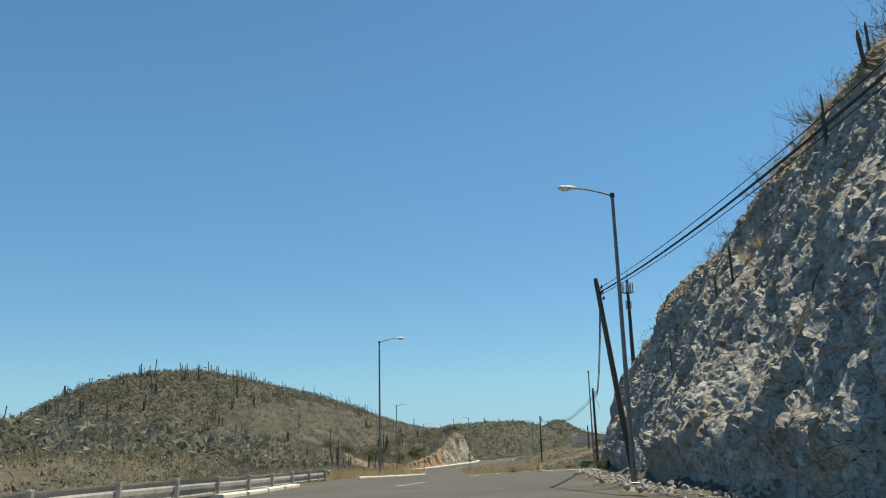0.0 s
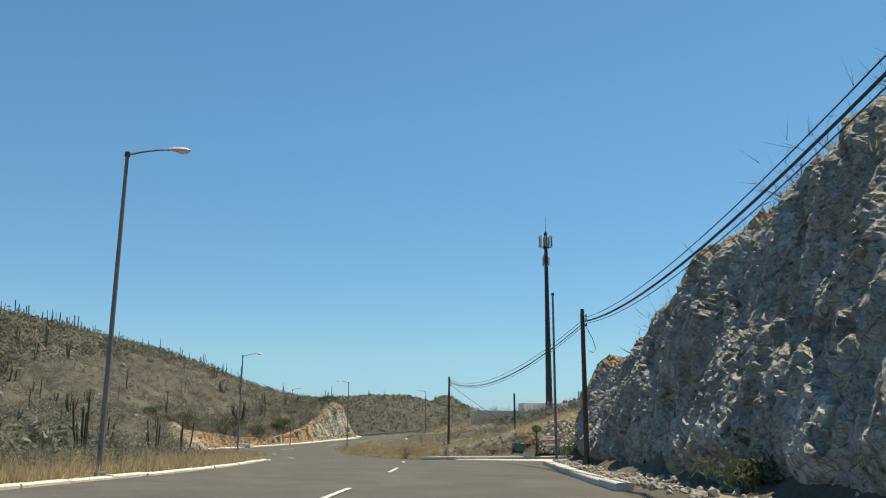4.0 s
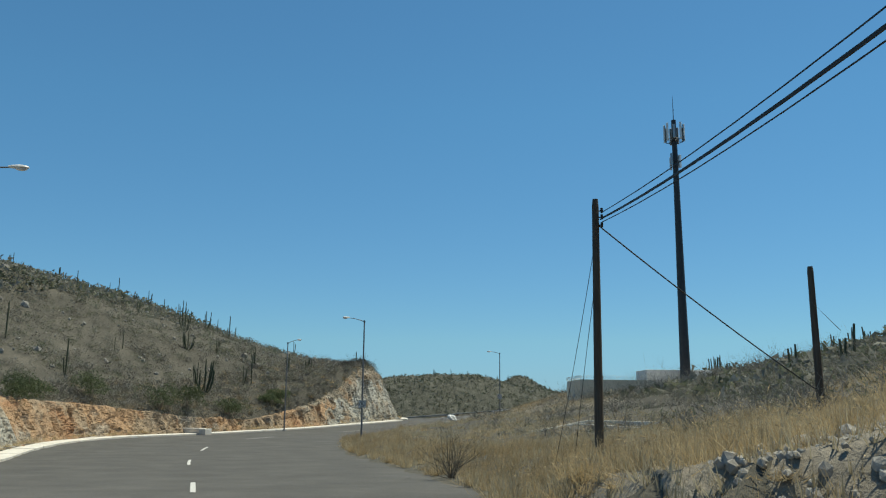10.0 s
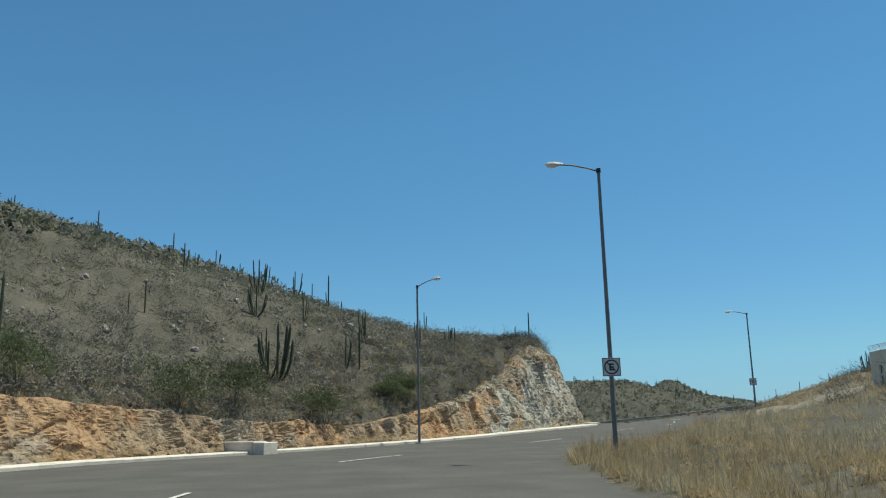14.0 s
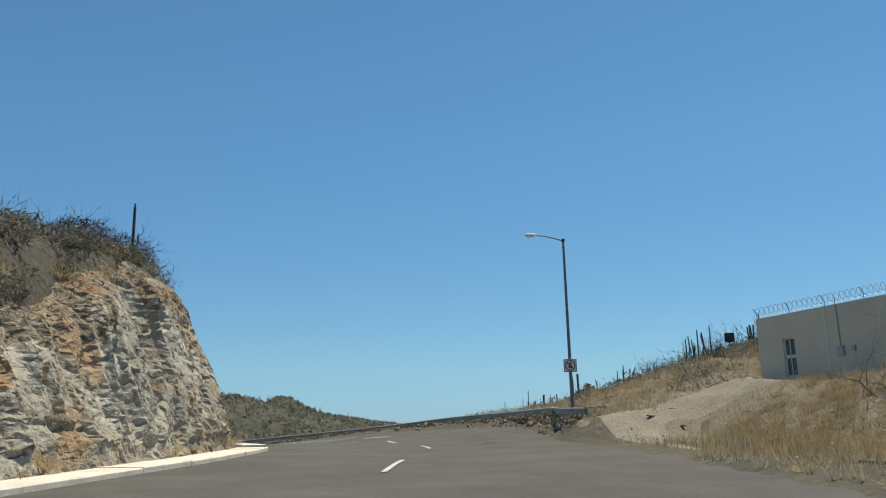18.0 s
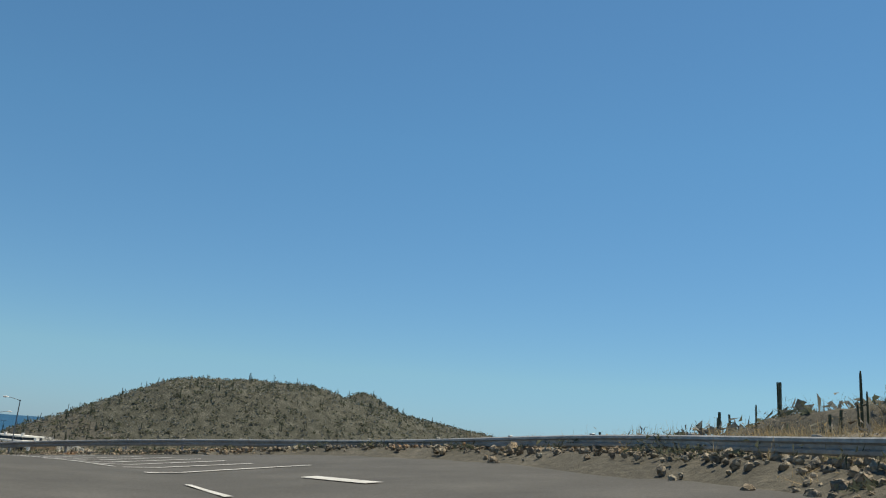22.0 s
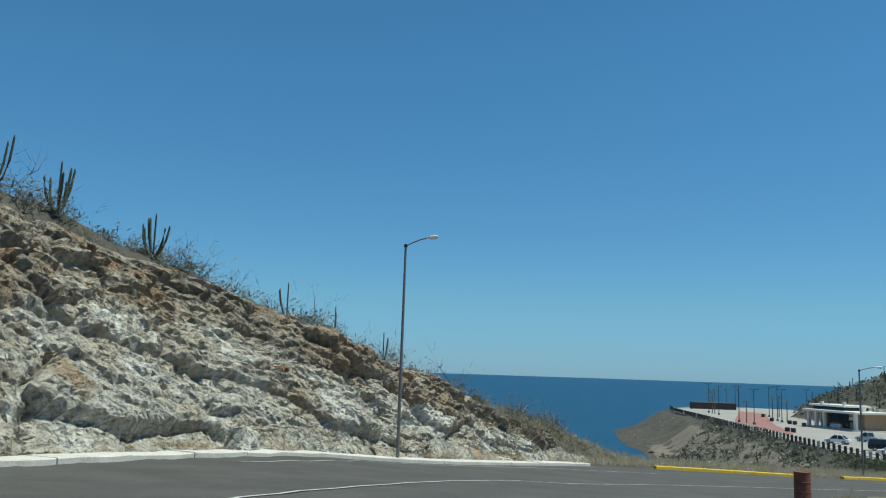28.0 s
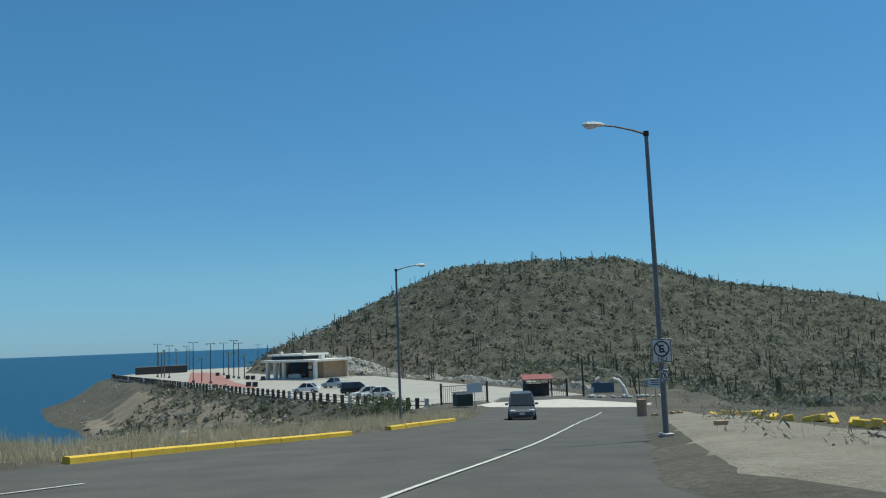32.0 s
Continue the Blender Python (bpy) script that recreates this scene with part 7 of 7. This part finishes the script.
zg = ground(-9, 377.5)
metal_gate((-11.2, 377.2), (-6.3, 378.4), zg, 1.9, "open dark metal bar gate")
metal_gate((-0.8, 389.7), (4.3, 390), ground(1.5, 390), 2.1, "dark metal bar gate in front of the booth")


def booth():
    b = thing("gate_booth", "small gate booth with a red sheet roof", "booth", (1.2, 393.2, FLOOR - 0.1), 0)
    for x in (-1.6, 1.6):
        for y in (-1.1, 1.1):
            bm = bmesh.new()
            box(bm, x, y, 1.2, 0.12, 0.12, 2.4)
            part("post", bm, dark_steel, b)
    bm = bmesh.new()
    box(bm, 0, 1.1, 0.9, 3.1, 0.08, 1.7)
    part("rear_panel", bm, dark_steel, b)
    bm = bmesh.new()
    box(bm, 0, 0, 2.62, 3.8, 3.0, 0.1, Matrix.Rotation(radians(9), 4, "X"), 0.02)
    part("roof", bm, roof_red, b)
    return b


booth()


def refuse_bin():
    g = thing("refuse_bin", "large dark green refuse container on the verge", "bin", (-9.4, 369.2, ground(-9.4, 369.2)), 15)
    bm = bmesh.new()
    rows = [(-0.8, ((0.55, 0.15), (0.62, 0.6), (0.68, 1.25))), (0.8, ((0.55, 0.15), (0.62, 0.6), (0.68, 1.25)))]
    part("tub", loft(bm, rows), surface("bin_green", [(0.02, 0.04, 0.035), (0.035, 0.06, 0.05)], 0.5, 0.6, 0.05), g)
    bm = bmesh.new()
    box(bm, 0, 0.05, 1.33, 1.7, 1.42, 0.09, Matrix.Rotation(radians(6), 4, "X"), 0.03)
    part("lid", bm, dark_steel, g)
    return g


refuse_bin()


def panel_sign(x, y, w, h, up, turn, label, bars=0):
    s = thing("panel_sign", label, "sign", (x, y, ground(x, y)), turn)
    bm = bmesh.new()
    tube(bm, [(0, 0.03, -0.2), (0, 0.03, up + h)], 0.04, 6)
    part("post", bm, steel, s)
    bm = bmesh.new()
    box(bm, 0, -0.03, up + h / 2, w, 0.03, h, None, 0.01)
    part("panel", bm, sign_white, s)
    for k in range(bars):
        bm = bmesh.new()
        box(bm, 0, -0.05, up + h * (0.8 - 0.25 * k), w * (0.7 - 0.15 * (k % 2)), 0.008, h * 0.09)
        part("text_bar", bm, sign_black, s)
    return s


panel_sign(-8.6, 364.2, 1.35, 0.85, 1.5, -5, "pale grey blank panel on a post by the gate")
panel_sign(6.9, 362, 1.1, 0.75, 1.6, -20, "white notice panel with dark lines on a post", 3)
no_parking_sign(5.9, 361.4, ground(5.9, 361.4) + 2.1, -12, sign_black, "small white no-parking sign beside a notice panel", 0.5)
bm = bmesh.new()
tube(bm, [(5.9, 361.45, ground(5.9, 361.4) - 0.2), (5.9, 361.45, ground(5.9, 361.4) + 2.4)], 0.04, 6)
tagged(part("sign_post", bm, steel), "grey steel post of a small sign", "post")


def oil_drum(x, y, r, h, material, label, z=None):
    d = thing("oil_drum", label, "barrel", (x, y, ground(x, y) if z is None else z), 0)
    bm = bmesh.new()
    prof = [(0.0, r * 0.98), (0.02 * h, r), (0.31 * h, r), (0.33 * h, r * 1.035), (0.35 * h, r), (0.64 * h, r), (0.66 * h, r * 1.035), (0.68 * h, r), (0.98 * h, r), (h, r * 1.02)]
    tube(bm, [(0, 0, q) for q, _ in prof], [w for _, w in prof], 24)
    part("drum", bm, material, d)
    bm = bmesh.new()
    n = 24
    tube(bm, [(r * math.cos(k * math.tau / n), r * math.sin(k * math.tau / n), h) for k in range(n + 1)], 0.014, 5, False)
    part("rim", bm, rust, d)
    return d


drum_foot = float(road_height(np.array([-10.3]), np.array([295.7]))[0])
oil_drum(-10.3, 295.74, 0.31, -6.98 - drum_foot, rust, "rusty red-brown steel drum at the edge of the road", drum_foot)
oil_drum(1.1, 345.3, 0.34, 1.1, brick_tan, "pale rusty drum on the shoulder beside bricks")
rng = random.Random(8)
for k in range(5):
    bm = bmesh.new()
    x, y = 1.1 + rng.uniform(0.5, 2.2), 344.8 + rng.uniform(-0.8, 0.8)
    box(bm, x, y, ground(x, y) + 0.09, 0.4, 0.2, 0.18, Matrix.Rotation(rng.uniform(0, 3), 4, "Z"), 0.01)
    tagged(part("concrete_block", bm, brick_tan), "loose tan building block on the shoulder", "block", "loose blocks")
bm = bmesh.new()
box(bm, -3.7, 318.2, ground(-3.7, 318.2) + 0.1, 0.42, 0.2, 0.2, Matrix.Rotation(0.1, 4, "Z"), 0.012)
tagged(part("concrete_block", bm, brick_tan), "single tan building block lying on the shoulder", "block", "loose blocks")
yellow_line = smooth_line(((-1.2, 312), (-0.6, 316), (0.2, 323.5), (2.2, 331), (3.4, 338), (5.5, 347)), 8)
for k in range(16):
    i = 2 + k * 2
    p = yellow_line[min(i, len(yellow_line) - 1)]
    x, y = p[0] + rng.uniform(-0.3, 0.3), p[1] + rng.uniform(-0.4, 0.4)
    bm = bmesh.new()
    ln = rng.uniform(0.5, 1.3)
    box(bm, x, y, ground(x, y) + 0.09, 0.26, ln, 0.24, Euler((rng.uniform(-0.25, 0.25), rng.uniform(-0.3, 0.3), rng.uniform(-0.9, 0.5))).to_matrix().to_4x4(), 0.03)
    tagged(part("kerb_block", bm, kerb_yellow), "broken yellow painted kerb block on the shoulder", "kerb block", "broken kerb blocks")


def ground_patch(name, ring, material, label, category, lift=0.035, step=0.35, clear=None):
    """A thin sheet that lies on the ground inside a ring, and off the road where clear is given."""
    ring = poly(ring)
    (x0, y0), (x1, y1) = ring.min(0), ring.max(0)
    x, y = np.meshgrid(np.arange(x0, x1 + step, step), np.arange(y0, y1 + step, step))
    ok = inside(x + 0.35 * np.sin(y * 1.7), y + 0.35 * np.sin(x * 1.3), ring)
    away = line_distance(x, y, np.vstack([ring, ring[:1]]))[0]
    if clear is not None:
        gap = np.where(inside(x, y, ROAD_RING), 0, road_gap(x.ravel(), y.ravel()).reshape(x.shape))
        ok &= gap > clear
        away = np.minimum(away, gap - 0.3)
    z = ground(x.ravel(), y.ravel()).reshape(x.shape) + np.minimum(lift, 0.14 * away - 0.12)
    ny, nx = x.shape
    i = (np.arange(ny - 1)[:, None] * nx + np.arange(nx - 1)[None]).ravel()
    q = np.stack([i, i + 1, i + nx + 1, i + nx], 1)
    q = q[ok.ravel()[q].all(1)]
    used, inv = np.unique(q, return_inverse=True)
    me = mesh_fast(name, np.stack([x, y, z], -1).reshape(-1, 3)[used], inv.reshape(-1, 4), material)
    return tagged(new(name, me), label, category, kind="structure")


ground_patch("dirt_shoulder", ((-6.2, 285), (-9.0, 295), (-9.9, 303), (-8.2, 310), (-3.5, 328), (0.3, 340), (4.5, 351), (7, 352), (4, 338), (0.6, 322), (-1, 312), (-2.5, 303), (-3, 292), (-3.4, 284)), dirt, "pale trodden dirt of the road shoulder", "dirt", 0.05)
ground_patch("sandy_ground", ((8, 172), (34, 172), (36, 190), (43, 205), (42, 224), (34, 238), (22, 258), (8, 262), (14, 236), (16, 200)), sandy, "brown sandy ground of the knoll under dry grass", "ground", 0.05, 0.4, 2.2)
ground_patch("dirt_track", ((14.8, 192), (18.0, 199), (19.4, 204.6), (21.5, 207.2), (26.5, 206.8), (30.2, 207.6), (33.5, 208.8), (33.5, 205.4), (30.2, 201.4), (26.5, 201.8), (23.4, 202), (20.3, 198), (17.2, 192)), dirt, "pale dirt track leading past the building", "dirt", 0.13, 0.3, 0.4)
ground_patch("dirt_track", ((4.2, 20), (6.4, 42), (8.2, 54), (11, 70), (14, 84), (16, 84), (13, 69), (10.2, 53), (8.4, 41), (6, 20)), dirt, "pale stony dirt strip below the rock face", "dirt", 0.05)
ground_patch("stony_bank", ((9.6, 102), (12.5, 99.6), (17.5, 99), (24, 100), (25, 106), (20, 112), (12, 112), (9.6, 108)), dirt, "pale stony earth of the bank by the side street", "dirt", 0.04)
ground_patch("side_street", ((14.4, 85.5), (30, 88.5), (30, 98.6), (17.5, 97.2), (9.6, 101), (12, 92)), concrete, "pale concrete surface of the side street", "street", 0.03)
ground_patch("embankment", ((-15, 375), (-43, 423), (-76, 480), (-84, 466), (-58, 412), (-30, 362)), earth, "brown earth embankment below the plaza fence", "embankment", 0.3, 0.8)
ground_patch("scrubby_slope", ((27, 398), (14, 420), (6, 445), (-8, 482), (-32, 512), (-48, 560), (-30, 640), (60, 690), (200, 700), (290, 600), (200, 480), (90, 405)), olive_soil, "olive-grey scrubby slope of the hill above the sea", "hillside", 0.15, 3.0)
ground_patch("apron", ((-6, 380), (-9, 372), (-2, 366), (6, 362), (9, 368), (3.5, 384)), concrete, "pale concrete apron by the gate", "paving", 0.06)
track_edge = poly(((15.5, 193.2), (18.0, 199), (19.4, 204.6), (21.5, 207.2), (26.5, 206.8), (30.2, 207.6), (30.2, 201.4), (26.5, 201.8), (23.4, 202), (20.3, 198), (17.2, 192)))
rubble(scatter(420, 16, 31, 192, 207.5, lambda x, y, z: inside(x, y, track_edge), 2, 0.8) + (0, 0, 0.13), 0.012, 0.045, stone_pale, "small loose stones on the dirt track")
brush(scatter(1500, 15, 31, 184, 202.5, lambda x, y, z: (road_gap(x, y) > 1.0) & ~inside(x, y, track_edge) & (line_distance(x, y, track_edge)[0] > 0.6), 2, 0.8), "golden-brown dry brush in front of the beige building", 1.0)
grass(scatter(4200, 14, 31, 190, 209, lambda x, y, z: (line_distance(x, y, track_edge)[0] < np.abs(rng_np.normal(0, 0.7, x.shape))), 2, 0.8), grass_pale, "pale dry grass creeping over the edges of the dirt track", 0.45)
shoulder_edge = poly(((0.3, 340), (4.5, 351), (7, 352), (4, 338), (0.6, 322), (-1, 312), (-2.5, 303), (-3, 292)))
grass(scatter(2600, -5, 9, 288, 356, lambda x, y, z: (line_distance(x, y, shoulder_edge)[0] < np.abs(rng_np.normal(0, 0.7, x.shape))), 2, 0.3), grass_pale, "sparse dry grass along the dirt shoulder", 0.4)
# garden of pale rocks and an arched board by the gate
for k in range(26):
    x, y = 4.2 + k * 0.33 + rng.uniform(-0.3, 0.3), 385 - k * 0.25 + rng.uniform(-0.8, 0.8)
    ob = new("garden_rock", stone_kinds[k % 7])
    s = rng.uniform(0.18, 0.45)
    ob.matrix_world = pose(x, y, ground(x, y) + s * 0.3, 0, 0, rng.uniform(0, 360)) @ Matrix.Diagonal((s, s, s, 1))
    tagged(ob, "pale rock bordering the garden by the gate", "rock", "garden rocks")
arch = thing("welcome_board", "low blue board in a pale arched surround", "sign", (8.6, 387, ground(8.6, 387)), -12)
bm = bmesh.new()
box(bm, -0.6, 0, 1.3, 2.6, 0.25, 1.2, None, 0.04)
part("board", bm, surface("board_blue", [(0.06, 0.10, 0.14), (0.08, 0.13, 0.18)], 1, 0.7, 0.02), arch)
bm = bmesh.new()
tube(bm, [(0.6, 0, 2.3), (1.2, 0, 2.1), (1.7, 0, 1.4), (2.0, 0, 0.5), (2.1, 0, -0.1)], [0.16, 0.2, 0.24, 0.26, 0.28], 8)
part("surround", bm, stucco_white, arch)
bm = bmesh.new()
tube(bm, [(-2.0, 0, -0.1), (-1.8, 0, 1.2), (-1.3, 0, 2.2), (-0.9, 0, 2.5)], [0.26, 0.22, 0.2, 0.15], 8)
part("surround", bm, stucco_white, arch)
place_cactus(11.2, 383, 1, 1.0, "columnar cactus in the garden by the gate")
timber_pole(5.9, 388, FLOOR + 4.8, (5.9, 388), "short dark wooden post by the gate", 0.12, 0)
# drain box on the left kerb, dark box on a post beside the building
drain = thing("drain_box", "low concrete drain box with a whitewashed end on the kerb", "drain box", (-12.6, 171.2, float(road_height(np.array([-12.0]), np.array([171.0]))[0])), 62)
bm = bmesh.new()
box(bm, 0, 0, 0.28, 0.9, 3.2, 0.62, None, 0.03)
part("body", bm, concrete, drain)
bm = bmesh.new()
box(bm, 0.0, -1.95, 0.26, 0.92, 0.68, 0.58, None, 0.03)
part("end_block", bm, kerb_white, drain, "whitewashed end block")
dark_box = thing("meter_box", "black square box on a thin post in the scrub", "meter box", (34.2, 212, ground(34.2, 212)), -25)
bm = bmesh.new()
tube(bm, [(0, 0.05, -0.2), (0, 0.05, 2.38 - ground(34.2, 212))], 0.04, 6)
part("post", bm, dark_steel, dark_box)
bm = bmesh.new()
box(bm, 0, 0, 2.38 - ground(34.2, 212), 0.55, 0.12, 0.55, None, 0.02)
part("box", bm, sign_black, dark_box)
bag = bmesh.new()
bmesh.ops.create_icosphere(bag, subdivisions=3, radius=0.16)
for v in bag.verts:
    n = noise.noise(v.co * 5.0) + 0.6 * noise.noise(v.co * 11.0)
    v.co = Vector((v.co.x * 1.1, v.co.y * 0.8, v.co.z * (0.75 if v.co.z > 0 else 0.4))) * (1 + 0.35 * n)
bag_ob = part("plastic_bag", bag, surface("bag_white", [(0.70, 0.70, 0.68), (0.80, 0.80, 0.78)], 0.3, 0.4, 0.2, 8))
bag_ob.matrix_world = pose(9.1, 118.6, -1.72, 20, 10, 30)
tagged(bag_ob, "crumpled white plastic bag caught in a bare bush", "plastic bag")
bag_bush = thing("bush", "tall bare thorny bush holding a plastic bag", "bush", (9.1, 118.7, ground(9.1, 118.7)))
co = twigs(np.zeros((1, 3)), np.full(1, 0.85), np.full(1, (-1.75 - ground(9.1, 118.7)) * 0.92), 40, 0.016)
ob = new("crown", mesh_fast("crown", co, np.arange(len(co)).reshape(-1, 3), bark_dark, False))
ob.parent = bag_bush
